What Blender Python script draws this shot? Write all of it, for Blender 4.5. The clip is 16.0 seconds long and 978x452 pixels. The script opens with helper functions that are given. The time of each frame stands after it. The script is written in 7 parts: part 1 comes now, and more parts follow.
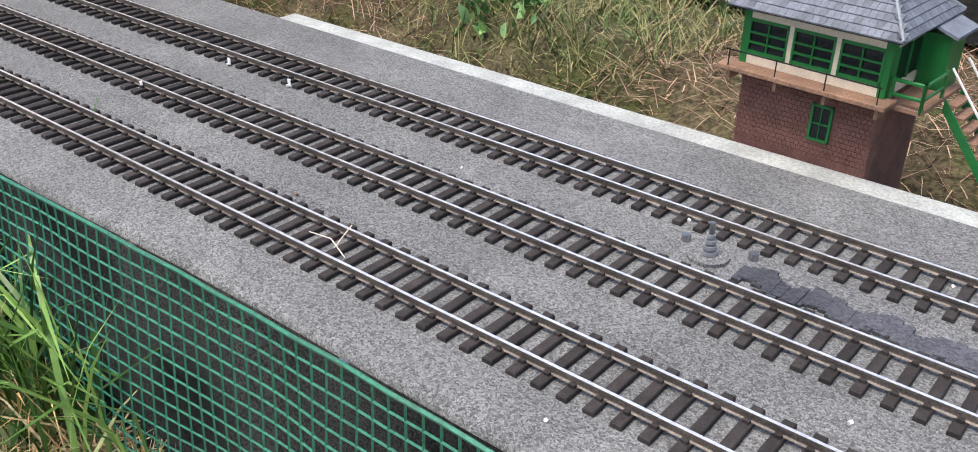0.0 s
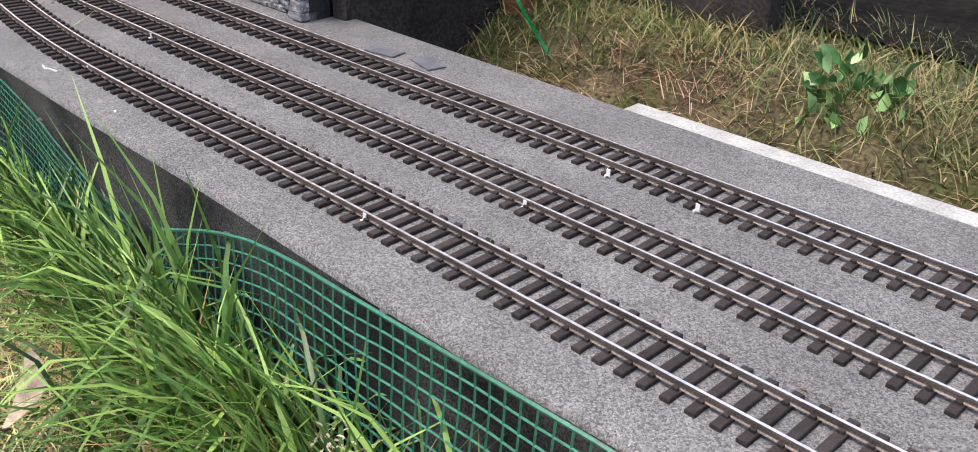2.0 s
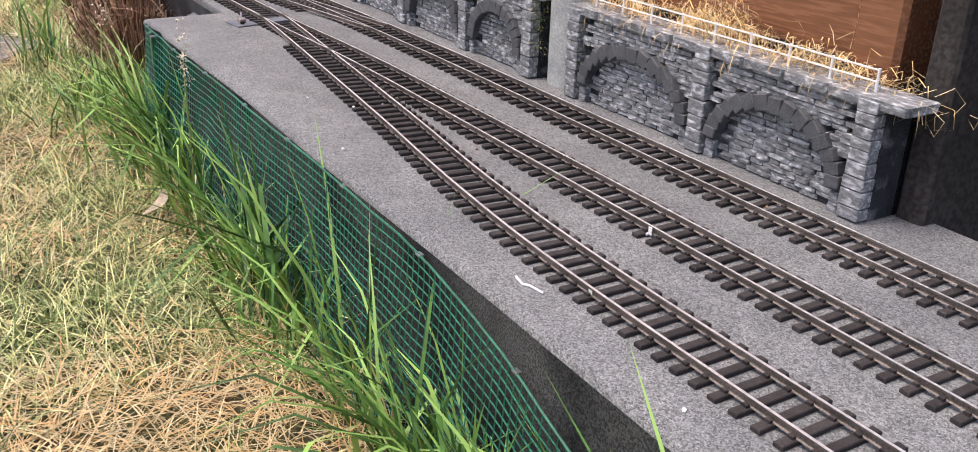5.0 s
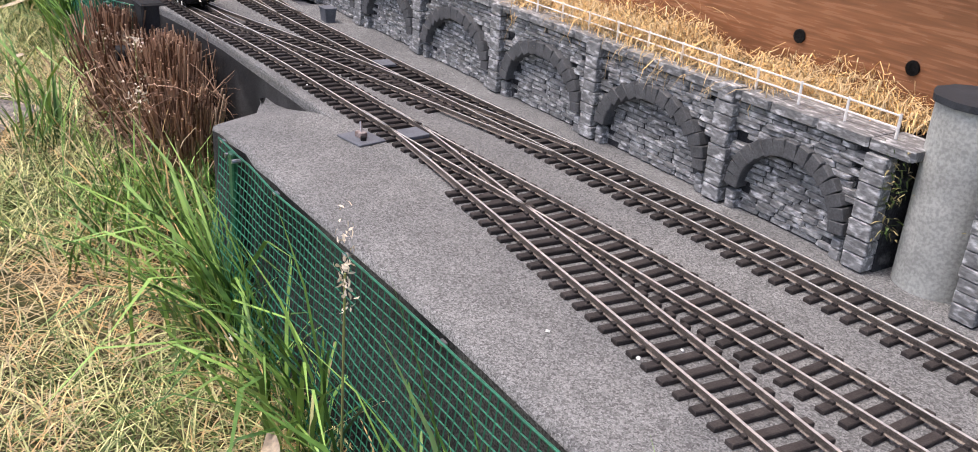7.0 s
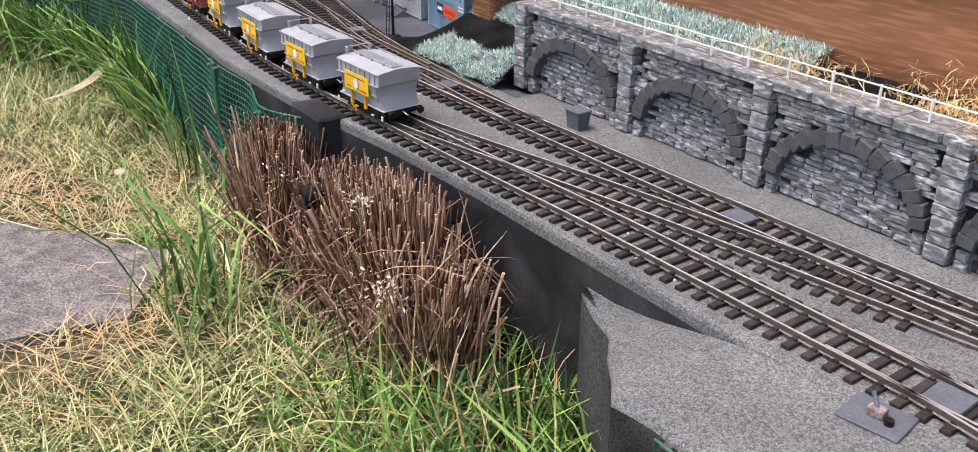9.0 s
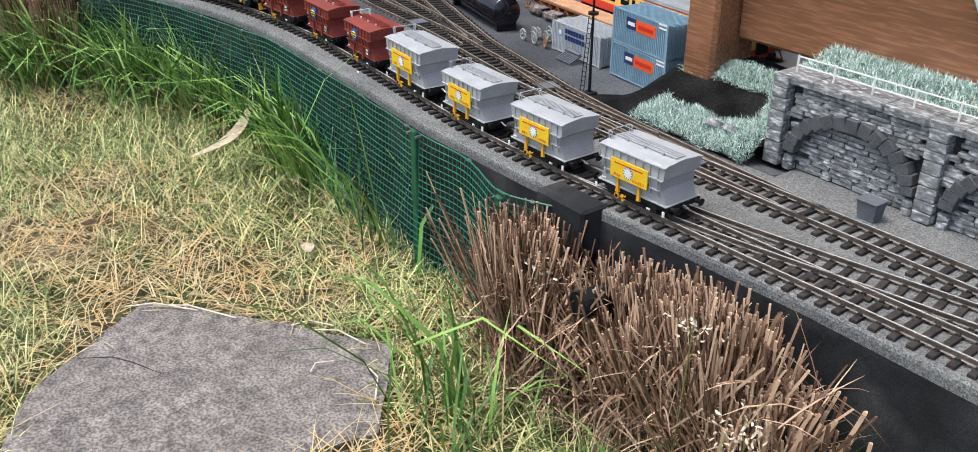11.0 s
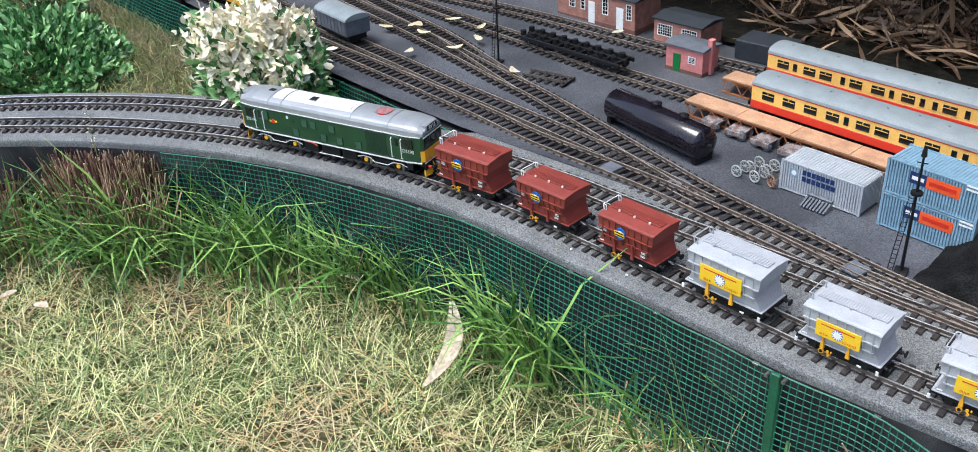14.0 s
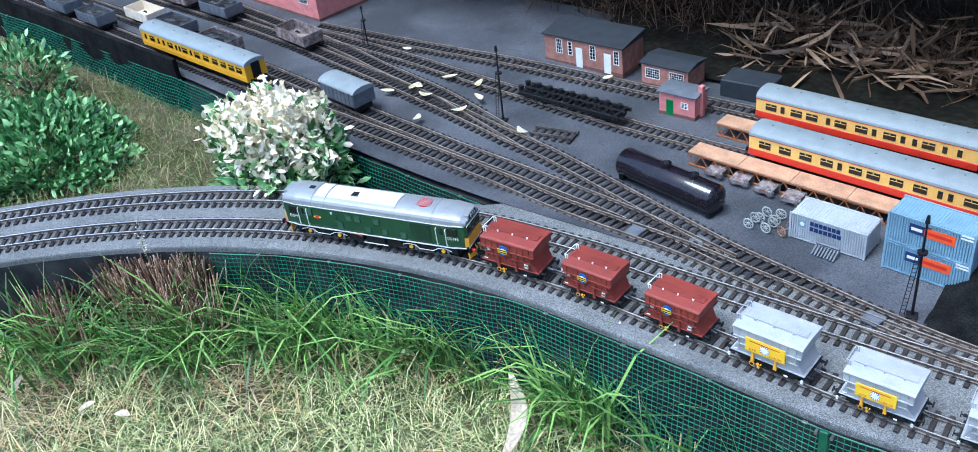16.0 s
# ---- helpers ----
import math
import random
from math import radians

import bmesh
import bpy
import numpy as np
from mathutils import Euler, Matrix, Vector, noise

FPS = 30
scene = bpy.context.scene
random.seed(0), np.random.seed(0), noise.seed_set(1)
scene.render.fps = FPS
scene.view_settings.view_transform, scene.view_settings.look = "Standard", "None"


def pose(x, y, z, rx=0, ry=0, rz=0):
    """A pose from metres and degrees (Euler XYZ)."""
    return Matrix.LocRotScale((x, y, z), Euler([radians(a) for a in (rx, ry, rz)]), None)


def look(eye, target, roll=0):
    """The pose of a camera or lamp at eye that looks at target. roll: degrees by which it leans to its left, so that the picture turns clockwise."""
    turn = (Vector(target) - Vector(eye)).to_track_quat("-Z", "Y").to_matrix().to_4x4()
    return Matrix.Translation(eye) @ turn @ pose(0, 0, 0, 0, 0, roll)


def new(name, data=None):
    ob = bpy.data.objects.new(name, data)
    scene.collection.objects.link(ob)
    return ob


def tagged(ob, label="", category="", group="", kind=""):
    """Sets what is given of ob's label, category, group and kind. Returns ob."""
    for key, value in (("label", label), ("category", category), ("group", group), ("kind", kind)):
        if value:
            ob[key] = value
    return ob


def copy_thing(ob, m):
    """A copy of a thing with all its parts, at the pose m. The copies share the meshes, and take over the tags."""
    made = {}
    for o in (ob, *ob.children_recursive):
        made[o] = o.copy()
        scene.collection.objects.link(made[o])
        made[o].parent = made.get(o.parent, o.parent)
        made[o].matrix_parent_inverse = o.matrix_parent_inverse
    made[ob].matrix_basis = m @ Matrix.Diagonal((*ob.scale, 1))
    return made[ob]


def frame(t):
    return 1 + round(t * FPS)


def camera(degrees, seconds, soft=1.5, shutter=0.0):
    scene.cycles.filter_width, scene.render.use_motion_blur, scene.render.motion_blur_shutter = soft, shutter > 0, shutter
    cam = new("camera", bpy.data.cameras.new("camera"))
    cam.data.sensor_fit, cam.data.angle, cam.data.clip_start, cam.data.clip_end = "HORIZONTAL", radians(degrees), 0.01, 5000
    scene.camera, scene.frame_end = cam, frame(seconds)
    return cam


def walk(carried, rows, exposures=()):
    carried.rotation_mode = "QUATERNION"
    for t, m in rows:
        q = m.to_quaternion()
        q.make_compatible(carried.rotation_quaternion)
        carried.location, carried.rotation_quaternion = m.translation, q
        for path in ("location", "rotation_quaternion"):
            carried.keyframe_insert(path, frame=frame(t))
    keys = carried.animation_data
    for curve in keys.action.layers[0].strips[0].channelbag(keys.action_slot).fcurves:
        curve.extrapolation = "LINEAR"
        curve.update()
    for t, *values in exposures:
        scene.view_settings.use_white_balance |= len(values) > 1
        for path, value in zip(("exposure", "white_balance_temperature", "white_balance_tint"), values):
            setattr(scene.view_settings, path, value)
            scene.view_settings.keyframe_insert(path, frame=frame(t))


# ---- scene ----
cam = camera(54.0, 16.0, soft=0.95)

PATH = [
    (0, (0.503, -0.462, 0.319), (-0.589, 0.906, -0.648), 1.0),
    (0.5, (0.432, -0.461, 0.319), (-0.726, 0.867, -0.628), 1.5),
    (1, (0.352, -0.463, 0.313), (-0.848, 0.838, -0.618), 1.0),
    (1.5, (0.262, -0.483, 0.338), (-0.935, 0.801, -0.619), 1.0),
    (2, (0.194, -0.502, 0.335), (-1.065, 0.74, -0.599), 0.6),
    (2.5, (0.117, -0.493, 0.347), (-1.232, 0.662, -0.574), -0.3),
    (3, (0.036, -0.486, 0.336), (-1.377, 0.609, -0.561), 1.2),
    (3.5, (-0.046, -0.483, 0.321), (-1.531, 0.523, -0.562), 2.2),
    (4, (-0.126, -0.482, 0.307), (-1.681, 0.445, -0.542), 0.5),
    (4.2, (-0.163, -0.487, 0.307), (-1.728, 0.434, -0.53), 0.5),
    (6.3, (-0.703, -0.478, 0.315), (-2.22, 0.551, -0.484), 3.8),
    (6.5, (-0.759, -0.467, 0.312), (-2.277, 0.56, -0.49), 3.8),
    (7, (-0.896, -0.46, 0.316), (-2.415, 0.558, -0.494), 3.8),
    (7.5, (-1.046, -0.459, 0.33), (-2.557, 0.571, -0.48), 3.6),
    (8, (-1.176, -0.497, 0.353), (-2.673, 0.543, -0.469), 3.1),
    (8.5, (-1.323, -0.523, 0.358), (-2.809, 0.519, -0.483), 2.0),
    (8.7, (-1.389, -0.528, 0.357), (-2.864, 0.516, -0.5), 0.9),
    (10.8, (-1.717, -0.675, 0.417), (-3.156, 0.387, -0.48), 0.5),
    (11, (-1.756, -0.694, 0.421), (-3.198, 0.362, -0.477), 0.3),
    (11.5, (-1.889, -0.716, 0.421), (-3.325, 0.321, -0.506), 0.0),
    (12, (-1.959, -0.762, 0.486), (-3.397, 0.273, -0.442), -0.6),
    (12.5, (-2.017, -0.823, 0.555), (-3.374, 0.284, -0.411), -2.5),
    (13, (-2.099, -0.882, 0.591), (-3.443, 0.229, -0.388), -2.8),
    (13.5, (-2.268, -0.888, 0.593), (-3.579, 0.239, -0.412), -3.2),
    (14, (-2.368, -0.889, 0.679), (-3.561, 0.34, -0.353), -3.6),
    (14.5, (-2.414, -0.934, 0.799), (-3.533, 0.332, -0.272), -7.1),
    (15, (-2.421, -0.964, 0.868), (-3.516, 0.314, -0.213), -8.7),
    (15.5, (-2.436, -0.965, 0.901), (-3.517, 0.313, -0.193), -8.3),
    (16, (-2.462, -0.983, 0.917), (-3.54, 0.281, -0.197), -7.8),
]
walk(cam, [(t, look(eye, target, roll)) for t, eye, target, roll in PATH], [(0, 0.78, 6500, 11), (2.5, 0.82, 6700, 18), (8.0, 0.76, 6600, 17), (11.0, 0.71, 6350, 7), (12.5, 0.67, 6250, 5), (14.0, 0.84, 5850, 6), (16, 0.97, 4960, 3)])

# ---------------- light ----------------
SUN_AZ, SUN_EL = radians(205), radians(70)
world = bpy.data.worlds.new("overcast_sky")
scene.world = world
world.use_nodes = True
wn = world.node_tree
sky = wn.nodes.new("ShaderNodeTexSky")
sky.sky_type = "NISHITA"
sky.sun_disc = False
sky.sun_elevation, sky.sun_rotation = SUN_EL, SUN_AZ
sky.air_density, sky.dust_density, sky.ozone_density = 1.0, 4.0, 1.0
wn.nodes["Background"].inputs["Strength"].default_value = 0.15
wn.links.new(sky.outputs[0], wn.nodes["Background"].inputs["Color"])
sun = new("sun", bpy.data.lights.new("sun", "SUN"))
sun.data.energy, sun.data.angle, sun.data.color = 1.5, radians(25), (1.0, 0.96, 0.90)
sun_dir = Vector((math.sin(SUN_AZ) * math.cos(SUN_EL), math.cos(SUN_AZ) * math.cos(SUN_EL), math.sin(SUN_EL)))
sun.matrix_world = look(sun_dir * 10, (0, 0, 0))


# ---------------- materials ----------------
def mat(name, col, rough=0.6, metal=0.0, vary=0.25, scale=40.0, fine=400.0, bump=0.0, per="", second=None, mixscale=6.0, spec=0.5, trans=0.0, fvary=None, fr=(0.38, 0.62), pr=(0.42, 0.6), stretch=None, grain=None):
    """Two scales of noise over a base colour; per: 'object' or 'island' for a shade of its own for each piece."""
    m = bpy.data.materials.new(name)
    m.use_nodes = True
    t = m.node_tree
    n, l = t.nodes, t.links
    b = n["Principled BSDF"]
    b.inputs["Roughness"].default_value = rough
    b.inputs["Metallic"].default_value = metal
    b.inputs["Specular IOR Level"].default_value = spec
    co = n.new("ShaderNodeNewGeometry")
    place = co.outputs["Position"]
    if stretch:
        vm = n.new("ShaderNodeVectorMath")
        vm.operation = "MULTIPLY"
        vm.inputs[1].default_value = stretch
        l.new(place, vm.inputs[0])
        place = vm.outputs[0]

    def noise_tex(sc, det=3.0):
        x = n.new("ShaderNodeTexNoise")
        x.inputs["Scale"].default_value, x.inputs["Detail"].default_value = sc, det
        l.new(place, x.inputs["Vector"])
        return x.outputs["Fac"]

    def mixed(fac, a, c, kind="MIX"):
        x = n.new("ShaderNodeMix")
        x.data_type, x.blend_type = "RGBA", kind
        if isinstance(fac, float):
            x.inputs[0].default_value = fac
        else:
            l.new(fac, x.inputs[0])
        for sock, v in ((x.inputs[6], a), (x.inputs[7], c)):
            if isinstance(v, tuple):
                sock.default_value = (*v, 1)
            else:
                l.new(v, sock)
        return x.outputs[2]

    def ramp(fac, lo, hi):
        x = n.new("ShaderNodeMapRange")
        x.inputs[1].default_value, x.inputs[2].default_value = lo, hi
        l.new(fac, x.inputs[0])
        return x.outputs[0]

    dark, lite = tuple(c * (1 - vary) for c in col), tuple(min(1, c * (1 + vary)) for c in col)
    c1 = mixed(ramp(noise_tex(scale), 0.3, 0.7), dark, lite)
    f = noise_tex(fine, 2.0)
    fv = vary if fvary is None else fvary
    c2 = mixed(ramp(f, *fr), tuple(1 - fv for _ in col), tuple(1 + 0.6 * fv for _ in col))
    out = c1
    if second and per == "patch":
        out = mixed(ramp(noise_tex(mixscale, 4.0), *pr), out, second)
    out = mixed(1.0, out, c2, "MULTIPLY")
    if grain:
        vo = n.new("ShaderNodeTexVoronoi")
        vo.inputs["Scale"].default_value = grain[0]
        l.new(place, vo.inputs["Vector"])
        sep = n.new("ShaderNodeSeparateColor")
        l.new(vo.outputs["Color"], sep.inputs[0])
        out = mixed(1.0, out, mixed(sep.outputs[0], (1 - grain[1],) * 3, (1 + grain[1],) * 3), "MULTIPLY")
    if second:
        if per == "island":
            out = mixed(ramp(co.outputs["Random Per Island"], 0.35, 0.75), out, second)
    if per == "object":
        info = n.new("ShaderNodeObjectInfo")
        out = mixed(1.0, out, mixed(info.outputs["Random"], (0.75, 0.75, 0.75), (1.2, 1.2, 1.2)), "MULTIPLY")
    if per == "island":
        out = mixed(1.0, out, mixed(co.outputs["Random Per Island"], (0.45, 0.45, 0.45), (1.45, 1.45, 1.45)), "MULTIPLY")
    l.new(out, b.inputs["Base Color"])
    rr = ramp(f, 0.0, 1.0)
    x = n.new("ShaderNodeMapRange")
    x.inputs[3].default_value, x.inputs[4].default_value = max(0.02, rough - 0.1), min(1, rough + 0.1)
    l.new(rr, x.inputs[0])
    l.new(x.outputs[0], b.inputs["Roughness"])
    if bump:
        bp = n.new("ShaderNodeBump")
        bp.inputs["Strength"].default_value, bp.inputs["Distance"].default_value = min(1, bump), 0.001
        l.new(f, bp.inputs["Height"])
        l.new(bp.outputs[0], b.inputs["Normal"])
    if trans:
        b.inputs["Transmission Weight"].default_value = trans
    return m


M = dict(
    felt=mat("roofing_felt", (0.196, 0.199, 0.196), 0.85, vary=0.14, scale=30, fine=1300, bump=0.0, spec=0.3, fvary=0.42, fr=(0.38, 0.64), per="patch", second=(0.148, 0.151, 0.151), mixscale=9, pr=(0.36, 0.7), grain=(800, 0.52)),
    fascia=mat("tarred_fascia", (0.024, 0.025, 0.027), 0.8, spec=0.2, vary=0.35, scale=25, fine=900, bump=0.4, per="patch", second=(0.058, 0.058, 0.060), mixscale=18, pr=(0.48, 0.7)),
    # darker and bluer than the deck felt, for the shade over the yard
    yard=mat("yard_felt", (0.095, 0.098, 0.112), 0.7, spec=0.4, vary=0.2, scale=9, fine=1300, bump=0.0, fvary=0.3, fr=(0.36, 0.66), per="patch", second=(0.052, 0.055, 0.064), mixscale=5, grain=(600, 0.4)),
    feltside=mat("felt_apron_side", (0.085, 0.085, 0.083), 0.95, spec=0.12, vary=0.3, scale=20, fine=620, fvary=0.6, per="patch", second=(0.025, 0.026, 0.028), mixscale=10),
    sleeper=mat("sleeper_plastic", (0.042, 0.036, 0.034), 0.7, spec=0.25, vary=0.25, scale=120, fine=900, bump=0.3, per="object"),
    railside=mat("weathered_rail", (0.15, 0.125, 0.105), 0.55, 0.3, vary=0.35, scale=40, fine=700),
    railtop=mat("polished_rail_head", (0.88, 0.87, 0.85), 0.36, 0.7, vary=0.08, scale=30, fine=500),
    dullside=mat("rusty_rail", (0.19, 0.145, 0.11), 0.6, 0.2, vary=0.35, scale=40, fine=700),
    dulltop=mat("tarnished_rail_head", (0.36, 0.32, 0.28), 0.45, 0.4, vary=0.3, scale=25, fine=500),
    archgrey=mat("arch_ring_grey", (0.085, 0.088, 0.092), 0.65, vary=0.25, scale=60, fine=600, bump=0.4),
    soil=mat("lawn_soil", (0.125, 0.105, 0.060), 0.95, spec=0.1, vary=0.45, scale=18, fine=220, bump=0.9, per="patch", second=(0.07, 0.075, 0.028), mixscale=9),
    lawn=mat("lawn_blades", (0.20, 0.30, 0.085), 0.5, spec=0.3, vary=0.3, scale=7, fine=60, per="island", second=(0.57, 0.56, 0.27)),
    green=mat("green_blades", (0.088, 0.215, 0.040), 0.40, spec=0.4, vary=0.3, scale=7, fine=60, per="island", second=(0.215, 0.355, 0.085)),
    bankgrass=mat("bank_grass", (0.12, 0.20, 0.05), 0.5, spec=0.3, vary=0.3, scale=7, fine=60, per="island", second=(0.28, 0.235, 0.11)),
    straw=mat("straw", (0.84, 0.67, 0.38), 0.7, vary=0.25, scale=30, fine=200, per="island", second=(0.46, 0.30, 0.13)),
    hay=mat("hay", (0.84, 0.64, 0.36), 0.7, vary=0.2, scale=30, fine=200, per="island", second=(0.62, 0.42, 0.18)),
    reed=mat("brown_reed", (0.25, 0.145, 0.095), 0.8, spec=0.2, vary=0.35, scale=30, fine=200, per="island", second=(0.47, 0.33, 0.23)),
    net=mat("green_plastic_net", (0.030, 0.185, 0.115), 0.32, spec=0.45, vary=0.2, scale=40, fine=300),
    finenet=mat("fine_dark_net", (0.020, 0.145, 0.086), 0.42, spec=0.3, vary=0.25, scale=40, fine=300),
    post=mat("green_post", (0.012, 0.10, 0.05), 0.4, vary=0.2, scale=40, fine=300),
    locogreen=mat("locomotive_green", (0.018, 0.062, 0.028), 0.32, vary=0.08, scale=60, fine=900),
    locopanel=mat("grille_green", (0.045, 0.105, 0.062), 0.5, vary=0.15, scale=100, fine=1500, bump=0.4),
    grille=mat("dark_grille", (0.012, 0.035, 0.018), 0.5, vary=0.3, scale=100, fine=1500, bump=0.8),
    silver=mat("silver_grey_roof", (0.31, 0.32, 0.33), 0.38, 0.25, vary=0.08, scale=50, fine=700),
    white=mat("white_paint", (0.82, 0.81, 0.78), 0.4, vary=0.06, scale=50, fine=700),
    yellow=mat("warning_yellow", (0.85, 0.42, 0.02), 0.4, vary=0.08, scale=60, fine=700),
    red=mat("buffer_red", (0.55, 0.03, 0.025), 0.4, vary=0.1, scale=60, fine=700),
    black=mat("underframe_black", (0.010, 0.010, 0.011), 0.6, spec=0.25, vary=0.3, scale=80, fine=700),
    pane=mat("dark_window", (0.01, 0.013, 0.014), 0.08, vary=0.1, scale=50, fine=300),
    bauxite=mat("bauxite_red", (0.235, 0.04, 0.028), 0.55, vary=0.15, scale=40, fine=700, bump=0.15),
    wgrey=mat("wagon_grey", (0.40, 0.41, 0.43), 0.5, vary=0.1, scale=40, fine=700),
    blue=mat("roundel_blue", (0.01, 0.11, 0.42), 0.4, vary=0.05, scale=40, fine=700),
    sign=mat("sign_yellow", (0.85, 0.55, 0.02), 0.4, vary=0.06, scale=40, fine=700),
    steel=mat("steel", (0.35, 0.35, 0.36), 0.35, 0.9, vary=0.2, scale=60, fine=700),
    # pale stretched flecks colour in the stones' highlights along with dry-brushed paint
    stonewall=mat("highlit_painted_stone", (0.20, 0.206, 0.208), 0.45, spec=0.5, vary=0.3, scale=60, fine=500, bump=0.5, per="patch", second=(0.62, 0.63, 0.64), mixscale=230, pr=(0.50, 0.68), stretch=(0.4, 1.0, 1.0)),
    mortar=mat("dark_mortar", (0.035, 0.037, 0.041), 0.9, spec=0.2, vary=0.35, scale=50, fine=600, bump=0.6, per="patch", second=(0.2, 0.2, 0.2), mixscale=40, pr=(0.55, 0.75)),
    timber=mat("stained_timber", (0.29, 0.132, 0.068), 0.26, vary=0.22, scale=16, fine=320, bump=0.3, per="patch", second=(0.185, 0.080, 0.042), mixscale=9, stretch=(0.07, 1.0, 1.0), pr=(0.40, 0.68)),
    darkvoid=mat("underside_shade_boards", (0.050, 0.044, 0.040), 0.7, spec=0.2, vary=0.4, scale=12, fine=200, bump=0.4),
    scatter=mat("green_scatter", (0.38, 0.53, 0.46), 0.9, spec=0.2, vary=0.2, scale=40, fine=300, per="island", second=(0.64, 0.74, 0.69)),
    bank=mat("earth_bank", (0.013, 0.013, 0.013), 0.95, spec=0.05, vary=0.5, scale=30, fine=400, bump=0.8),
    slab=mat("stone_slab", (0.25, 0.225, 0.21), 0.9, vary=0.25, scale=24, fine=330, bump=0.6, fvary=0.45, spec=0.15, per="patch", second=(0.145, 0.133, 0.126), mixscale=60, pr=(0.42, 0.66)),
    concrete=mat("grey_concrete", (0.40, 0.415, 0.39), 0.8, vary=0.2, scale=30, fine=400, bump=0.3),
    contblue=mat("container_blue", (0.23, 0.36, 0.45), 0.5, vary=0.12, scale=30, fine=400),
    contgrey=mat("container_grey", (0.44, 0.46, 0.48), 0.5, vary=0.12, scale=30, fine=400),
    navy=mat("navy", (0.012, 0.03, 0.11), 0.5, vary=0.05),
    orange=mat("logo_orange", (0.80, 0.10, 0.02), 0.5, vary=0.05),
    cream=mat("coach_cream", (0.84, 0.52, 0.13), 0.4, vary=0.08, scale=40, fine=500),
    coachred=mat("coach_red", (0.60, 0.03, 0.012), 0.4, vary=0.08, scale=40, fine=500),
    coachyellow=mat("coach_yellow", (0.72, 0.36, 0.01), 0.4, vary=0.08, scale=40, fine=500),
    coachroof=mat("coach_roof_grey", (0.24, 0.27, 0.28), 0.55, vary=0.1, scale=40, fine=500),
    plywood=mat("girder_wood", (0.33, 0.125, 0.045), 0.6, vary=0.2, scale=30, fine=400),
    deckwood=mat("pale_deck_wood", (0.50, 0.29, 0.17), 0.6, vary=0.2, scale=40, fine=500),
    tank=mat("tank_black", (0.014, 0.011, 0.016), 0.10, vary=0.3, scale=30, fine=300),
    brick=mat("red_brick", (0.40, 0.19, 0.14), 0.8, vary=0.25, scale=60, fine=700, bump=0.5, per="object"),
    brickdark=mat("mortar_brick", (0.17, 0.078, 0.06), 0.85, vary=0.25, scale=60, fine=700, bump=0.5),
    pink=mat("pink_render", (0.62, 0.22, 0.2), 0.8, vary=0.15, scale=60, fine=700, bump=0.3),
    slate=mat("slate", (0.15, 0.165, 0.195), 0.6, vary=0.2, scale=60, fine=600, bump=0.3, per="object"),
    slateflat=mat("dark_roof_felt", (0.022, 0.027, 0.034), 0.7, vary=0.25, scale=40, fine=500, bump=0.4),
    creampaint=mat("cream_paint", (0.72, 0.62, 0.48), 0.5, vary=0.08, scale=60, fine=600),
    sbgreen=mat("signal_box_green", (0.012, 0.16, 0.035), 0.4, vary=0.1, scale=60, fine=600),
    brownwood=mat("weathered_brown_wood", (0.28, 0.16, 0.10), 0.75, vary=0.25, scale=50, fine=500),
    woodgrey=mat("weathered_wagon_grey", (0.30, 0.26, 0.25), 0.75, vary=0.3, scale=60, fine=500, per="patch", second=(0.16, 0.10, 0.08), mixscale=90),
    coal=mat("coal", (0.012, 0.012, 0.014), 0.4, vary=0.5, scale=120, fine=900, bump=1.0),
    vangrey=mat("van_grey", (0.12, 0.13, 0.15), 0.6, vary=0.2, scale=60, fine=500),
    leafgreen=mat("shrub_leaf", (0.085, 0.25, 0.065), 0.38, vary=0.3, scale=20, fine=100, per="island", second=(0.27, 0.45, 0.18)),
    leafcream=mat("cream_leaf", (0.93, 0.87, 0.70), 0.5, vary=0.06, scale=20, fine=100, per="patch", second=(0.90, 0.78, 0.52), mixscale=60),
    deadleaf=mat("dead_leaf", (0.15, 0.085, 0.048), 0.6, vary=0.3, scale=20, fine=150, per="island", second=(0.31, 0.205, 0.12)),
    paleleaf=mat("pale_dead_leaf", (0.80, 0.68, 0.54), 0.55, vary=0.2, scale=40, fine=200),
    # reed brown with the shade behind the yard put into its colour
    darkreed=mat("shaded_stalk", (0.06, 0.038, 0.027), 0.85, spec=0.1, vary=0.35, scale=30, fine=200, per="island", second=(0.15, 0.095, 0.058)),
    twig=mat("twig", (0.10, 0.07, 0.045), 0.8, vary=0.3, scale=40, fine=200),
    # near black both for dark soil and for shade put into the colour
    hedge=mat("dark_soil_and_shade", (0.012, 0.011, 0.008), 0.95, spec=0.1, vary=0.5, scale=10, fine=80, bump=1.0),
    ribbon=mat("green_ribbon", (0.01, 0.36, 0.10), 0.3, vary=0.1),
    terracotta=mat("terracotta", (0.35, 0.11, 0.05), 0.7, vary=0.2, scale=30, fine=300),
)


# ---------------- building helpers ----------------
def part(name, bm, material, parent=None, label="", smooth=False):
    me = bpy.data.meshes.new(name)
    bm.normal_update()
    bm.to_mesh(me)
    bm.free()
    if smooth:
        for p in me.polygons:
            p.use_smooth = True
    for m in material if isinstance(material, (list, tuple)) else [material]:
        me.materials.append(m)
    ob = new(name, me)
    if parent:
        ob.parent = parent
    if label:
        ob["label"] = label
    return ob


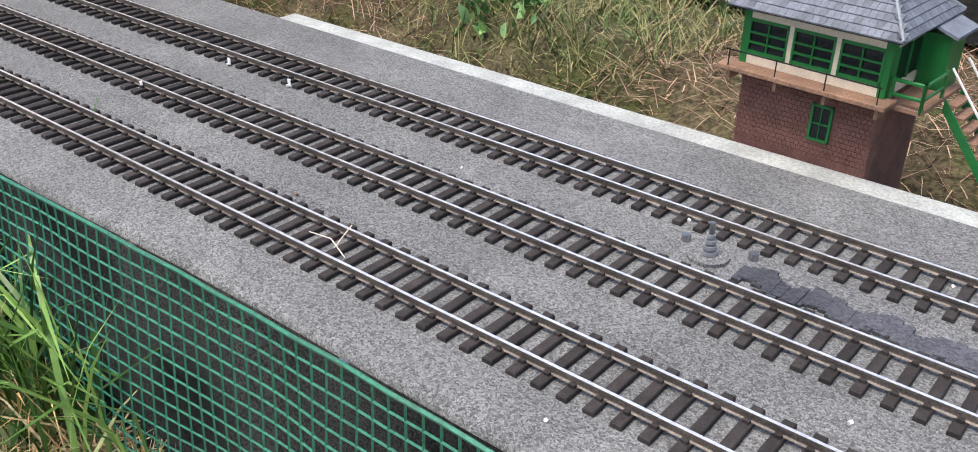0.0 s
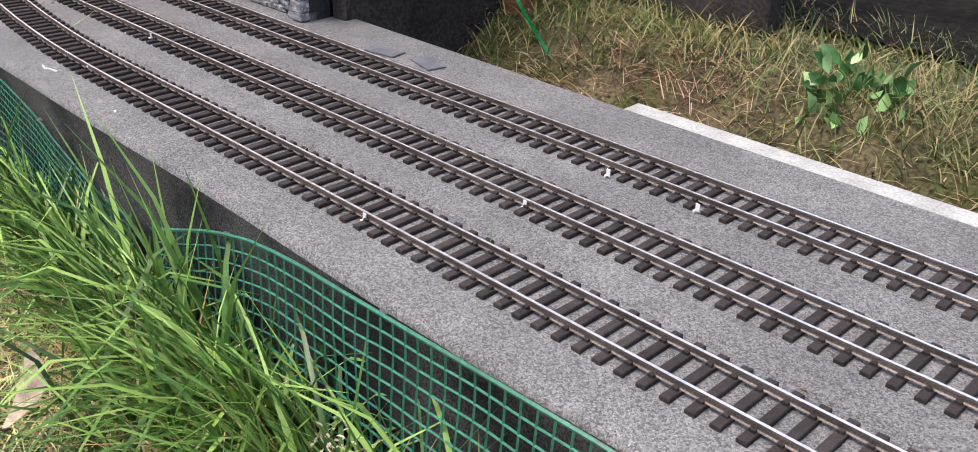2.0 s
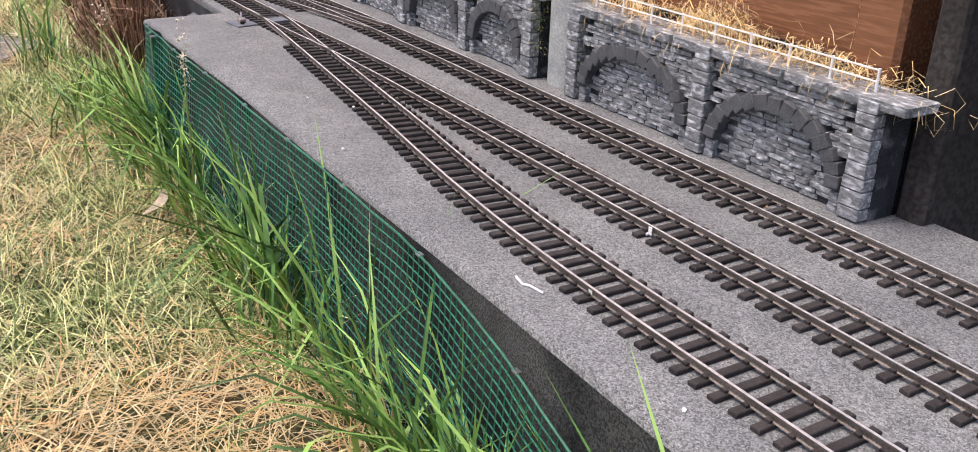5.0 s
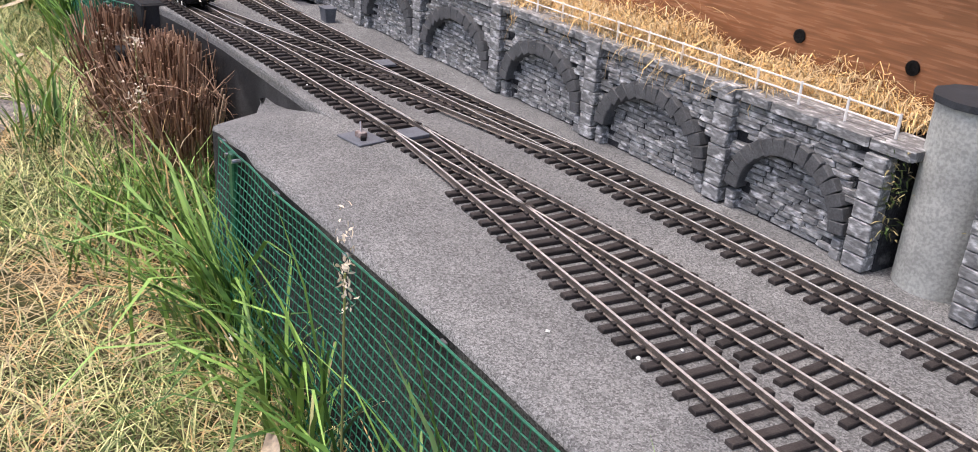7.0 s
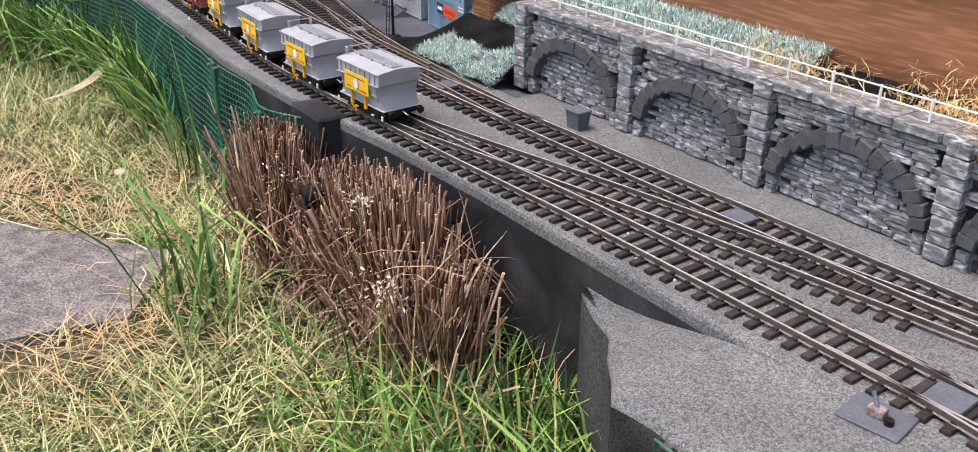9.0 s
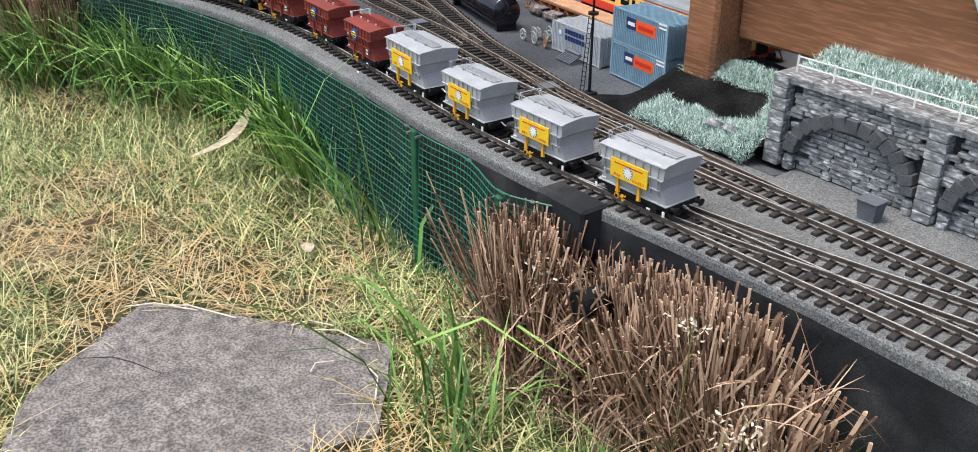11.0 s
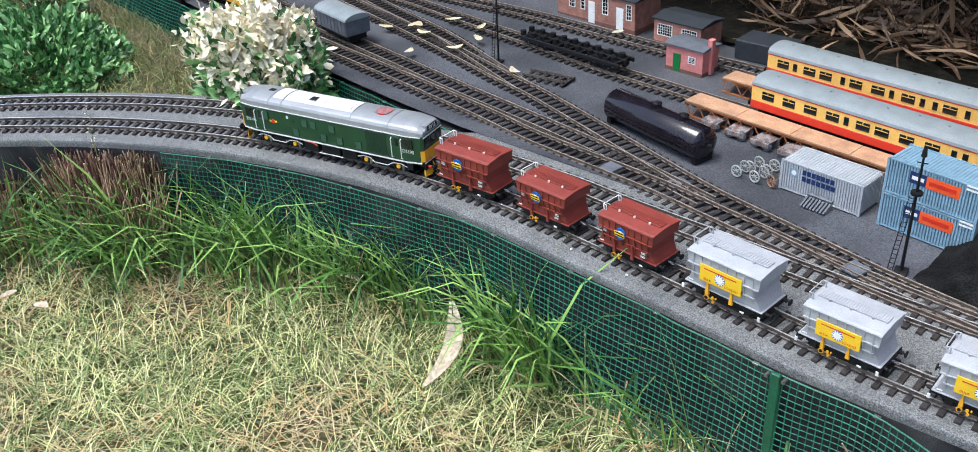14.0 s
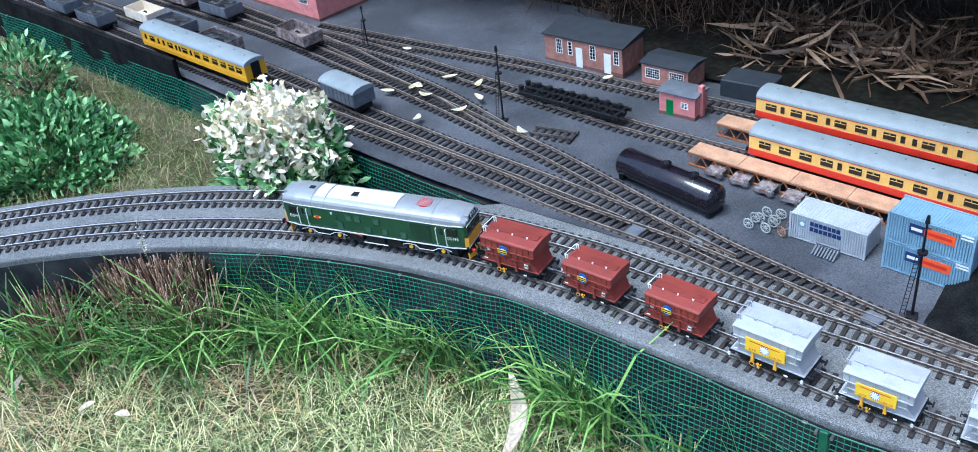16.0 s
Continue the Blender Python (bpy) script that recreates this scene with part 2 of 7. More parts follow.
def empty(name, label, category, m=None, group="", kind=""):
    ob = new(name)
    ob.empty_display_size = 0.02
    if m is not None:
        ob.matrix_basis = m
    return tagged(ob, label, category, group, kind)


def box(bm, x0, x1, y0, y1, z0, z1, bevel=0.0, mi=0):
    r = bmesh.ops.create_cube(bm, size=1.0)
    bmesh.ops.scale(bm, vec=(x1 - x0, y1 - y0, z1 - z0), verts=r["verts"])
    bmesh.ops.translate(bm, vec=((x0 + x1) / 2, (y0 + y1) / 2, (z0 + z1) / 2), verts=r["verts"])
    if bevel:
        ed = list({e for v in r["verts"] for e in v.link_edges})
        bmesh.ops.bevel(bm, geom=ed, offset=bevel, segments=1, affect="EDGES", profile=0.5)
    if mi:
        for v in r["verts"]:
            if v.is_valid:
                for f in v.link_faces:
                    f.material_index = mi
    return bm


def boxes(*specs, bevel=0.0):
    bm = bmesh.new()
    for s in specs:
        box(bm, *s, bevel=bevel)
    return bm


def cyl(bm, p, q, r, seg=10, r2=None):
    p, q = Vector(p), Vector(q)
    d = q - p
    m = Matrix.Translation((p + q) / 2) @ d.to_track_quat("Z", "Y").to_matrix().to_4x4()
    bmesh.ops.create_cone(bm, cap_ends=True, segments=seg, radius1=r, radius2=r if r2 is None else r2, depth=d.length, matrix=m)
    return bm


def tube(bm, pts, r, seg=6):
    for a, b in zip(pts, pts[1:]):
        cyl(bm, a, b, r, seg)
    return bm


def loft(bm, rings, cap=True):
    """Skins rings of equal count; each ring a closed loop."""
    vs = [[bm.verts.new(p) for p in r] for r in rings]
    n = len(vs[0])
    for a, b in zip(vs, vs[1:]):
        for i in range(n):
            bm.faces.new((a[i], a[(i + 1) % n], b[(i + 1) % n], b[i]))
    if cap:
        bm.faces.new(vs[0][::-1])
        bm.faces.new(vs[-1])
    bmesh.ops.recalc_face_normals(bm, faces=bm.faces)
    return bm


def prism(bm, outline, z0, z1):
    """An upright prism over an outline of (x, y); z0, z1 may be functions of x and y."""
    f0 = z0 if callable(z0) else (lambda x, y: z0)
    f1 = z1 if callable(z1) else (lambda x, y: z1)
    a = [bm.verts.new((x, y, f0(x, y))) for x, y in outline]
    b = [bm.verts.new((x, y, f1(x, y))) for x, y in outline]
    n = len(outline)
    for i in range(n):
        bm.faces.new((a[i], a[(i + 1) % n], b[(i + 1) % n], b[i]))
    bm.faces.new(a[::-1])
    bm.faces.new(b)
    bmesh.ops.recalc_face_normals(bm, faces=bm.faces)
    return bm


def lettering(name, text, size, material, m, parent, thick=0.0002, align="CENTER"):
    cu = bpy.data.curves.new(name, "FONT")
    cu.body, cu.size, cu.extrude, cu.align_x, cu.align_y = text, size, thick, align, "CENTER"
    tmp = bpy.data.objects.new(name + "_curve", cu)
    me = bpy.data.meshes.new_from_object(tmp)
    bpy.data.objects.remove(tmp)
    me.materials.append(material)
    ob = new(name, me)
    ob.parent = parent
    ob.matrix_basis = m
    return ob


def smooth_path(pts, step=0.02):
    """Catmull-Rom through points, resampled at an even step."""
    p = [Vector((*q, 0)) for q in pts]
    p = [2 * p[0] - p[1]] + p + [2 * p[-1] - p[-2]]
    dense = []
    for i in range(1, len(p) - 2):
        for k in range(24):
            u = k / 24
            a, b, c, d = p[i - 1], p[i], p[i + 1], p[i + 2]
            dense.append(0.5 * (2 * b + (c - a) * u + (2 * a - 5 * b + 4 * c - d) * u * u + (3 * b - a - 3 * c + d) * u**3))
    dense.append(p[-2])
    out, need = [dense[0]], step
    for a, b in zip(dense, dense[1:]):
        seg = (b - a).length
        while seg >= need and seg > 1e-9:
            a = a + (b - a) * (need / seg)
            out.append(a)
            seg = (b - a).length
            need = step
        need -= seg
    return out


def along(path, s):
    """Place and heading at s metres along an evenly stepped path."""
    step = (path[1] - path[0]).length
    i = min(max(int(s / step), 0), len(path) - 2)
    d = (path[i + 1] - path[i]).normalized()
    return path[i] + d * (s - i * step), d


# ---------------- plan ----------------
RAD, CX, CY = 1.445, -3.15, -1.465
arc = lambda r, a0, a1, n: [(CX - r * math.sin(radians(a0 + (a1 - a0) * k / n)), CY + r * math.cos(radians(a0 + (a1 - a0) * k / n))) for k in range(n + 1)]
PLAN = {
    "near": [(0.9, -0.103), (0.4, -0.103), (-0.4, -0.103), (-0.8, -0.104), (-1.0, -0.093), (-1.2, -0.070), (-1.45, -0.044), (-1.70, -0.020), (-1.80, -0.019)],
    "middle": [(0.9, 0.0), (0.3, 0.0), (-0.5, 0.0), (-1.2, 0.0), (-1.45, -0.004), (-1.7, -0.018), (-2.0, -0.026), (-2.25, -0.040), (-2.5, -0.050), (-2.65, -0.050), (-2.8, -0.040), (-3.0, -0.026), (-3.15, -0.020)] + arc(RAD, 8, 72, 8),
    "far": [(0.9, 0.104), (0.3, 0.104), (-0.5, 0.104), (-1.3, 0.103), (-1.5, 0.099), (-1.65, 0.094), (-1.9, 0.082), (-2.2, 0.072), (-2.6, 0.066), (-3.0, 0.069), (-3.15, 0.074)] + arc(RAD + 0.095, 8, 72, 8),
    "crossover": [(-1.60, 0.095), (-1.8, 0.062), (-2.03, 0.026), (-2.3, -0.028), (-2.48, -0.049)],
    "yard_lead": [(-2.250, 0.070), (-2.580, 0.095), (-2.800, 0.133), (-3.038, 0.206), (-3.362, 0.307), (-3.509, 0.336), (-3.710, 0.377), (-3.990, 0.438), (-4.500, 0.530), (-5.400, 0.620)],
    "yard_front": [(-2.500, 0.083), (-2.670, 0.092), (-2.900, 0.122), (-3.052, 0.148), (-3.256, 0.171), (-3.410, 0.197), (-3.566, 0.208), (-3.800, 0.227), (-4.400, 0.295), (-5.400, 0.420)],
    "yard_second": [(-2.951, 0.148), (-3.108, 0.196), (-3.261, 0.222), (-3.392, 0.237), (-3.604, 0.253), (-3.840, 0.283), (-4.200, 0.345), (-4.800, 0.430), (-5.400, 0.500)],
    "yard_third": [(-3.431, 0.322), (-3.604, 0.375), (-3.750, 0.420), (-3.950, 0.468), (-4.200, 0.530), (-4.800, 0.640)],
    "yard_back": [(-4.300, 0.598), (-3.850, 0.607), (-3.342, 0.629), (-2.957, 0.622)],
    "yard_flat": [(-4.400, 0.570), (-4.000, 0.540), (-3.701, 0.504), (-3.509, 0.494), (-3.165, 0.470), (-2.906, 0.450)],
}
PATHS = {k: smooth_path(v, 0.0165) for k, v in PLAN.items()}
GROUND = -0.2


# ---------------- ground ----------------
def step01(a, b, v):
    u = min(max((v - a) / (b - a), 0), 1)
    return u * u * (3 - 2 * u)


def yz(x, y):
    """Height of the yard's floor, which sags a little towards the containers."""
    return -0.013 * step01(0.125, 0.20, y) * step01(-3.75, -3.3, x)


def gz(x, y):
    z = GROUND + 0.018 * noise.noise((x * 1.3, y * 1.3, 0)) + 0.006 * noise.noise((x * 7, y * 7, 3))
    back = step01(0.24, 0.5, y) * step01(-1.5, -1.1, x)
    z += back * (0.17 + 0.06 * step01(0.5, 2.5, y))
    infield = step01(-3.5, -3.75, x) * step01(CY + 1.5, CY + 1.62, CY + math.hypot(x - CX, y - CY))
    z += infield * 0.10
    z += step01(0.90, 1.25, y) * step01(-1.4, -2.2, x) * 0.33
    return z


xs = [-400, -60, -14, -9] + list(np.arange(-6.5, 2.5, 0.06)) + [4, 9, 40, 400]
ys = [-400, -60, -12, -4] + list(np.arange(-2.4, 2.4, 0.06)) + [3.2, 5, 12, 60, 400]
bm = bmesh.new()
gv = [[bm.verts.new((x, y, gz(x, y))) for y in ys] for x in xs]
for i in range(len(xs) - 1):
    for j in range(len(ys) - 1):
        bm.faces.new((gv[i][j], gv[i + 1][j], gv[i + 1][j + 1], gv[i][j + 1]))
ground = tagged(part("ground", bm, M["soil"], smooth=True), "patchy dry lawn soil round the raised railway", "ground", kind="structure")


# ---------------- raised decks ----------------
def front_edge(x):
    """y of the narrow main deck's front edge."""
    keys = [(1.0, -0.066), (-1.75, -0.066), (-2.15, -0.066), (-2.3, -0.074), (-2.5, -0.096), (-2.7, -0.101), (-2.9, -0.088), (-3.15, -0.077)]
    if x <= keys[-1][0]:
        return CY + math.sqrt(max(0.0, (RAD - 0.057) ** 2 - (x - CX) ** 2))
    for (a, ya), (b, yb) in zip(keys, keys[1:]):
        if b <= x <= a:
            return ya + (yb - ya) * (a - x) / (a - b)
    return keys[0][1]


front = [(x, front_edge(x)) for x in (0.95, 0.0, -1.0, -1.75, -2.15, -2.3, -2.4, -2.5, -2.6, -2.7, -2.8, -2.9, -3.0)] + arc(RAD - 0.057, 0, 74, 22)
back = arc(RAD + 0.148, 74, 9, 18) + [(-3.37, 0.128), (-2.35, 0.128), (-2.35, 0.215), (-1.1, 0.215), (0.0, 0.212), (0.95, 0.212)]


def deck(name, outline, top, depth, label, face=M["felt"]):
    holder = empty(name, label, "deck", kind="structure")
    bm = bmesh.new()
    prism(bm, outline, lambda x, y: (top(x, y) if callable(top) else top) - 0.012, top)
    ed = [e for e in bm.edges if all(abs(v.co.z - (top(v.co.x, v.co.y) if callable(top) else top)) < 1e-5 for v in e.verts)]
    bmesh.ops.bevel(bm, geom=ed, offset=0.004, segments=2, affect="EDGES", profile=0.6)
    part("deck_top", bm, face, holder)
    bm = bmesh.new()
    prism(bm, outline, lambda x, y: depth, lambda x, y: (top(x, y) if callable(top) else top) - 0.0121)
    part("deck_fascia", bm, M["fascia"], holder)
    return holder


deck("main_deck", front + back, 0.0, -0.25, "grey felt-topped raised railway deck with black sides")


def apron_top(x, y):
    return 0.0 - 0.032 * step01(-1.785, -1.97, x)


wob = lambda x: -0.1765 + 0.003 * math.sin(x * 5.0) + 0.002 * math.sin(x * 13.0 + 1) - 0.006 * math.exp(-(((x + 0.95) / 0.2) ** 2))
A = empty("front_deck", "wider grey felt apron with a drooping end", "deck", kind="structure")
ax = list(np.arange(0.95, -1.60, -0.085)) + [-1.62, -1.66, -1.70, -1.74, -1.775, -1.795, -1.815, -1.835, -1.86, -1.89, -1.92, -1.955, -1.99]
rows = []
for x in ax:
    e = wob(x) if x > -1.70 else -0.181 + 0.006 * noise.noise((x * 25, 0, 4)) + 0.076 * max(0.0, min(1.0, (-1.835 - x) / 0.085)) + 0.03 * max(0.0, min(1.0, (-1.92 - x) / 0.07))
    z = apron_top(x, 0)
    rows.append([(x, -0.0667, z), (x, min(-0.075, max(-0.12, e + 0.012)), z), (x, e + 0.006, z), (x, e + 0.0015, z - 0.0015), (x, e, z - 0.006)])
bm = bmesh.new()
gv = [[bm.verts.new(p) for p in r] for r in rows]
for p, q in zip(gv, gv[1:]):
    for k in range(4):
        bm.faces.new((p[k], p[k + 1], q[k + 1], q[k]))
bmesh.ops.recalc_face_normals(bm, faces=bm.faces)
part("deck_top", bm, M["felt"], A, smooth=True)
bm = bmesh.new()
ring = [(r[4][0], r[4][1] + 0.0002, r[4][2]) for r in rows]
top = [bm.verts.new(p) for p in ring] + [bm.verts.new((ax[-1], -0.0667, rows[-1][0][2]))]
low = [bm.verts.new((v.co.x, v.co.y, -0.25)) for v in top]
for k in range(len(top) - 1):
    bm.faces.new((top[k], top[k + 1], low[k + 1], low[k]))
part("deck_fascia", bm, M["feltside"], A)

yard_outline = [(-2.351, 0.1285), (-3.40, 0.1285), (-3.55, 0.137), (-3.715, 0.152), (-4.0, 0.185), (-4.43, 0.245), (-4.7, 0.27), (-5.6, 0.36), (-5.6, 1.05), (-4.4, 1.0), (-3.6, 0.95), (-3.0, 0.80), (-2.3, 0.74), (-2.3, 0.45), (-2.351, 0.30)]
Y = empty("yard_deck", "dark grey felt yard board", "deck", kind="structure")


def rim(keys, x):
    for (a, ya), (b, yb) in zip(keys, keys[1:]):
        if b <= x <= a:
            return ya + (yb - ya) * (a - x) / (a - b)
    return keys[-1][1]


yx = list(np.arange(-2.352, -5.6, -0.05)) + [-5.6]
bm = bmesh.new()
gv = []
for x in yx:
    y0, y1 = rim(yard_outline[:8], x), rim(yard_outline[8:13][::-1], x)
    ks = [0, 0.02, 0.045, 0.07, 0.1, 0.15, 0.25, 0.4, 0.6, 0.8, 1]
    gv.append([bm.verts.new((x, y0 + (y1 - y0) * k, -0.001 + yz(x, y0 + (y1 - y0) * k))) for k in ks])
for p, q in zip(gv, gv[1:]):
    for k in range(10):
        bm.faces.new((p[k], q[k], q[k + 1], p[k + 1]))
bmesh.ops.recalc_face_normals(bm, faces=bm.faces)
part("deck_top", bm, M["yard"], Y, smooth=True)
bm = bmesh.new()
prism(bm, yard_outline, -0.25, -0.0155)
part("deck_fascia", bm, M["fascia"], Y)

# raised black side board along the yard's far edge
bm = bmesh.new()
run = [(-4.42, 0.243), (-4.7, 0.268), (-5.1, 0.308), (-5.6, 0.357)]
prism(bm, run + [(x, y - 0.012) for x, y in run[::-1]], -0.2, 0.045)
tagged(part("side_board", bm, M["bank"]), "raised black felt-covered edge board beside the yard", "edge board", kind="structure")
bm = boxes((-0.35, 0.5, 0.2135, 0.243, -0.1, -0.003), bevel=0.003)
tagged(part("kerb", bm, M["concrete"]), "pale concrete kerb strip behind the railway deck", "kerb", kind="structure")


# ---------------- track ----------------
def sweep(path, offset, prof, bm):
    rings = []
    for i, p in enumerate(path):
        d = (path[min(i + 1, len(path) - 1)] - path[max(i - 1, 0)]).normalized()
        nrm = Vector((-d.y, d.x, 0))
        rings.append([p + nrm * (offset + a) + Vector((0, 0, b)) for a, b in prof])
    vs = [[bm.verts.new(q) for q in r] for r in rings]
    n = len(prof)
    for a, b in zip(vs, vs[1:]):
        for k in range(n):
            f = bm.faces.new((a[k], b[k], b[(k + 1) % n], a[(k + 1) % n]))
            f.material_index = 1 if k == TOPFACE else 0
    bm.faces.new(vs[0])
    bm.faces.new(vs[-1][::-1])
    return bm


RAILP = [(-0.0017, 0.0036), (-0.0005, 0.0044), (-0.0005, 0.0070), (-0.0011, 0.0075), (-0.0011, 0.0090), (0.0011, 0.0090), (0.0011, 0.0075), (0.0005, 0.0070), (0.0005, 0.0044), (0.0016, 0.0036)]
TOPFACE = 4
bm = boxes((-0.0034, 0.0034, -0.0295, 0.0295, 0.0003, 0.0036))
bmesh.ops.bevel(bm, geom=[e for e in bm.edges if all(v.co.z > 0.003 for v in e.verts)], offset=0.0006, segments=1, affect="EDGES")
for s in (-0.0165, 0.0165):
    for t in (-0.0030, 0.0030):
        box(bm, -0.0019, 0.0019, s + t - 0.0013, s + t + 0.0013, 0.0034, 0.0056)
SLEEPER = bpy.data.meshes.new("sleeper")
bm.to_mesh(SLEEPER)
bm.free()
SLEEPER.materials.append(M["sleeper"])


def near_other(p, own, ahead, gap):
    for o in ahead:
        if o != own and min((p - q).length for q in PATHS[o]) < gap:
            return True
    return False


def lay_track(key, label, single, dz=0.0, before=()):
    path = PATHS[key]
    holder = empty("track", label, "railway track", group="railway tracks")
    for s in (-0.0165, 0.0165):
        bm = bmesh.new()
        sweep([p + Vector((0, 0, dz + (yz(p.x, p.y) if key.startswith("yard") else 0.0))) for p in path], s, RAILP, bm)
        part("rail", bm, [M["dullside"], M["dulltop"]] if key.startswith("yard") else [M["railside"], M["railtop"]], holder, "dull tarnished rail" if key.startswith("yard") else "bright worn steel rail")
    joined = []
    for i, p in enumerate(path):
        if near_other(p, key, before, 0.022):
            continue
        a, d = along(path, i * 0.0165)
        jit = noise.noise(p * 31)
        m = Matrix.Translation((p.x, p.y, dz + (yz(p.x, p.y) if key.startswith("yard") else 0.0) + 0.00015 * jit)) @ Matrix.Rotation(math.atan2(d.y, d.x) + 0.03 * jit, 4, "Z")
        if single and single[0] < p.x < single[1]:
            ob = new("sleeper", SLEEPER)
            ob.parent = holder
            ob.matrix_basis = m
        else:
            joined.append(m)
    if joined:
        sv = np.array([v.co for v in SLEEPER.vertices])
        sf = [tuple(p.vertices) for p in SLEEPER.polygons]
        verts, faces = [], []
        for m in joined:
            r, o = np.array(m.to_3x3()), len(verts)
            verts += (sv @ r.T + np.array(m.translation)).tolist()
            faces += [tuple(o + k for k in f) for f in sf]
        me = bpy.data.meshes.new("sleeper_run")
        me.from_pydata(verts, [], faces)
        me.materials.append(M["sleeper"])
        ob = new("sleeper_run", me)
        ob.parent = holder
        ob["kind"] = "stuff"
    return holder


TRACK_JOBS = [
    ("middle", "main running line of dark sleepers and bright rails curving away", (-3.6, 0.85), 0.0, ()),
    ("near", "front running line joining the main line at a turnout", (-1.9, 0.85), 0.0, ("middle",)),
    ("far", "rear running line beside the stone retaining wall", (-3.6, 0.85), 0.0, ()),
    ("crossover", "crossover of bright rails between two running lines", (-2.6, -1.5), -0.0003, ("middle", "far")),
    ("yard_lead", "long yard lead with rusty rails and turnouts", (-3.9, -2.2), 0.0, ("far",)),
    ("yard_front", "front yard siding with dull rails", (-3.9, -2.2), -0.0003, ("yard_lead", "far")),
    ("yard_second", "second yard siding with dull rails", (-3.9, -2.2), -0.0004, ("yard_front", "yard_lead")),
    ("yard_third", "third yard siding with dull rails", None, -0.0003, ("yard_lead",)),
    ("yard_back", "rear yard siding in front of the brick huts", None, 0.0, ()),
    ("yard_flat", "yard siding with a black flat wagon on it", None, 0.0, ("yard_third",)),
]


# ---------------- blades ----------------
def blades(name, roots, length, width, lean, curl, material, label, category="grass", heading=None, seed=1):
    """Many curved tapering blades in one mesh. roots: n x 3; the rest scalars or (low, high)."""
    rng = np.random.default_rng(seed)
    n = len(roots)
    pick = lambda v: rng.uniform(v[0], v[1], n) if isinstance(v, tuple) else np.full(n, v)
    ln, wd, le, cu = pick(length), pick(width), np.radians(pick(lean)), np.radians(pick(curl))
    az = rng.uniform(0, 2 * np.pi, n) if heading is None else rng.normal(heading[0], heading[1], n)
    dirh = np.stack([np.cos(az), np.sin(az), 0 * az], 1)
    tw = az + np.pi / 2 + rng.normal(0, 0.5, n)
    side = np.stack([np.cos(tw), np.sin(tw), 0 * az], 1)
    pts, pos, ang = [], np.array(roots, float), le
    prof = [1.0, 0.95, 0.7, 0.0]
    for k in range(4):
        w = (wd * prof[k] / 2)[:, None] * side
        pts += [pos - w, pos + w] if k < 3 else [pos]
        pos = pos + (ln / 3)[:, None] * (np.sin(ang)[:, None] * dirh + np.cos(ang)[:, None] * np.array([0, 0, 1.0]))
        ang = ang + cu / 3
    v = np.stack(pts, 1).reshape(-1, 3)
    o = (np.arange(n) * 7)[:, None]
    tris = np.concatenate([o + np.array(t) for t in ((0, 1, 3), (0, 3, 2), (2, 3, 5), (2, 5, 4), (4, 5, 6))], 1).reshape(-1, 3)
    me = bpy.data.meshes.new(name)
    me.vertices.add(len(v))
    me.vertices.foreach_set("co", v.astype(np.float32).ravel())
    me.loops.add(tris.size)
    me.loops.foreach_set("vertex_index", tris.astype(np.int32).ravel())
    me.polygons.add(len(tris))
    me.polygons.foreach_set("loop_start", np.arange(0, tris.size, 3, dtype=np.int32))
    me.update(calc_edges=True)
    me.materials.append(material)
    return tagged(new(name, me), label, category, kind="stuff")


def edge_y(x):
    return wob(x) if x > -1.8 else front_edge(x)


def scatter_roots(n, x0, x1, y0, y1, seed, dens=None, lift=0.0):
    rng = np.random.default_rng(seed)
    out = []
    while len(out) < n:
        x, y = rng.uniform(x0, x1), rng.uniform(y0, y1)
        if y > edge_y(x) - 0.004 or in_slab(x, y):
            continue
        if dens and rng.random() > dens(x, y):
            continue
        out.append((x, y, gz(x, y) - 0.002 + lift))
    return np.array(out)


SLAB = [(-2.70, -0.60), (-2.815, -0.44), (-2.70, -0.345), (-2.555, -0.245), (-2.43, -0.335), (-2.47, -0.56), (-2.58, -0.66)]


def in_slab(x, y):
    inside = False
    for (ax, ay), (bx, by) in zip(SLAB, SLAB[1:] + SLAB[:1]):
        if (ay > y) != (by > y) and x < (bx - ax) * (y - ay) / (by - ay) + ax:
            inside = not inside
    return inside


patch = lambda x, y: 0.5 + 1.5 * noise.noise((x * 3.4, y * 3.4, 5)) + 0.9 * noise.noise((x * 11, y * 11, 2))
blades("lawn_grass", scatter_roots(125000, -4.6, 0.6, -1.15, -0.08, 1, lambda x, y: 0.22 + 0.9 * patch(x, y)), (0.018, 0.062), (0.0009, 0.0021), (25, 84), (10, 70), M["lawn"], "short mown lawn grass, part green and part dry", seed=2)
blades("lawn_straw", scatter_roots(54000, -4.6, 0.6, -1.15, -0.08, 3, lambda x, y: (0.8 - 0.75 * patch(x, y)) * (0.52 + 0.9 * step01(-2.0, -1.3, x)) + 0.08, 0.008), (0.02, 0.075), (0.0008, 0.0017), (55, 92), (0, 35), M["straw"], "dry cut straw lying on the lawn", "straw", seed=4)

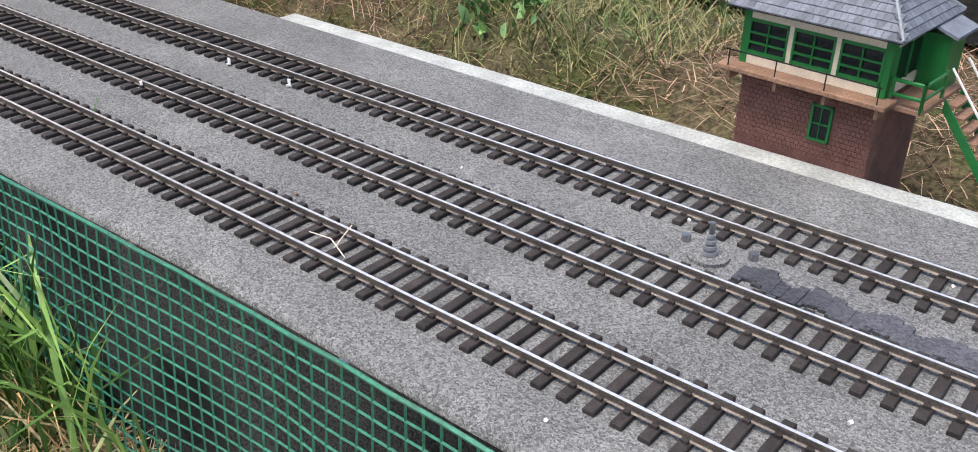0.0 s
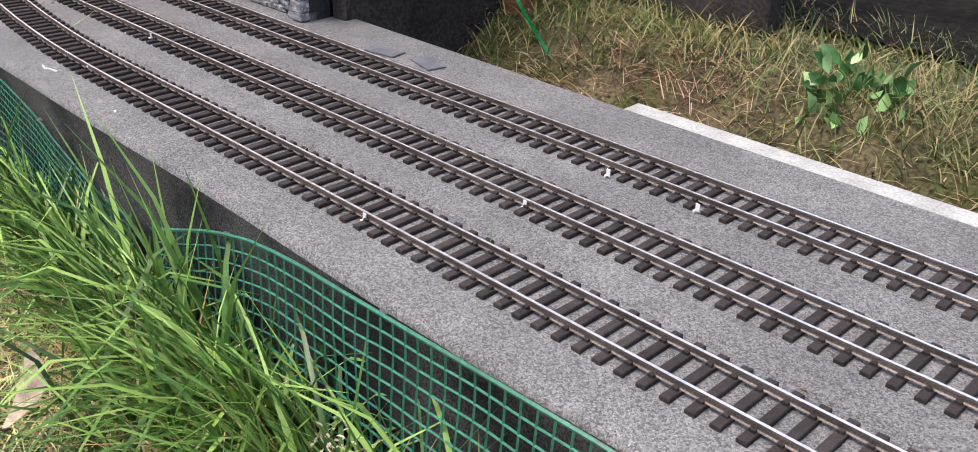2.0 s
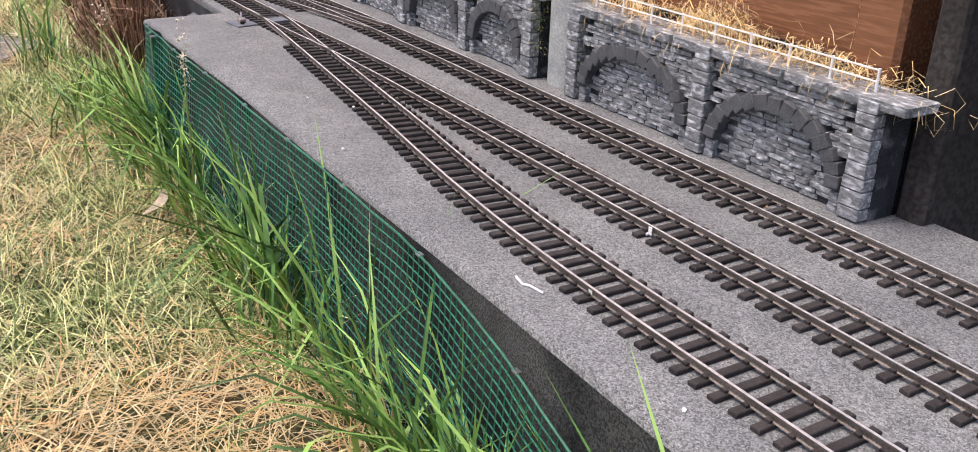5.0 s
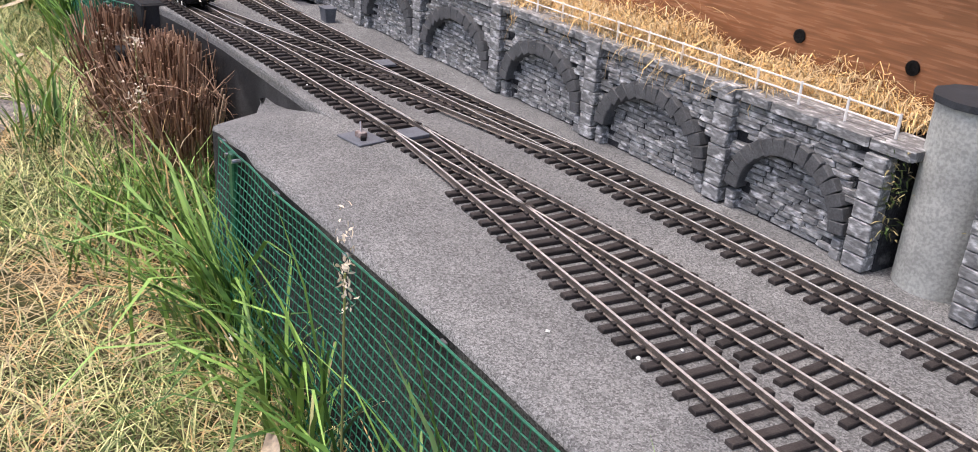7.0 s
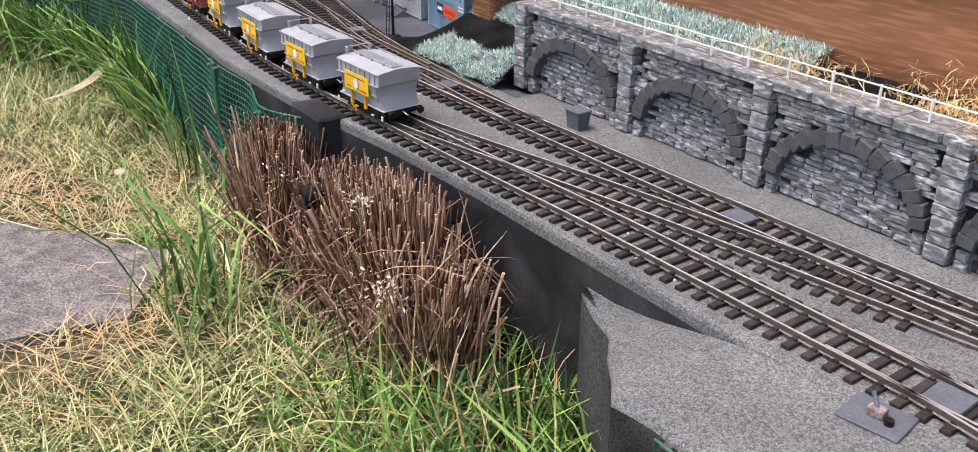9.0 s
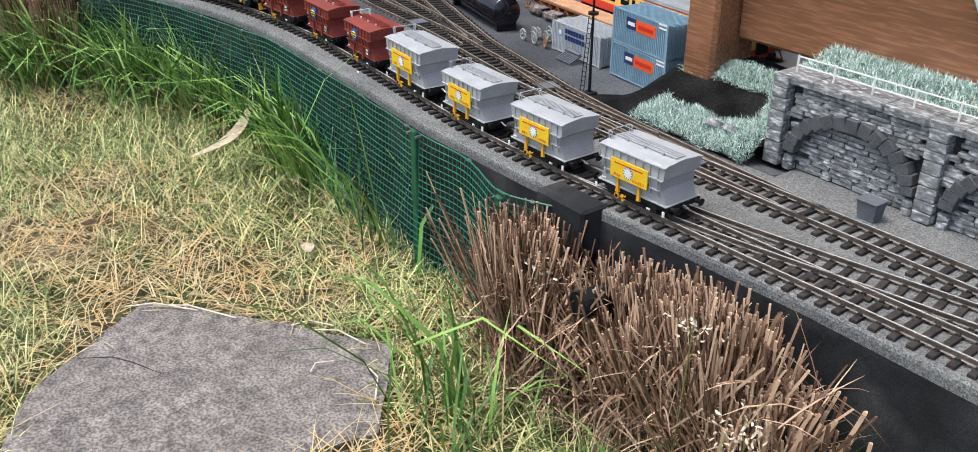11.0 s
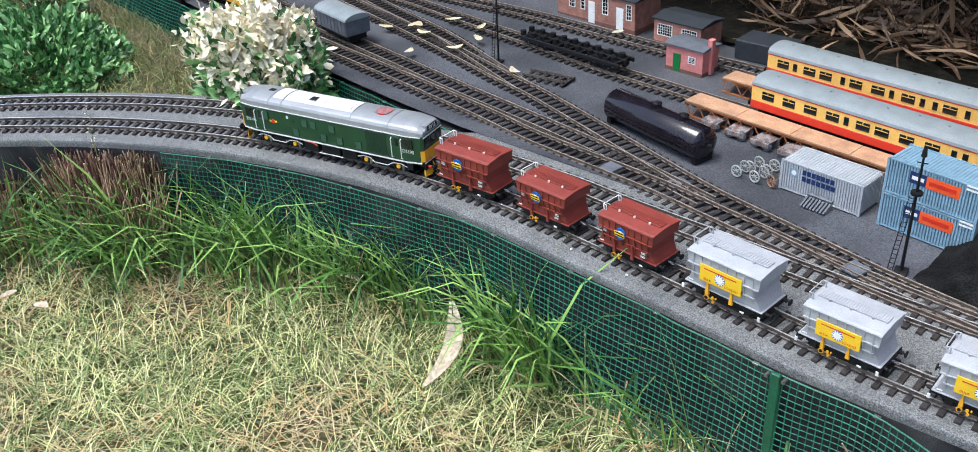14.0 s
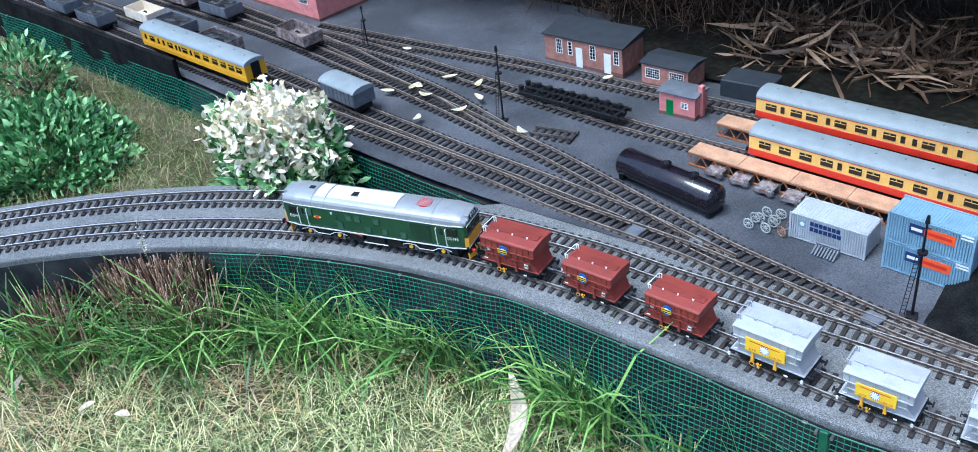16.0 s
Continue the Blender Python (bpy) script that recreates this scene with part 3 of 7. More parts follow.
LONG = [(-0.60, 0.26, 420), (-0.36, 0.18, 560), (-0.17, 0.12, 200), (-0.82, 0.10, 90), (-1.00, 0.16, 80), (-1.24, 0.14, 170), (-1.55, 0.16, 120), (-1.74, 0.07, 170), (-2.02, 0.14, 330), (-2.85, 0.2, 60), (-3.08, 0.08, 230), (-3.40, 0.16, 260), (-3.60, 0.14, 280)]
TUFTS = [(-0.42, 0.16, 0.06, 0.04, 260), (-0.72, 0.16, 0.05, 0.02, 90), (-1.90, 0.16, 0.07, 0.03, 120), (-2.08, 0.12, 0.11, 0.05, 330), (-1.98, 0.08, 0.16, 0.05, 140), (-2.40, 0.07, 0.17, 0.03, 60), (-3.78, 0.10, 0.10, 0.03, 420), (-3.98, 0.10, 0.10, 0.04, 300), (-3.60, 0.12, 0.06, 0.03, 160)]
roots = []
rng = np.random.default_rng(11)
for cx, sx, n in LONG:
    for _ in range(n):
        x = rng.normal(cx, sx / 2)
        y = edge_y(x) - 0.012 - abs(rng.normal(0, 0.042 if x > -0.3 else 0.024))
        if not in_slab(x, y):
            roots.append((x, y, gz(x, y)))
for cx, sx, off, so, n in TUFTS:
    for _ in range(n):
        x = rng.normal(cx, sx / 2)
        y = edge_y(x) - max(0.012, rng.normal(off, so))
        if not in_slab(x, y):
            roots.append((x, y, gz(x, y)))
roots = np.array(roots)
low_side = (roots[:, 0] > -2.4) & (roots[:, 0] < -1.79)
blades("reed_side_grass", roots[low_side], (0.05, 0.15), (0.0018, 0.0042), (4, 40), (15, 110), M["green"], "green grass tufts at the foot of the reeds", seed=19)
tall = roots[~low_side]
blades("long_grass", tall[::2], (0.09, 0.25), (0.0018, 0.0044), (2, 30), (15, 115), M["green"], "tall uncut grass growing against the netting", heading=(-2.0, 1.5), seed=12)
blades("arching_grass", tall[1::4], (0.15, 0.31), (0.0030, 0.0064), (3, 32), (50, 160), M["green"], "broad arching grass blades flopping from the deck edge", heading=(-1.9, 1.7), seed=14)
blades("short_tufts", tall[3::4], (0.05, 0.12), (0.0018, 0.0040), (10, 60), (20, 120), M["lawn"], "short rough tufts at the foot of the netting", seed=18)
roots = np.array(roots)[::5] + np.array((0.004, -0.006, 0))
blades("long_dry_grass", roots, (0.08, 0.2), (0.0012, 0.0025), (10, 60), (15, 90), M["straw"], "dry bleached stems among the tall grass", seed=13)
# rough grass behind the decks
rb = [(x, y, gz(x, y)) for x, y in zip(rng.uniform(-0.8, 1.1, 44000), rng.uniform(0.25, 1.3, 44000))]
sel = [noise.noise((x * 2.2, y * 2.2, 9)) for x, y, z in rb]
rb_edge = lambda p: p[1] < 0.74 + 0.10 * noise.noise((p[0] * 3, 1, 4)) + 0.05 * noise.noise((p[0] * 12, p[1] * 9, 4))
blades("rough_grass", np.array([p for p, s in zip(rb, sel) if s > -0.02 and rb_edge(p)]), (0.02, 0.06), (0.0009, 0.0019), (20, 75), (15, 80), M["bankgrass"], "rough grass on the bank behind the railway", seed=15)
blades("dry_grass", np.array([p for p, s in zip(rb, sel) if s < 0.12 and rb_edge(p)]), (0.02, 0.06), (0.0007, 0.0014), (50, 90), (0, 40), M["reed"], "flattened dry grass behind the railway", "straw", seed=16)
ri = [(x, y, gz(x, y)) for x, y in zip(rng.uniform(-5.4, -3.5, 26000), rng.uniform(-0.6, 0.4, 26000)) if math.hypot(x - CX, y - CY) > RAD + 0.2 and y < 0.13 - 0.12 * (x + 3.5)]
blades("infield_grass", np.array(ri), (0.02, 0.055), (0.0008, 0.0017), (20, 80), (10, 60), M["bankgrass"], "dry grass between the curve and the yard", seed=17)

bm = bmesh.new()
prism(bm, SLAB, -0.26, -0.188)
bmesh.ops.subdivide_edges(bm, edges=[e for e in bm.edges], cuts=3, use_grid_fill=True)
for v in bm.verts:
    v.co += Vector((noise.noise(v.co * 20), noise.noise(v.co * 20 + Vector((5, 0, 0))), 0.4 * noise.noise(v.co * 30))) * 0.006
tagged(part("stone_slab", bm, M["slab"]), "cracked grey-brown stepping slab sunk in the lawn", "slab")
bm = tube(bmesh.new(), [(-2.735, -0.54, -0.1885), (-2.715, -0.508, -0.188), (-2.69, -0.492, -0.188), (-2.655, -0.476, -0.1882), (-2.625, -0.462, -0.1888), (-2.60, -0.445, -0.1886)], 0.0010, 5)
tagged(part("slab_crack", bm, M["fascia"]), "dark crack running across the stone slab", "crack", kind="structure")


# ---------------- netting ----------------
def netting(name, edge, z_top, z_bot, pitch, label, bulge, thick=0.00075):
    """Square plastic mesh hung along an edge line; edge: points in order."""
    path = smooth_path(edge, pitch)
    rows = int((z_top - z_bot) / pitch) + 1
    verts, faces = [], []

    def strand(pts, r):
        o = len(verts)
        for i, p in enumerate(pts):
            for dx, dy, dz in ((r, 0, r), (-r, 0, -r), (0, -r, 0)):
                verts.append((p[0] + dx, p[1] + dy, p[2] + dz))
        for i in range(len(pts) - 1):
            a, b = o + 3 * i, o + 3 * i + 3
            for k in range(3):
                faces.append((a + k, a + (k + 1) % 3, b + (k + 1) % 3, b + k))

    grid = []
    for i, p in enumerate(path):
        d = (path[min(i + 1, len(path) - 1)] - path[max(i - 1, 0)]).normalized()
        out = Vector((d.y, -d.x, 0))
        if out.y > 0:
            out = -out
        col = []
        for j in range(rows):
            z = z_top - j * pitch + 0.006 * noise.noise((p.x * 4, 0, 2)) - 0.075 * math.exp(-(((p.x + 0.62) / 0.18) ** 2))
            down = j / rows
            off = 0.003 + bulge * down**1.3 * (0.5 + 0.7 * noise.noise((p.x * 3.5, z * 3, 7))) + 0.003 * noise.noise((p.x * 15, z * 15, 1))
            q = p + out * off
            col.append((q.x, q.y, z))
        grid.append(col)
    for c in grid:
        strand(c, thick)
    for j in range(rows):
        strand([c[j] for c in grid], thick)
    holder = empty(name, label, "fence", group="plastic netting")
    me = bpy.data.meshes.new("net")
    me.from_pydata(verts, [], faces)
    me.materials.append(M["net"] if thick > 0.001 else M["finenet"])
    ob = new("net", me)
    ob.parent = holder
    ob["kind"] = "stuff"
    rim_pts = [Vector(c[0]) + Vector((0, -0.0004, 0.0006)) for c in grid]
    part("edge_cord", tube(bmesh.new(), rim_pts[::3] + [rim_pts[-1]], thick * 1.5, 5), me.materials[0], holder, "thicker green edge cord")
    for c in grid[6::16]:
        x, y, z = c[0]
        part("staple", boxes((x - 0.0035, x + 0.0035, y - 0.0016, y + 0.0030, z - 0.0012, z + 0.0012), bevel=0.0004), M["steel"], holder, "steel staple")
    return holder, path


def fence_post(holder, x, y, z0, z1):
    bm = boxes((x - 0.006, x + 0.006, y - 0.0045, y + 0.0015, z0, z1), bevel=0.0015)
    part("post", bm, M["post"], holder, "flat green plastic post")
    for s in (-1, 1):
        bm = cyl(bmesh.new(), (x + 0.010 * s, y - 0.006, z1 - 0.006), (x + 0.010 * s, y + 0.004, z1 - 0.006), 0.0022, 8)
        part("screw", bm, M["steel"], holder)


netting("netting", [(x, wob(x) - 0.003) for x in np.arange(0.85, -0.62, -0.1)], -0.004, -0.215, 0.0125, "green plastic mesh netting bulging from the front deck", 0.055, 0.0011)
net, _ = netting("netting", [(x, wob(x) - 0.003) for x in np.arange(-0.60, -1.75, -0.1)] + [(-1.79, -0.186)], -0.005, -0.215, 0.0088, "fine dark green mesh netting along the front deck", 0.045, 0.00075)
fence_post(net, -1.745, -0.188, -0.22, -0.004)
edge = [(-2.42, -0.094), (-2.50, -0.128)] + [(x, front_edge(x) - 0.006) for x in (-2.6, -2.7, -2.8, -2.95, -3.1, -3.2)] + [(x, y - 0.004) for x, y in arc(RAD - 0.063, 4, 26, 8)]
net, _ = netting("netting", edge, -0.008, -0.215, 0.0085, "green plastic mesh netting hung along the curved deck", 0.03)
fence_post(net, -2.705, front_edge(-2.705) - 0.012, -0.22, -0.004)
fence_post(net, -2.50, -0.135, -0.22, -0.01)
net, _ = netting("netting", [(-3.41, 0.118), (-3.55, 0.128), (-3.8, 0.155), (-4.1, 0.19), (-4.42, 0.232), (-4.9, 0.28), (-5.4, 0.325)], -0.006, -0.13, 0.0085, "dark green mesh netting along the yard board", 0.03)

# soil bank behind the yard, near black to hold the shade there
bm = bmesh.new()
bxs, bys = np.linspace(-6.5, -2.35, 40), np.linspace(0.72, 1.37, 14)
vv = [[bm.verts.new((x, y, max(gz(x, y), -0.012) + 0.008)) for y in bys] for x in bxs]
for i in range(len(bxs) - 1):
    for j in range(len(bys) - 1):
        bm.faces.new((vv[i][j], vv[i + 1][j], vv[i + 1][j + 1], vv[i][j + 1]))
tagged(part("soil_bank", bm, M["hedge"], smooth=True), "soil bank behind the yard, darkened for the shade over it", "soil", kind="structure")


# ---------------- locomotive ----------------
def wheelset(parent, x, r=0.0125, gauge=0.0325, material=None, z0=0.009):
    for s in (-1, 1):
        y = s * gauge / 2
        bm = cyl(bmesh.new(), (x, y - 0.0015, z0 + r), (x, y + 0.0015, z0 + r), r, 20)
        cyl(bm, (x, y - s * 0.0015, z0 + r), (x, y - s * 0.0024, z0 + r), r + 0.001, 20)
        w = part("wheel", bm, material or M["black"], parent, smooth=False)
        bm = cyl(bmesh.new(), (x, y + s * 0.0012, z0 + r), (x, y + s * 0.0028, z0 + r), 0.003, 10)
        part("hub", bm, M["steel"], w)
    bm = cyl(bmesh.new(), (x, -gauge / 2, z0 + r), (x, gauge / 2, z0 + r), 0.0018, 8)
    part("axle", bm, M["steel"], parent)


def buffer(parent, x, y, z, s, body, long=0.009):
    bm = cyl(bmesh.new(), (x, y, z), (x + s * long * 0.6, y, z), 0.0026, 12)
    b = part("buffer", bm, body, parent)
    bm = cyl(bmesh.new(), (x + s * long * 0.5, y, z), (x + s * long, y, z), 0.0014, 10)
    cyl(bm, (x + s * long, y, z), (x + s * (long + 0.0012), y, z), 0.0048, 18)
    part("buffer_head", bm, M["black"], b)


HALF = 0.170


def body_ring(x, w, prof):
    return [(x, w * a, b) for a, b in prof]


BODYP = [(-0.96, 0.0335), (-1.0, 0.040), (-1.0, 0.070), (-0.985, 0.0765), (0.985, 0.0765), (1.0, 0.070), (1.0, 0.040), (0.96, 0.0335)]
ROOFP = [(math.cos(a) * (0.985 if abs(math.cos(a)) > 0.9 else 1.0), 0.0765 + 0.0175 * math.sin(a) ** 0.62 if math.sin(a) > 0 else 0.0765) for a in [math.pi * k / 14 for k in range(15)]]


def make_loco():
    L = empty("diesel_locomotive", "green diesel locomotive with silver roof and yellow warning panels", "locomotive")
    w = 0.0312
    bm = loft(bmesh.new(), [body_ring(-HALF - 0.004, w * 0.80, BODYP), body_ring(-HALF, w * 0.9, BODYP), body_ring(-HALF + 0.022, w, BODYP), body_ring(HALF - 0.022, w, BODYP), body_ring(HALF, w * 0.9, BODYP), body_ring(HALF + 0.004, w * 0.80, BODYP)])
    part("body", bm, M["locogreen"], L)

    def roof_ring(x, ww, drop=0.0):
        return [(x, ww * a, 0.0766 + (b - 0.0766) * (1 - drop)) for a, b in ROOFP]

    bm = loft(bmesh.new(), [roof_ring(-HALF - 0.003, w * 0.82, 0.45), roof_ring(-HALF + 0.006, w * 0.92, 0.15), roof_ring(-HALF + 0.025, w, 0.0), roof_ring(HALF - 0.025, w, 0.0), roof_ring(HALF - 0.006, w * 0.92, 0.15), roof_ring(HALF + 0.003, w * 0.82, 0.45)])
    part("roof", bm, M["silver"], L, "silver grey curved roof")
    for a, b in ((-0.108, -0.088), (-0.084, 0.045)):
        ring = lambda x: [(x, w * 0.90 * p, 0.0772 + (q - 0.0766) * 1.012) for p, q in ROOFP if abs(p) < 0.93]
        r0, r1 = ring(a), ring(b)
        bm = loft(bmesh.new(), [r0, r1])
        part("roof_panel", bm, M["white"], L, "off-white roof section")
    for a in (-0.112, -0.086, 0.0475, 0.115):
        ring = lambda x: [(x, w * 1.003 * p, 0.0770 + (q - 0.0766) * 1.016) for p, q in ROOFP]
        bm = loft(bmesh.new(), [ring(a - 0.0006), ring(a + 0.0006)])
        part("roof_seam", bm, M["coachroof"], L)
    for q in ((-0.128, -0.117, -0.005, 0.004, 0.0930, 0.0952), (-0.042, -0.030, -0.010, 0.002, 0.0930, 0.0956)):
        part("exhaust_hatch", boxes(q, bevel=0.0006), M["black"], L, "black roof hatch")
    for q in ((-0.044, -0.028, -0.012, 0.004, 0.0925, 0.0946), (-0.130, -0.115, -0.007, 0.006, 0.0925, 0.0944)):
        part("hatch_frame", boxes(q, bevel=0.0006), M["silver"], L)
    bm = boxes((-0.012, 0.040, -0.013, -0.0124, 0.0905, 0.0922), (-0.012, -0.0114, -0.013, 0.006, 0.0920, 0.0950), (0.0394, 0.040, -0.013, 0.006, 0.0920, 0.0950))
    part("hatch_outline", bm, M["woodgrey"], L)
    bm = cyl(bmesh.new(), (0.092, 0, 0.0925), (0.092, 0, 0.0950), 0.0125, 24)
    fan = part("fan_cover", bm, M["red"], L, "round red fan grille")
    for k in range(-3, 4):
        bm = boxes((0.080, 0.104, k * 0.0034 - 0.0006, k * 0.0034 + 0.0006, 0.0950, 0.0957))
        part("fan_bar", bm, M["silver"], fan)
    # waist and cantrail lines
    for s in (-1, 1):
        y = s * (w + 0.0004)
        for z0, z1 in ((0.0332, 0.0352), (0.0752, 0.0766)):
            bm = boxes((-HALF + 0.021, HALF - 0.021, y - 0.0004, y + 0.0004, z0, z1))
            part("stripe", bm, M["white"], L, "white lining")
            for e in (-1, 1):
                xa, xb = sorted((e * (HALF - 0.021), e * HALF))
                bm = loft(bmesh.new(), [[(e * (HALF - 0.021), y, z0), (e * (HALF - 0.021), y, z1), (e * (HALF - 0.021), y - s * 0.001, z1), (e * (HALF - 0.021), y - s * 0.001, z0)], [(e * (HALF + 0.0005), s * w * 0.905, z0), (e * (HALF + 0.0005), s * w * 0.905, z1), (e * (HALF + 0.0005), s * w * 0.89, z1), (e * (HALF + 0.0005), s * w * 0.89, z0)]])
                part("stripe", bm, M["white"], L, "white lining")
        # side grilles
        for x0, x1, z0, z1 in ((-0.047, -0.036, 0.057, 0.069), (-0.030, -0.019, 0.057, 0.069), (-0.066, -0.055, 0.0385, 0.051), (0.006, 0.017, 0.057, 0.069), (-0.012, -0.001, 0.0385, 0.051), (0.019, 0.030, 0.0385, 0.051), (0.054, 0.065, 0.0385, 0.051), (-0.136, -0.114, 0.056, 0.071)):
            p = part("side_grille", boxes((x0, x1, y - 0.0006, y + 0.0006, z0, z1), bevel=0.0005), M["locopanel"], L, "pale mesh side grille")
            for a, b, c, d in ((x0 - 0.0006, x0, z0, z1), (x1, x1 + 0.0006, z0, z1), (x0 - 0.0006, x1 + 0.0006, z1, z1 + 0.0006), (x0 - 0.0006, x1 + 0.0006, z0 - 0.0006, z0)):
                part("frame", boxes((a, b, y - 0.0008, y + 0.0008, c, d)), M["locogreen"], p)
        g = part("radiator_grille", boxes((0.074, 0.112, y - 0.0005, y + 0.0005, 0.0385, 0.0735), bevel=0.0005), M["grille"], L, "dark square radiator grille")
        for k in range(14):
            x = 0.0755 + k * 0.0026
            part("slat", boxes((x, x + 0.0009, y - 0.0009, y + 0.0009, 0.0395, 0.0725)), M["locogreen"], g)
        part("data_panel", boxes((-0.0755, -0.0725, y - 0.0006, y + 0.0006, 0.066, 0.070)), M["white"], L)
        for x, z in ((-0.069, 0.066), (-0.067, 0.062), (-0.069, 0.058), (-0.078, 0.050), (-0.068, 0.049)):
            part("louvre", boxes((x, x + 0.007, y - 0.0005, y + 0.0005, z, z + 0.0012)), M["grille"], L)
        bm = cyl(bmesh.new(), (-0.104, y - s * 0.0004, 0.056), (-0.104, y + s * 0.0006, 0.056), 0.0035, 16)
        em = part("crest", bm, M["red"], L, "small red and gold crest")
        part("crest_bar", boxes((-0.111, -0.097, y - 0.0005, y + 0.0005, 0.0547, 0.0573)), M["sign"], em)
        # cab side: door, windows, handrails, number
        for e in (-1, 1):
            xd = e * 0.131
            d = part("cab_door", boxes((xd - 0.0065, xd + 0.0065, y - 0.0005, y + 0.0005, 0.036, 0.0735), bevel=0.0004), M["locogreen"], L)
            part("door_window", boxes((xd - 0.0035, xd + 0.0035, y - 0.0008, y + 0.0008, 0.058, 0.071), bevel=0.0005), M["pane"], d, "dark cab glass")
            xc = e * 0.150
            wv = part("cab_window", boxes((xc - 0.0085, xc + 0.0085, s * w - 0.0016, s * w + 0.0004, 0.0575, 0.0725), bevel=0.0005), M["pane"], L, "dark cab glass")
            part("window_bar", boxes((xc - 0.0008, xc + 0.0006, s * w - 0.001, s * w + 0.0012, 0.0575, 0.0725)), M["locogreen"], wv)
            for dx in (-0.0085, 0.0085):
                bm = tube(bmesh.new(), [(xd + dx, y, 0.0385), (xd + dx, y + s * 0.0028, 0.0395), (xd + dx, y + s * 0.0028, 0.0695), (xd + dx, y, 0.0705)], 0.0007)
                part("handrail", bm, M["white"], L, "white handrail")
            lettering("number", "D5195", 0.0075, M["white"], pose(xc, s * (w - 0.0001), 0.0515, 90, 0, 0 if s < 0 else 180), L, 0.0003)
    for e in (-1, 1):
        X = e * (HALF + 0.0042)
        yw = w * 0.80
        part("warning_panel", boxes((X - 0.0006, X + 0.0006, -yw, yw, 0.0365, 0.0540)), M["yellow"], L, "yellow half warning panel")
        for s in (-1, 1):
            bm = loft(bmesh.new(), [[(X + e * 0.0003, s * yw * 0.995, 0.0365), (X + e * 0.0003, s * yw * 0.995, 0.054), (X - e * 0.001, s * yw * 0.99, 0.054), (X - e * 0.001, s * yw * 0.99, 0.0365)], [(e * HALF, s * w * 0.915, 0.0365), (e * HALF, s * w * 0.915, 0.054), (e * (HALF - 0.001), s * w * 0.89, 0.054), (e * (HALF - 0.001), s * w * 0.89, 0.0365)]])
            part("warning_panel", bm, M["yellow"], L, "yellow half warning panel")
        for ya, yb in ((-0.0225, -0.0090), (-0.0065, 0.0065), (0.0090, 0.0225)):
            part("windscreen", boxes((X - 0.0012, X + 0.0006, ya, yb, 0.0590, 0.0722), bevel=0.0005), M["pane"], L, "dark windscreen glass")
        part("valance", boxes((X - 0.0004, X + 0.0007, -yw, yw, 0.0332, 0.0352)), M["white"], L)
        part("brow", boxes((X - 0.0004, X + 0.0007, -yw, yw, 0.0742, 0.0756)), M["white"], L)
        hb = part("headcode_box", boxes((X - e * 0.010 if e > 0 else X - 0.0005, X + 0.0005 if e > 0 else X + 0.010, -0.0150, 0.0150, 0.0795, 0.0905), bevel=0.0008), M["silver"], L, "roof headcode box")
        part("headcode_panel", boxes((X - 0.0008, X + 0.0010, -0.0125, 0.0125, 0.0810, 0.0890)), M["black"], hb)
        lettering("headcode", "8V12", 0.0088, M["white"], pose(X + e * 0.0010, 0, 0.0848, 90, 0, 90 * e), hb, 0.0003)
        for s in (-1, 1):
            bm = cyl(bmesh.new(), (X - e * 0.004, s * 0.0175, 0.083), (X + e * 0.001, s * 0.0175, 0.083), 0.0028, 12)
            part("horn", bm, M["silver"], L)
        bm = boxes((min(X, X + e * 0.002), max(X, X + e * 0.002), -0.028, 0.028, 0.024, 0.0333))
        part("buffer_beam", bm, M["black"], L)
        for s in (-1, 1):
            buffer(L, X + e * 0.001, s * 0.0195, 0.0275, e, M["red"], 0.011)
        bm = bmesh.new()
        for s in (-1, 1):
            loft(bm, [[(X + e * 0.003, s * 0.0035, 0.0115), (X + e * 0.003, s * 0.0035, 0.0235), (X + e * 0.0045, s * 0.0035, 0.0235), (X + e * 0.0055, s * 0.0035, 0.0115)], [(X - e * 0.004, s * 0.024, 0.0115), (X - e * 0.004, s * 0.024, 0.0225), (X - e * 0.0025, s * 0.024, 0.0225), (X - e * 0.0015, s * 0.024, 0.0115)]])
        part("snow_plough", bm, M["yellow"], L, "yellow snow plough blades")
        for y, mm in ((-0.008, M["yellow"]), (0.009, M["red"]), (-0.012, M["black"]), (0.013, M["black"])):
            bm = tube(bmesh.new(), [(X + e * 0.001, y, 0.0315), (X + e * 0.004, y, 0.027), (X + e * 0.0035, y * 0.9, 0.020)], 0.0009)
            part("brake_pipe", bm, mm, L)
        for k in range(3):
            bm = tube(bmesh.new(), [(X + e * (0.002 + 0.004 * k), -0.001, 0.0275 - 0.001 * k), (X + e * (0.006 + 0.004 * k), 0.001, 0.0265 - 0.001 * k)], 0.0010)
            part("coupling_link", bm, M["steel"], L)
    # bogies
    for e in (-1, 1):
        bx = e * 0.0985
        B = part("bogie", boxes((bx - 0.043, bx + 0.043, -0.026, -0.0235, 0.018, 0.0265), (bx - 0.043, bx + 0.043, 0.0235, 0.026, 0.018, 0.0265), (bx - 0.012, bx + 0.012, -0.0255, 0.0255, 0.014, 0.0225), (bx - 0.046, bx + 0.046, -0.024, 0.024, 0.0265, 0.0325), bevel=0.0006), M["black"], L, "black bogie frame")
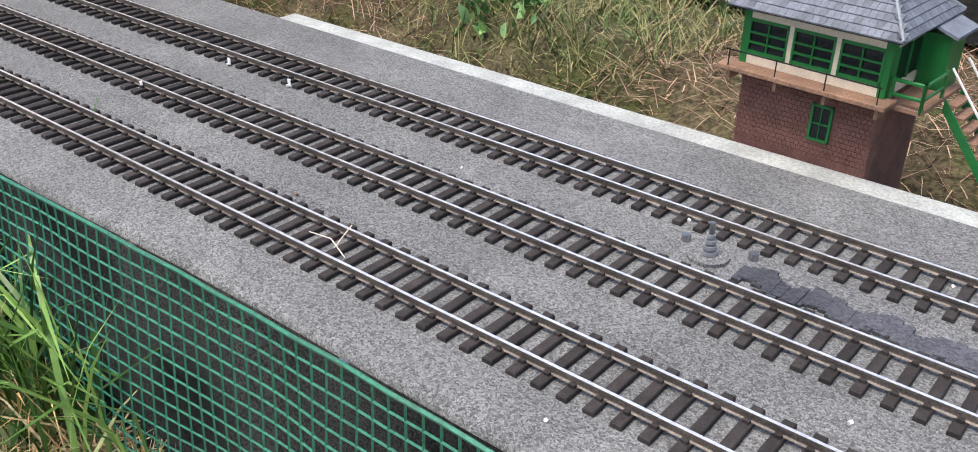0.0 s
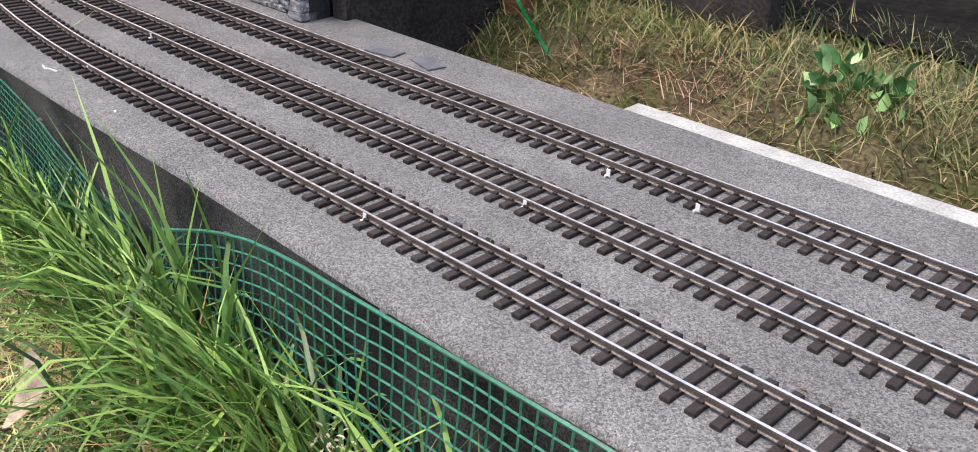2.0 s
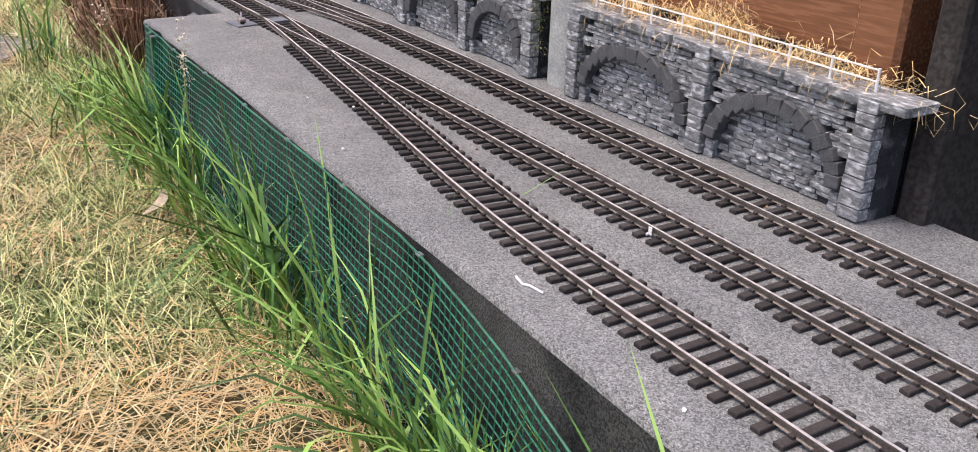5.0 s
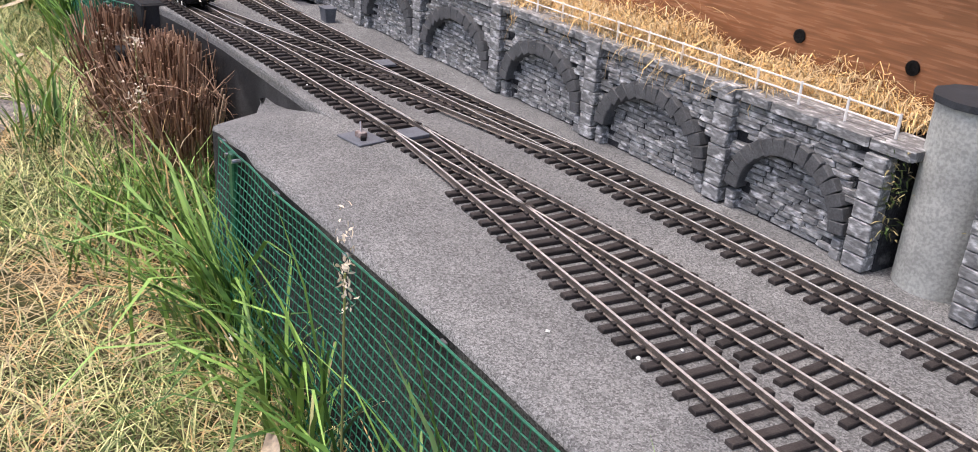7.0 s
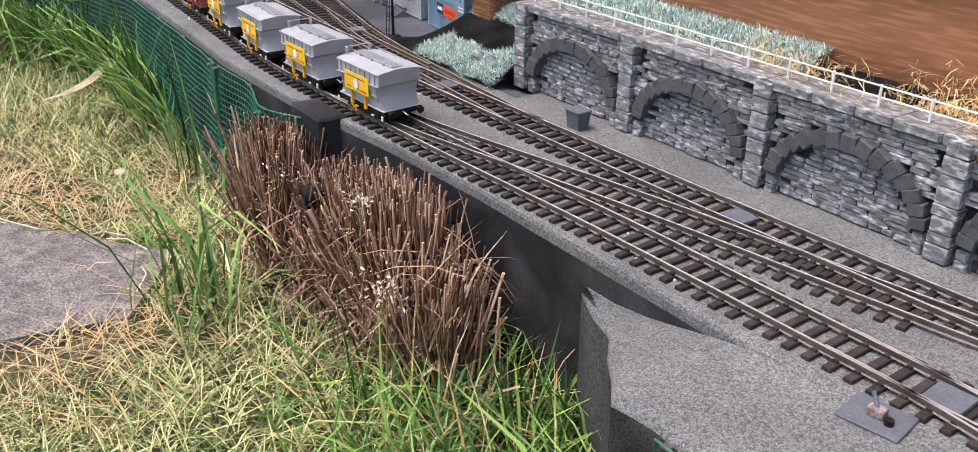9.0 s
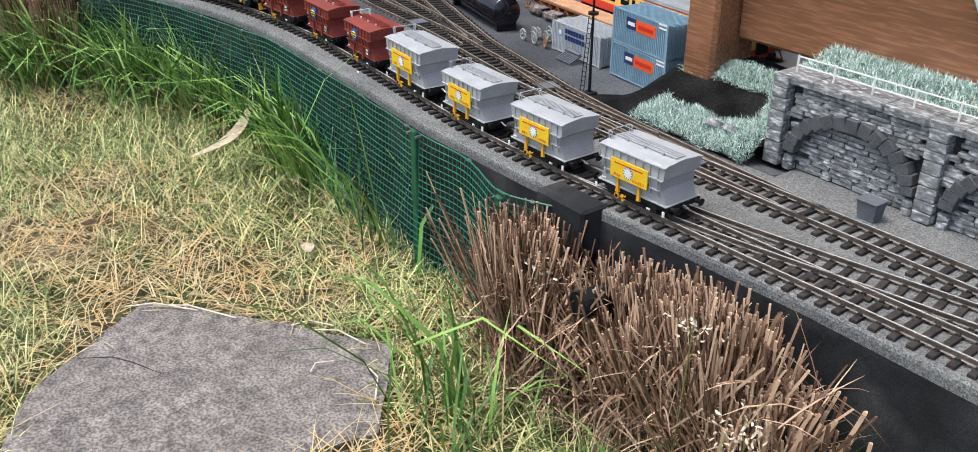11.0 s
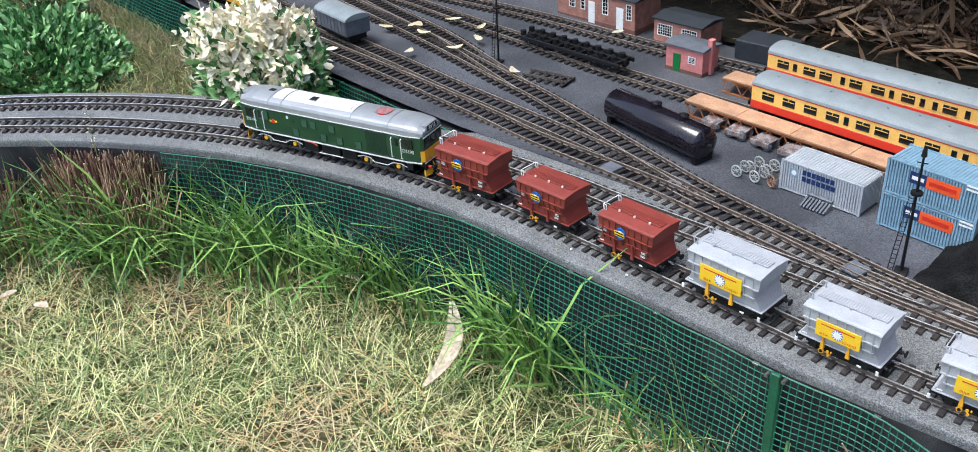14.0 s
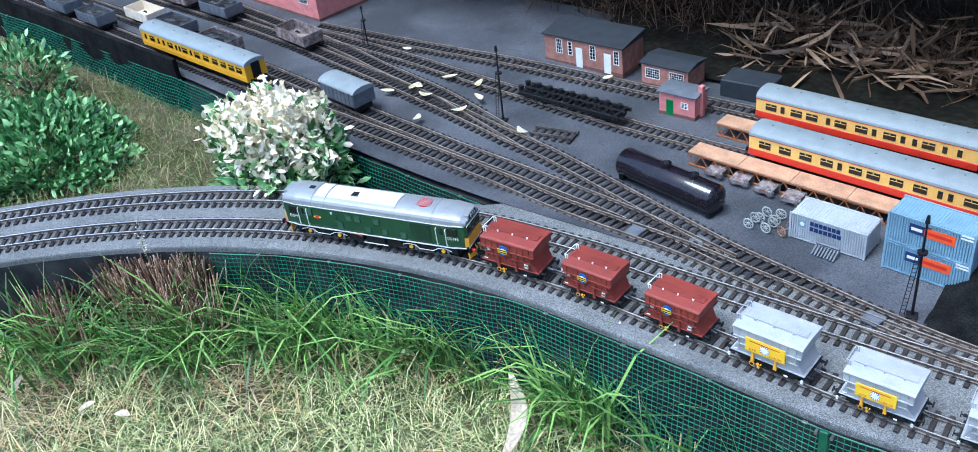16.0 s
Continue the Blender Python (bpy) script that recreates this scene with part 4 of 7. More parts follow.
        for k in (-1, 1):
            wheelset(B, bx + k * 0.0295, 0.0132)
            for s in (-1, 1):
                bm = cyl(bmesh.new(), (bx + k * 0.0295, s * 0.026, 0.0222), (bx + k * 0.0295, s * 0.0300, 0.0222), 0.0034, 14)
                bm2 = part("axlebox", bm, M["yellow"], B, "yellow axlebox cover")
                bm = boxes((bx + k * 0.0295 - 0.0055, bx + k * 0.0295 + 0.0055, min(s * 0.0255, s * 0.028), max(s * 0.0255, s * 0.028), 0.016, 0.0265), bevel=0.0005)
                part("axle_guard", bm, M["black"], B)
                for d in (-0.008, 0.008):
                    bm = cyl(bmesh.new(), (bx + k * 0.0295 + d, s * 0.0275, 0.0165), (bx + k * 0.0295 + d, s * 0.0275, 0.0255), 0.002, 8)
                    part("spring", bm, M["steel"] if d > 0 else M["black"], B)
        for s in (-1, 1):
            y = s * 0.0288
            bm = tube(bmesh.new(), [(bx - 0.045, y, 0.0245), (bx - 0.034, y, 0.0275), (bx - 0.022, y, 0.0265), (bx - 0.014, y, 0.0205), (bx + 0.010, y, 0.0205), (bx + 0.020, y, 0.0262), (bx + 0.034, y, 0.0275), (bx + 0.045, y, 0.0235)], 0.0007)
            part("sanding_pipe", bm, M["white"], B, "pale pipe along the bogie")
            part("step", boxes((bx + e * 0.050 - 0.005, bx + e * 0.050 + 0.005, min(y, y - s * 0.004), max(y, y - s * 0.004), 0.0195, 0.0315), bevel=0.0005), M["black"], L)
    for x0, x1, z0 in ((-0.052, -0.024, 0.014), (-0.018, 0.018, 0.0125), (0.022, 0.050, 0.015)):
        part("underframe_tank", boxes((x0, x1, -0.027, 0.027, z0, 0.0325), bevel=0.0012), M["black"], L, "black underframe equipment box")
    for s in (-1, 1):
        bm = tube(bmesh.new(), [(-0.048, s * 0.0283, 0.031), (-0.034, s * 0.0287, 0.0305), (-0.026, s * 0.0287, 0.0285), (-0.0245, s * 0.0283, 0.0265)], 0.0010)
        part("fuel_pipe", bm, M["orange"], L, "orange pipe")
        bm = tube(bmesh.new(), [(-0.022, s * 0.0283, 0.0155), (0.024, s * 0.0283, 0.0155)], 0.0008)
        part("air_pipe", bm, M["white"], L)
    part("underframe", boxes((-0.168, 0.168, -0.02, 0.02, 0.027, 0.0334)), M["black"], L)
    return L


# ---------------- hopper wagons ----------------
def make_hopper(kind):
    red = kind == "red"
    paint = M["bauxite"] if red else M["wgrey"]
    L = empty("hopper_wagon", "bauxite red covered cement hopper with a blue ring emblem" if red else "pale grey covered cement hopper with a yellow side board", "hopper wagon", group="hopper wagons")
    # hopper shell: rings up the height
    rings = []
    for z, hx, hy in ((0.0300, 0.056, 0.0235), (0.0320, 0.0555, 0.0240), (0.0480, 0.0475, 0.0262), (0.0600, 0.0465, 0.0285), (0.0640, 0.0530, 0.0288), (0.0790, 0.0545, 0.0290), (0.0800, 0.0540, 0.0285)):
        rings.append([(-hx, -hy, z), (hx, -hy, z), (hx, hy, z), (-hx, hy, z)])
    bm = loft(bmesh.new(), rings)
    part("hopper", bm, paint, L)
    bm = loft(bmesh.new(), [[(x, -0.0288, 0.0794), (x, -0.026, 0.0812), (x, -0.004, 0.0836), (x, 0.004, 0.0836), (x, 0.026, 0.0812), (x, 0.0288, 0.0794)] for x in (-0.0548, 0.0548)])
    part("roof", bm, paint, L)
    part("walkway", boxes((-0.049, 0.049, -0.0075, 0.0075, 0.0840, 0.0856), bevel=0.0004), paint, L)
    for k in range(24):
        x = -0.047 + k * 0.0040
        part("walkway_slat", boxes((x, x + 0.0018, -0.0068, 0.0068, 0.0856, 0.0864)), paint, L)
    for x in (-0.03, 0.0, 0.03):
        part("hatch_catch", boxes((x - 0.0012, x + 0.0012, -0.010, -0.0078, 0.0836, 0.0868)), M["white"] if red else M["wgrey"], L)
    for s in (-1, 1):
        for k in range(8):
            x = -0.0445 + k * 0.0127
            y = s * 0.0288
            bm = loft(bmesh.new(), [[(x - 0.0006, y, 0.0795), (x + 0.0006, y, 0.0795), (x + 0.0006, y + s * 0.0016, 0.0795), (x - 0.0006, y + s * 0.0016, 0.0795)], [(x - 0.0006, s * 0.0275, 0.060), (x + 0.0006, s * 0.0275, 0.060), (x + 0.0006, s * 0.0303, 0.060), (x - 0.0006, s * 0.0303, 0.060)], [(x - 0.0006, s * 0.0250, 0.040), (x + 0.0006, s * 0.0250, 0.040), (x + 0.0006, s * 0.0268, 0.040), (x - 0.0006, s * 0.0268, 0.040)]])
            part("rib", bm, paint, L)
        for z, hx, y in ((0.0630, 0.053, 0.0288), (0.0480, 0.0475, 0.0263), (0.0795, 0.0548, 0.0288)):
            part("rail_strip", boxes((-hx, hx, min(s * (y - 0.001), s * (y + 0.0022)), max(s * (y - 0.001), s * (y + 0.0022)), z - 0.0006, z + 0.0006)), paint, L)
        for x in (-0.022, 0.014):
            bm = loft(bmesh.new(), [[(x - 0.0028, s * 0.0285, 0.0235), (x + 0.0028, s * 0.0285, 0.0235), (x + 0.0028, s * 0.0255, 0.0235), (x - 0.0028, s * 0.0255, 0.0235)], [(x - 0.0005, s * 0.0285, 0.047), (x + 0.0005, s * 0.0285, 0.047), (x + 0.0005, s * 0.0265, 0.047), (x - 0.0005, s * 0.0265, 0.047)]])
            part("door_chute", bm, paint if red else M["yellow"], L, "" if red else "yellow door arm")
        part("platform_handle", boxes((-0.0535, -0.0465, min(s * 0.0245, s * 0.0253), max(s * 0.0245, s * 0.0253), 0.0325, 0.0340)), M["white"], L)
        if red:
            bm = cyl(bmesh.new(), (-0.007, s * 0.0295, 0.0635), (-0.007, s * 0.0322, 0.0635), 0.0098, 32)
            r = part("emblem", bm, M["blue"], L, "blue ring with a white centre and yellow bars")
            bm = cyl(bmesh.new(), (-0.007, s * 0.0320, 0.0635), (-0.007, s * 0.0326, 0.0635), 0.0056, 28)
            part("emblem_centre", bm, M["white"], r)
            for dz, a, b in ((0.0022, -0.010, 0.0085), (-0.0022, -0.0095, 0.0095)):
                p = part("emblem_bar", boxes((-0.007 + a, -0.007 + b, min(s * 0.0324, s * 0.0331), max(s * 0.0324, s * 0.0331), 0.0635 + dz - 0.0021, 0.0635 + dz + 0.0021)), M["sign"], r)
                part("emblem_line", boxes((-0.007 + a + 0.001, -0.007 + b - 0.001, min(s * 0.0329, s * 0.0333), max(s * 0.0329, s * 0.0333), 0.0635 + dz - 0.0009, 0.0635 + dz + 0.0009)), M["black"], p)
            for x, z, hx2, hz in ((-0.0395, 0.0575, 0.0035, 0.003), (0.036, 0.0385, 0.0048, 0.002), (0.037, 0.0445, 0.0045, 0.002)):
                p = part("data_panel", boxes((x - hx2, x + hx2, min(s * 0.0262, s * 0.0292), max(s * 0.0262, s * 0.0292), z - hz, z + hz)), M["woodgrey"], L)
                for k in range(2):
                    part("data_line", boxes((x - hx2 * 0.8, x + hx2 * 0.8, min(s * 0.0262, s * 0.0294), max(s * 0.0262, s * 0.0294), z - hz * 0.5 + k * hz * 0.9, z - hz * 0.5 + k * hz * 0.9 + 0.0007)), M["white"], p)
        else:
            b = part("side_board", boxes((-0.033, 0.030, min(s * 0.0300, s * 0.0312), max(s * 0.0300, s * 0.0312), 0.0440, 0.0690), bevel=0.0004), M["sign"], L, "yellow board with a blue sunburst")
            bm = cyl(bmesh.new(), (-0.002, s * 0.0310, 0.0555), (-0.002, s * 0.0316, 0.0555), 0.0078, 28)
            part("board_disc", bm, M["blue"], b)
            for k in range(12):
                bm = boxes((0.0, 0.0075, min(s * 0.0314, s * 0.0319), max(s * 0.0314, s * 0.0319), -0.0009, 0.0009))
                bmesh.ops.transform(bm, matrix=Matrix.Translation((-0.002, 0, 0.0555)) @ Matrix.Rotation(radians(30 * k), 4, "Y"), verts=bm.verts)
                part("ray", bm, M["white"], b)
            bm = cyl(bmesh.new(), (-0.002, s * 0.0314, 0.0555), (-0.002, s * 0.0321, 0.0555), 0.0046, 24)
            part("board_centre", bm, M["white"], b)
            part("board_line", boxes((-0.026, 0.022, min(s * 0.0311, s * 0.0315), max(s * 0.0311, s * 0.0315), 0.0630, 0.0644)), M["red"], b)
            for txt, x in (("BULK", -0.0205), ("LOADED", 0.0155)):
                lettering("board_word", txt, 0.0050, M["red"], pose(x, s * 0.0312, 0.0485, 90, 0, 0 if s < 0 else 180), b, 0.0002)
            for x in (-0.060, 0.056):
                part("white_lever", boxes((x - 0.002, x + 0.002, min(s * 0.0265, s * 0.028), max(s * 0.0265, s * 0.028), 0.017, 0.024), bevel=0.0004), M["white"], L)
        # brake gear
        for x, r in ((-0.0225, 0.0038), (-0.0135, 0.0021), (-0.012, 0.0020), (-0.0085, 0.0012)):
            z = 0.0185 if r > 0.0022 else (0.0205 if r == 0.0021 else 0.0155 if r == 0.0020 else 0.0215)
            bm = cyl(bmesh.new(), (x, s * 0.0262, z), (x, s * 0.0282, z), r, 16)
            p = part("valve_wheel" if r > 0.003 else "valve", bm, M["yellow"], L, "yellow handwheel and valves")
            if r > 0.003:
                bm = cyl(bmesh.new(), (x, s * 0.0281, z), (x, s * 0.0285, z), 0.0026, 14)
                part("valve_face", bm, M["black"], p)
        part("solebar", boxes((-0.0585, 0.0585, min(s * 0.0225, s * 0.0245), max(s * 0.0225, s * 0.0245), 0.0240, 0.0300), bevel=0.0004), M["black"], L)
        part("brake_lever", boxes((-0.012, 0.030, min(s * 0.0255, s * 0.0265), max(s * 0.0255, s * 0.0265), 0.0170, 0.0190)), M["black"], L)
        part("lever_guide", boxes((0.028, 0.034, min(s * 0.0265, s * 0.0275), max(s * 0.0265, s * 0.0275), 0.0185, 0.0205)), M["white"], L)
    part("platform", boxes((-0.0590, 0.0590, -0.0262, 0.0262, 0.0288, 0.0304), bevel=0.0003), paint, L)
    part("underframe", boxes((-0.050, 0.050, -0.016, 0.016, 0.0170, 0.0288), (-0.030, 0.030, -0.022, 0.022, 0.0145, 0.024), bevel=0.0008), M["black"], L)
    for x in (-0.0365, 0.0365):
        wheelset(L, x, 0.0108)
        for s in (-1, 1):
            part("axle_guard", boxes((x - 0.0050, x + 0.0050, min(s * 0.0218, s * 0.0245), max(s * 0.0218, s * 0.0245), 0.0150, 0.0250), (x - 0.011, x + 0.011, min(s * 0.0225, s * 0.0240), max(s * 0.0225, s * 0.0240), 0.0215, 0.0235), bevel=0.0005), M["black"], L)
    for e in (-1, 1):
        X = e * 0.0585
        part("headstock", boxes((min(X, X + e * 0.002), max(X, X + e * 0.002), -0.0265, 0.0265, 0.0235, 0.0300)), M["black"], L)
        for s in (-1, 1):
            buffer(L, X + e * 0.002, s * 0.0195, 0.0270, e, M["black"], 0.0085)
        for k in range(3):
            bm = tube(bmesh.new(), [(X + e * (0.002 + 0.0035 * k), -0.001, 0.0265 - 0.001 * k), (X + e * (0.0055 + 0.0035 * k), 0.001, 0.0255 - 0.001 * k)], 0.0009)
            part("coupling_link", bm, M["steel"], L)
    for y in (-0.016, 0.016):
        bm = tube(bmesh.new(), [(-0.0535, y, 0.0800), (-0.0560, y, 0.0915), (-0.0500, y, 0.0915), (-0.0500, y, 0.0825)], 0.0009)
        part("ladder_rail", bm, M["white"] if red else M["wgrey"], L, "white end handrail")
    bm = tube(bmesh.new(), [(-0.0560, -0.016, 0.0915), (-0.0560, 0.016, 0.0915)], 0.0008)
    part("ladder_rail", bm, M["white"] if red else M["wgrey"], L, "white end handrail")
    return L


def on_track(path, s):
    """Pose of a vehicle whose middle stands s metres along a path."""
    a, _ = along(path, s - 0.05)
    b, _ = along(path, s + 0.05)
    d = a - b
    mid = (a + b) / 2
    return Matrix.Translation((mid.x, mid.y, 0)) @ Matrix.Rotation(math.atan2(d.y, d.x), 4, "Z")


HOPPER_SIZE = Matrix.Diagonal((0.89, 0.95, 0.90, 1))
main = PATHS["middle"]
s_loco = min(range(len(main)), key=lambda i: abs(main[i].x + 3.488)) * 0.0165
loco = make_loco()
a, _ = along(main, s_loco - 0.1)
b, _ = along(main, s_loco + 0.1)
loco.matrix_basis = Matrix.Translation(((a.x + b.x) / 2, (a.y + b.y) / 2, 0)) @ Matrix.Rotation(math.atan2((a - b).y, (a - b).x), 4, "Z")
s = s_loco - 0.186 - 0.0715
red = make_hopper("red")
red.matrix_basis = on_track(main, s) @ HOPPER_SIZE
for k in (1, 2):
    copy_thing(red, on_track(main, s - 0.143 * k) @ HOPPER_SIZE)
grey = make_hopper("grey")
grey.matrix_basis = on_track(main, s - 0.143 * 3) @ HOPPER_SIZE
for k in (4, 5, 6):
    copy_thing(grey, on_track(main, s - 0.143 * k) @ HOPPER_SIZE)


# ---------------- stone retaining wall ----------------
rw = random.Random(5)
STONES = []
for k in range(14):
    bm = bmesh.new()
    box(bm, -0.5, 0.5, -0.5, 0.5, -0.5, 0.5, bevel=0.12 if k < 7 else 0.05)
    for v in bm.verts:
        v.co += Vector((noise.noise(v.co * 2 + Vector((k * 7, 0, 0))), noise.noise(v.co * 2 + Vector((0, k * 7, 0))) * 1.5, noise.noise(v.co * 2 + Vector((0, 0, k * 7))))) * 0.06
    me = bpy.data.meshes.new("stone")
    bm.to_mesh(me)
    bm.free()
    me.materials.append(M["stonewall"])
    STONES.append(me)
ARCHSTONES = []
for me in STONES[7:]:
    me = me.copy()
    me.materials[0] = M["archgrey"]
    ARCHSTONES.append(me)


def stone_wall(name, x0, x1, piers, yf, h, label):
    W = empty(name, label, "retaining wall", kind="structure")
    part("wall_core", boxes((x0, x1, yf + 0.0045, yf + 0.035, -0.002, h - 0.004)), M["mortar"], W)
    places = []
    bays = list(zip(piers, piers[1:]))

    def arch_of(x):
        for a, b in bays:
            if a < x < b:
                return (a + b) / 2, (b - a) / 2 - 0.022
        return None

    z, row = 0.001, 0
    while z < h - 0.012:
        rh = rw.uniform(0.0042, 0.0060)
        x = x0 + rw.uniform(0, 0.01)
        while x < x1 - 0.006:
            ln = min(rw.uniform(0.012, 0.034), x1 - x)
            mx, mz = x + ln / 2, z + rh / 2
            c = arch_of(mx)
            inside = edge = False
            if c:
                u, v = (mx - c[0]) / c[1], (mz - 0.022) / 0.047
                r = math.hypot(u, max(v, 0))
                inside, edge = r < 0.92, 0.92 <= r < 1.16
            if not edge and min(abs(mx - p) for p in piers) > 0.012:
                y = yf + (0.0085 if inside else 0.0045) + rw.uniform(-0.0012, 0.0012)
                places.append((mx, y, mz, ln * 0.97, 0.0125, rh * 0.97, rw.uniform(-0.012, 0.012)))
            x += ln
        z += rh
    for a, b in bays:
        c, r = (a + b) / 2, (b - a) / 2 - 0.022
        for k in range(15):
            t = math.pi * (k + 0.5) / 15
            ca, sa = math.cos(t), math.sin(t)
            run = math.pi / 15 * math.hypot(r * sa, 0.049 * ca) * 1.02
            places.append((c + r * 1.02 * ca, yf - 0.0005 + rw.uniform(-0.0006, 0.0006), 0.022 + 0.049 * 1.02 * sa, 0.0150, 0.0159, run * 0.97, math.atan2(0.049 * sa, r * ca)))
        for e in (-1, 1):
            for z in (0.004, 0.013):
                places.append((c + e * r * 1.04, yf + 0.002, z, 0.011, 0.014, 0.009, 0))
    for p in piers:
        z = 0.001
        while z < h - 0.012:
            rh = rw.uniform(0.009, 0.016)
            places.append((p, yf - 0.001, z + rh / 2, 0.020 + rw.uniform(-0.002, 0.002), 0.016, rh * 0.93, 0))
            z += rh
    x = x0
    while x < x1:
        ln = rw.uniform(0.03, 0.05)
        places.append((min(x + ln / 2, x1), yf + 0.014, h - 0.0055, ln * 0.98, 0.040, 0.0085, 0))
        x += ln
    places.sort(key=lambda q: abs(q[0] + 1.75))
    rest, rest_arch = bmesh.new(), bmesh.new()
    for i, (x, y, z, sx, sy, sz, a) in enumerate(places):
        m = Matrix.Translation((x, y, z)) @ Matrix.Rotation(-a, 4, "Y") @ Matrix.Diagonal((sx, sy, sz, 1))
        if i < 290:
            ob = new("stone", ARCHSTONES[i % 7] if sy == 0.0159 else STONES[i % 7 + (7 if sy > 0.0155 else 0)])
            ob.parent = W
            ob.matrix_basis = m
        else:
            me = STONES[i % 7 + (7 if sy > 0.0155 else 0)]
            into = rest_arch if sy == 0.0159 else rest
            vs = [into.verts.new(m @ v.co) for v in me.vertices]
            for f in me.polygons:
                into.faces.new([vs[k] for k in f.vertices])
    part("stone_run", rest, M["stonewall"], W)["kind"] = "stuff"
    if rest_arch.verts:
        part("arch_stone_run", rest_arch, M["archgrey"], W)["kind"] = "stuff"
    return W


stone_wall("wall_west", -2.385, -1.289, [-2.375, -2.19, -2.01, -1.82, -1.64, -1.455, -1.300], 0.158, 0.106, "grey painted model stone retaining wall with blind arches")
stone_wall("wall_east", -1.218, -0.80, [-1.206, -1.0, -0.811], 0.158, 0.106, "grey painted model stone retaining wall beyond the pipe")
for x0, x1 in ((-2.37, -1.30), (-1.19, -0.82)):
    R = empty("wall_railing", "white model railing along the top of the stone wall", "railing", group="wall railings")
    n = int((x1 - x0) / 0.045)
    for k in range(n + 1):
        x = x0 + (x1 - x0) * k / n
        part("railing_post", cyl(bmesh.new(), (x, 0.168, 0.104), (x, 0.168, 0.124), 0.0012, 6), M["white"], R)
    for z in (0.113, 0.1225):
        part("railing_bar", cyl(bmesh.new(), (x0, 0.168, z), (x1, 0.168, z), 0.0008, 6), M["white"], R)
# grey pipe
P = empty("upright_pipe", "grey concrete-coloured pipe with a slate cap against the wall", "pipe")
bm = cyl(bmesh.new(), (-1.254, 0.190, -0.003), (-1.254, 0.190, 0.142), 0.031, 40)
part("pipe", bm, M["concrete"], P, smooth=False)
bm = cyl(bmesh.new(), (-1.254, 0.190, 0.1422), (-1.254, 0.190, 0.1470), 0.034, 22)
for v in bm.verts:
    v.co.x += 0.0022 * noise.noise(v.co * 90)
    v.co.y += 0.0022 * noise.noise(v.co * 90 + Vector((3, 3, 3)))
part("cap", bm, M["slateflat"], P, "rough dark slate cap")

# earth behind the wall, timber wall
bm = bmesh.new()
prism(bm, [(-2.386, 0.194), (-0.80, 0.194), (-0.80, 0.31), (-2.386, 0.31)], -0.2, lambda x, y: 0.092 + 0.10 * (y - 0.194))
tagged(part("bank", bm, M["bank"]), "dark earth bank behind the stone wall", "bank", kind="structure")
T = empty("timber_wall", "brown stained timber boards of a garden structure", "timber wall", kind="structure")
for k in range(5):
    z = 0.09 + k * 0.165
    bm = boxes((-2.534, -0.90, 0.262 + 0.003 * (k % 2), 0.295, z, z + 0.162), bevel=0.004)
    part("board", bm, M["timber"], T)
for x in (-2.56, -0.87):
    bm = boxes((x - 0.0255, x + 0.0255, 0.222, 0.30, 0.0 if x < -2 else 0.08, 0.95), bevel=0.005)
    part("post", bm, M["timber"], T)
for x, z in ((-1.48, 0.135), (-1.36, 0.135), (-2.2, 0.17), (-1.95, 0.30), (-2.35, 0.28)):
    part("knot", cyl(bmesh.new(), (x, 0.2615, z), (x, 0.2600, z), 0.0065, 14), M["bank"], T, "dark bolt hole")
# dark boards stand in for the shadowed void under the structure
S = empty("dark_shed_wall", "boards coloured dark for the shade under a garden structure", "shed wall", kind="structure")
for k in range(4):
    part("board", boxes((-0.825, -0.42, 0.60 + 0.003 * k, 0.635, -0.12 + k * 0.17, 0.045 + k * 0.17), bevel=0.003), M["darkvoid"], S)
part("post", boxes((-0.770, -0.728, 0.47, 0.51, -0.15, 0.6), bevel=0.004), M["timber"], S, "brown stained post")
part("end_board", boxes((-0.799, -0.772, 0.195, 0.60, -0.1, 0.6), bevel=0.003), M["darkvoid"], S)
bm = bmesh.new()
vv = [[bm.verts.new((x, y, gz(x, y) + 0.016)) for y in (0.66, 0.8, 1.0, 1.2, 1.4, 1.6, 1.8, 2.0)] for x in np.arange(-1.3, 1.5, 0.1)]
for p, q in zip(vv, vv[1:]):
    for k in range(7):
        bm.faces.new((p[k], q[k], q[k + 1], p[k + 1]))
tagged(part("flower_bed", bm, M["hedge"], smooth=True), "bare dark soil bed behind the grass bank", "soil", kind="structure")

# scatter-covered mound at the wall's end


def mound(x, y):
    u = step01(-2.665, -2.585, x)
    v = min(1, max(0, (y - 0.115) / 0.14))
    return yz(x, y) + 0.004 + 0.068 * u * v + 0.036 * v * step01(-2.46, -2.39, x) + 0.005 * noise.noise((x * 30, y * 30, 0))


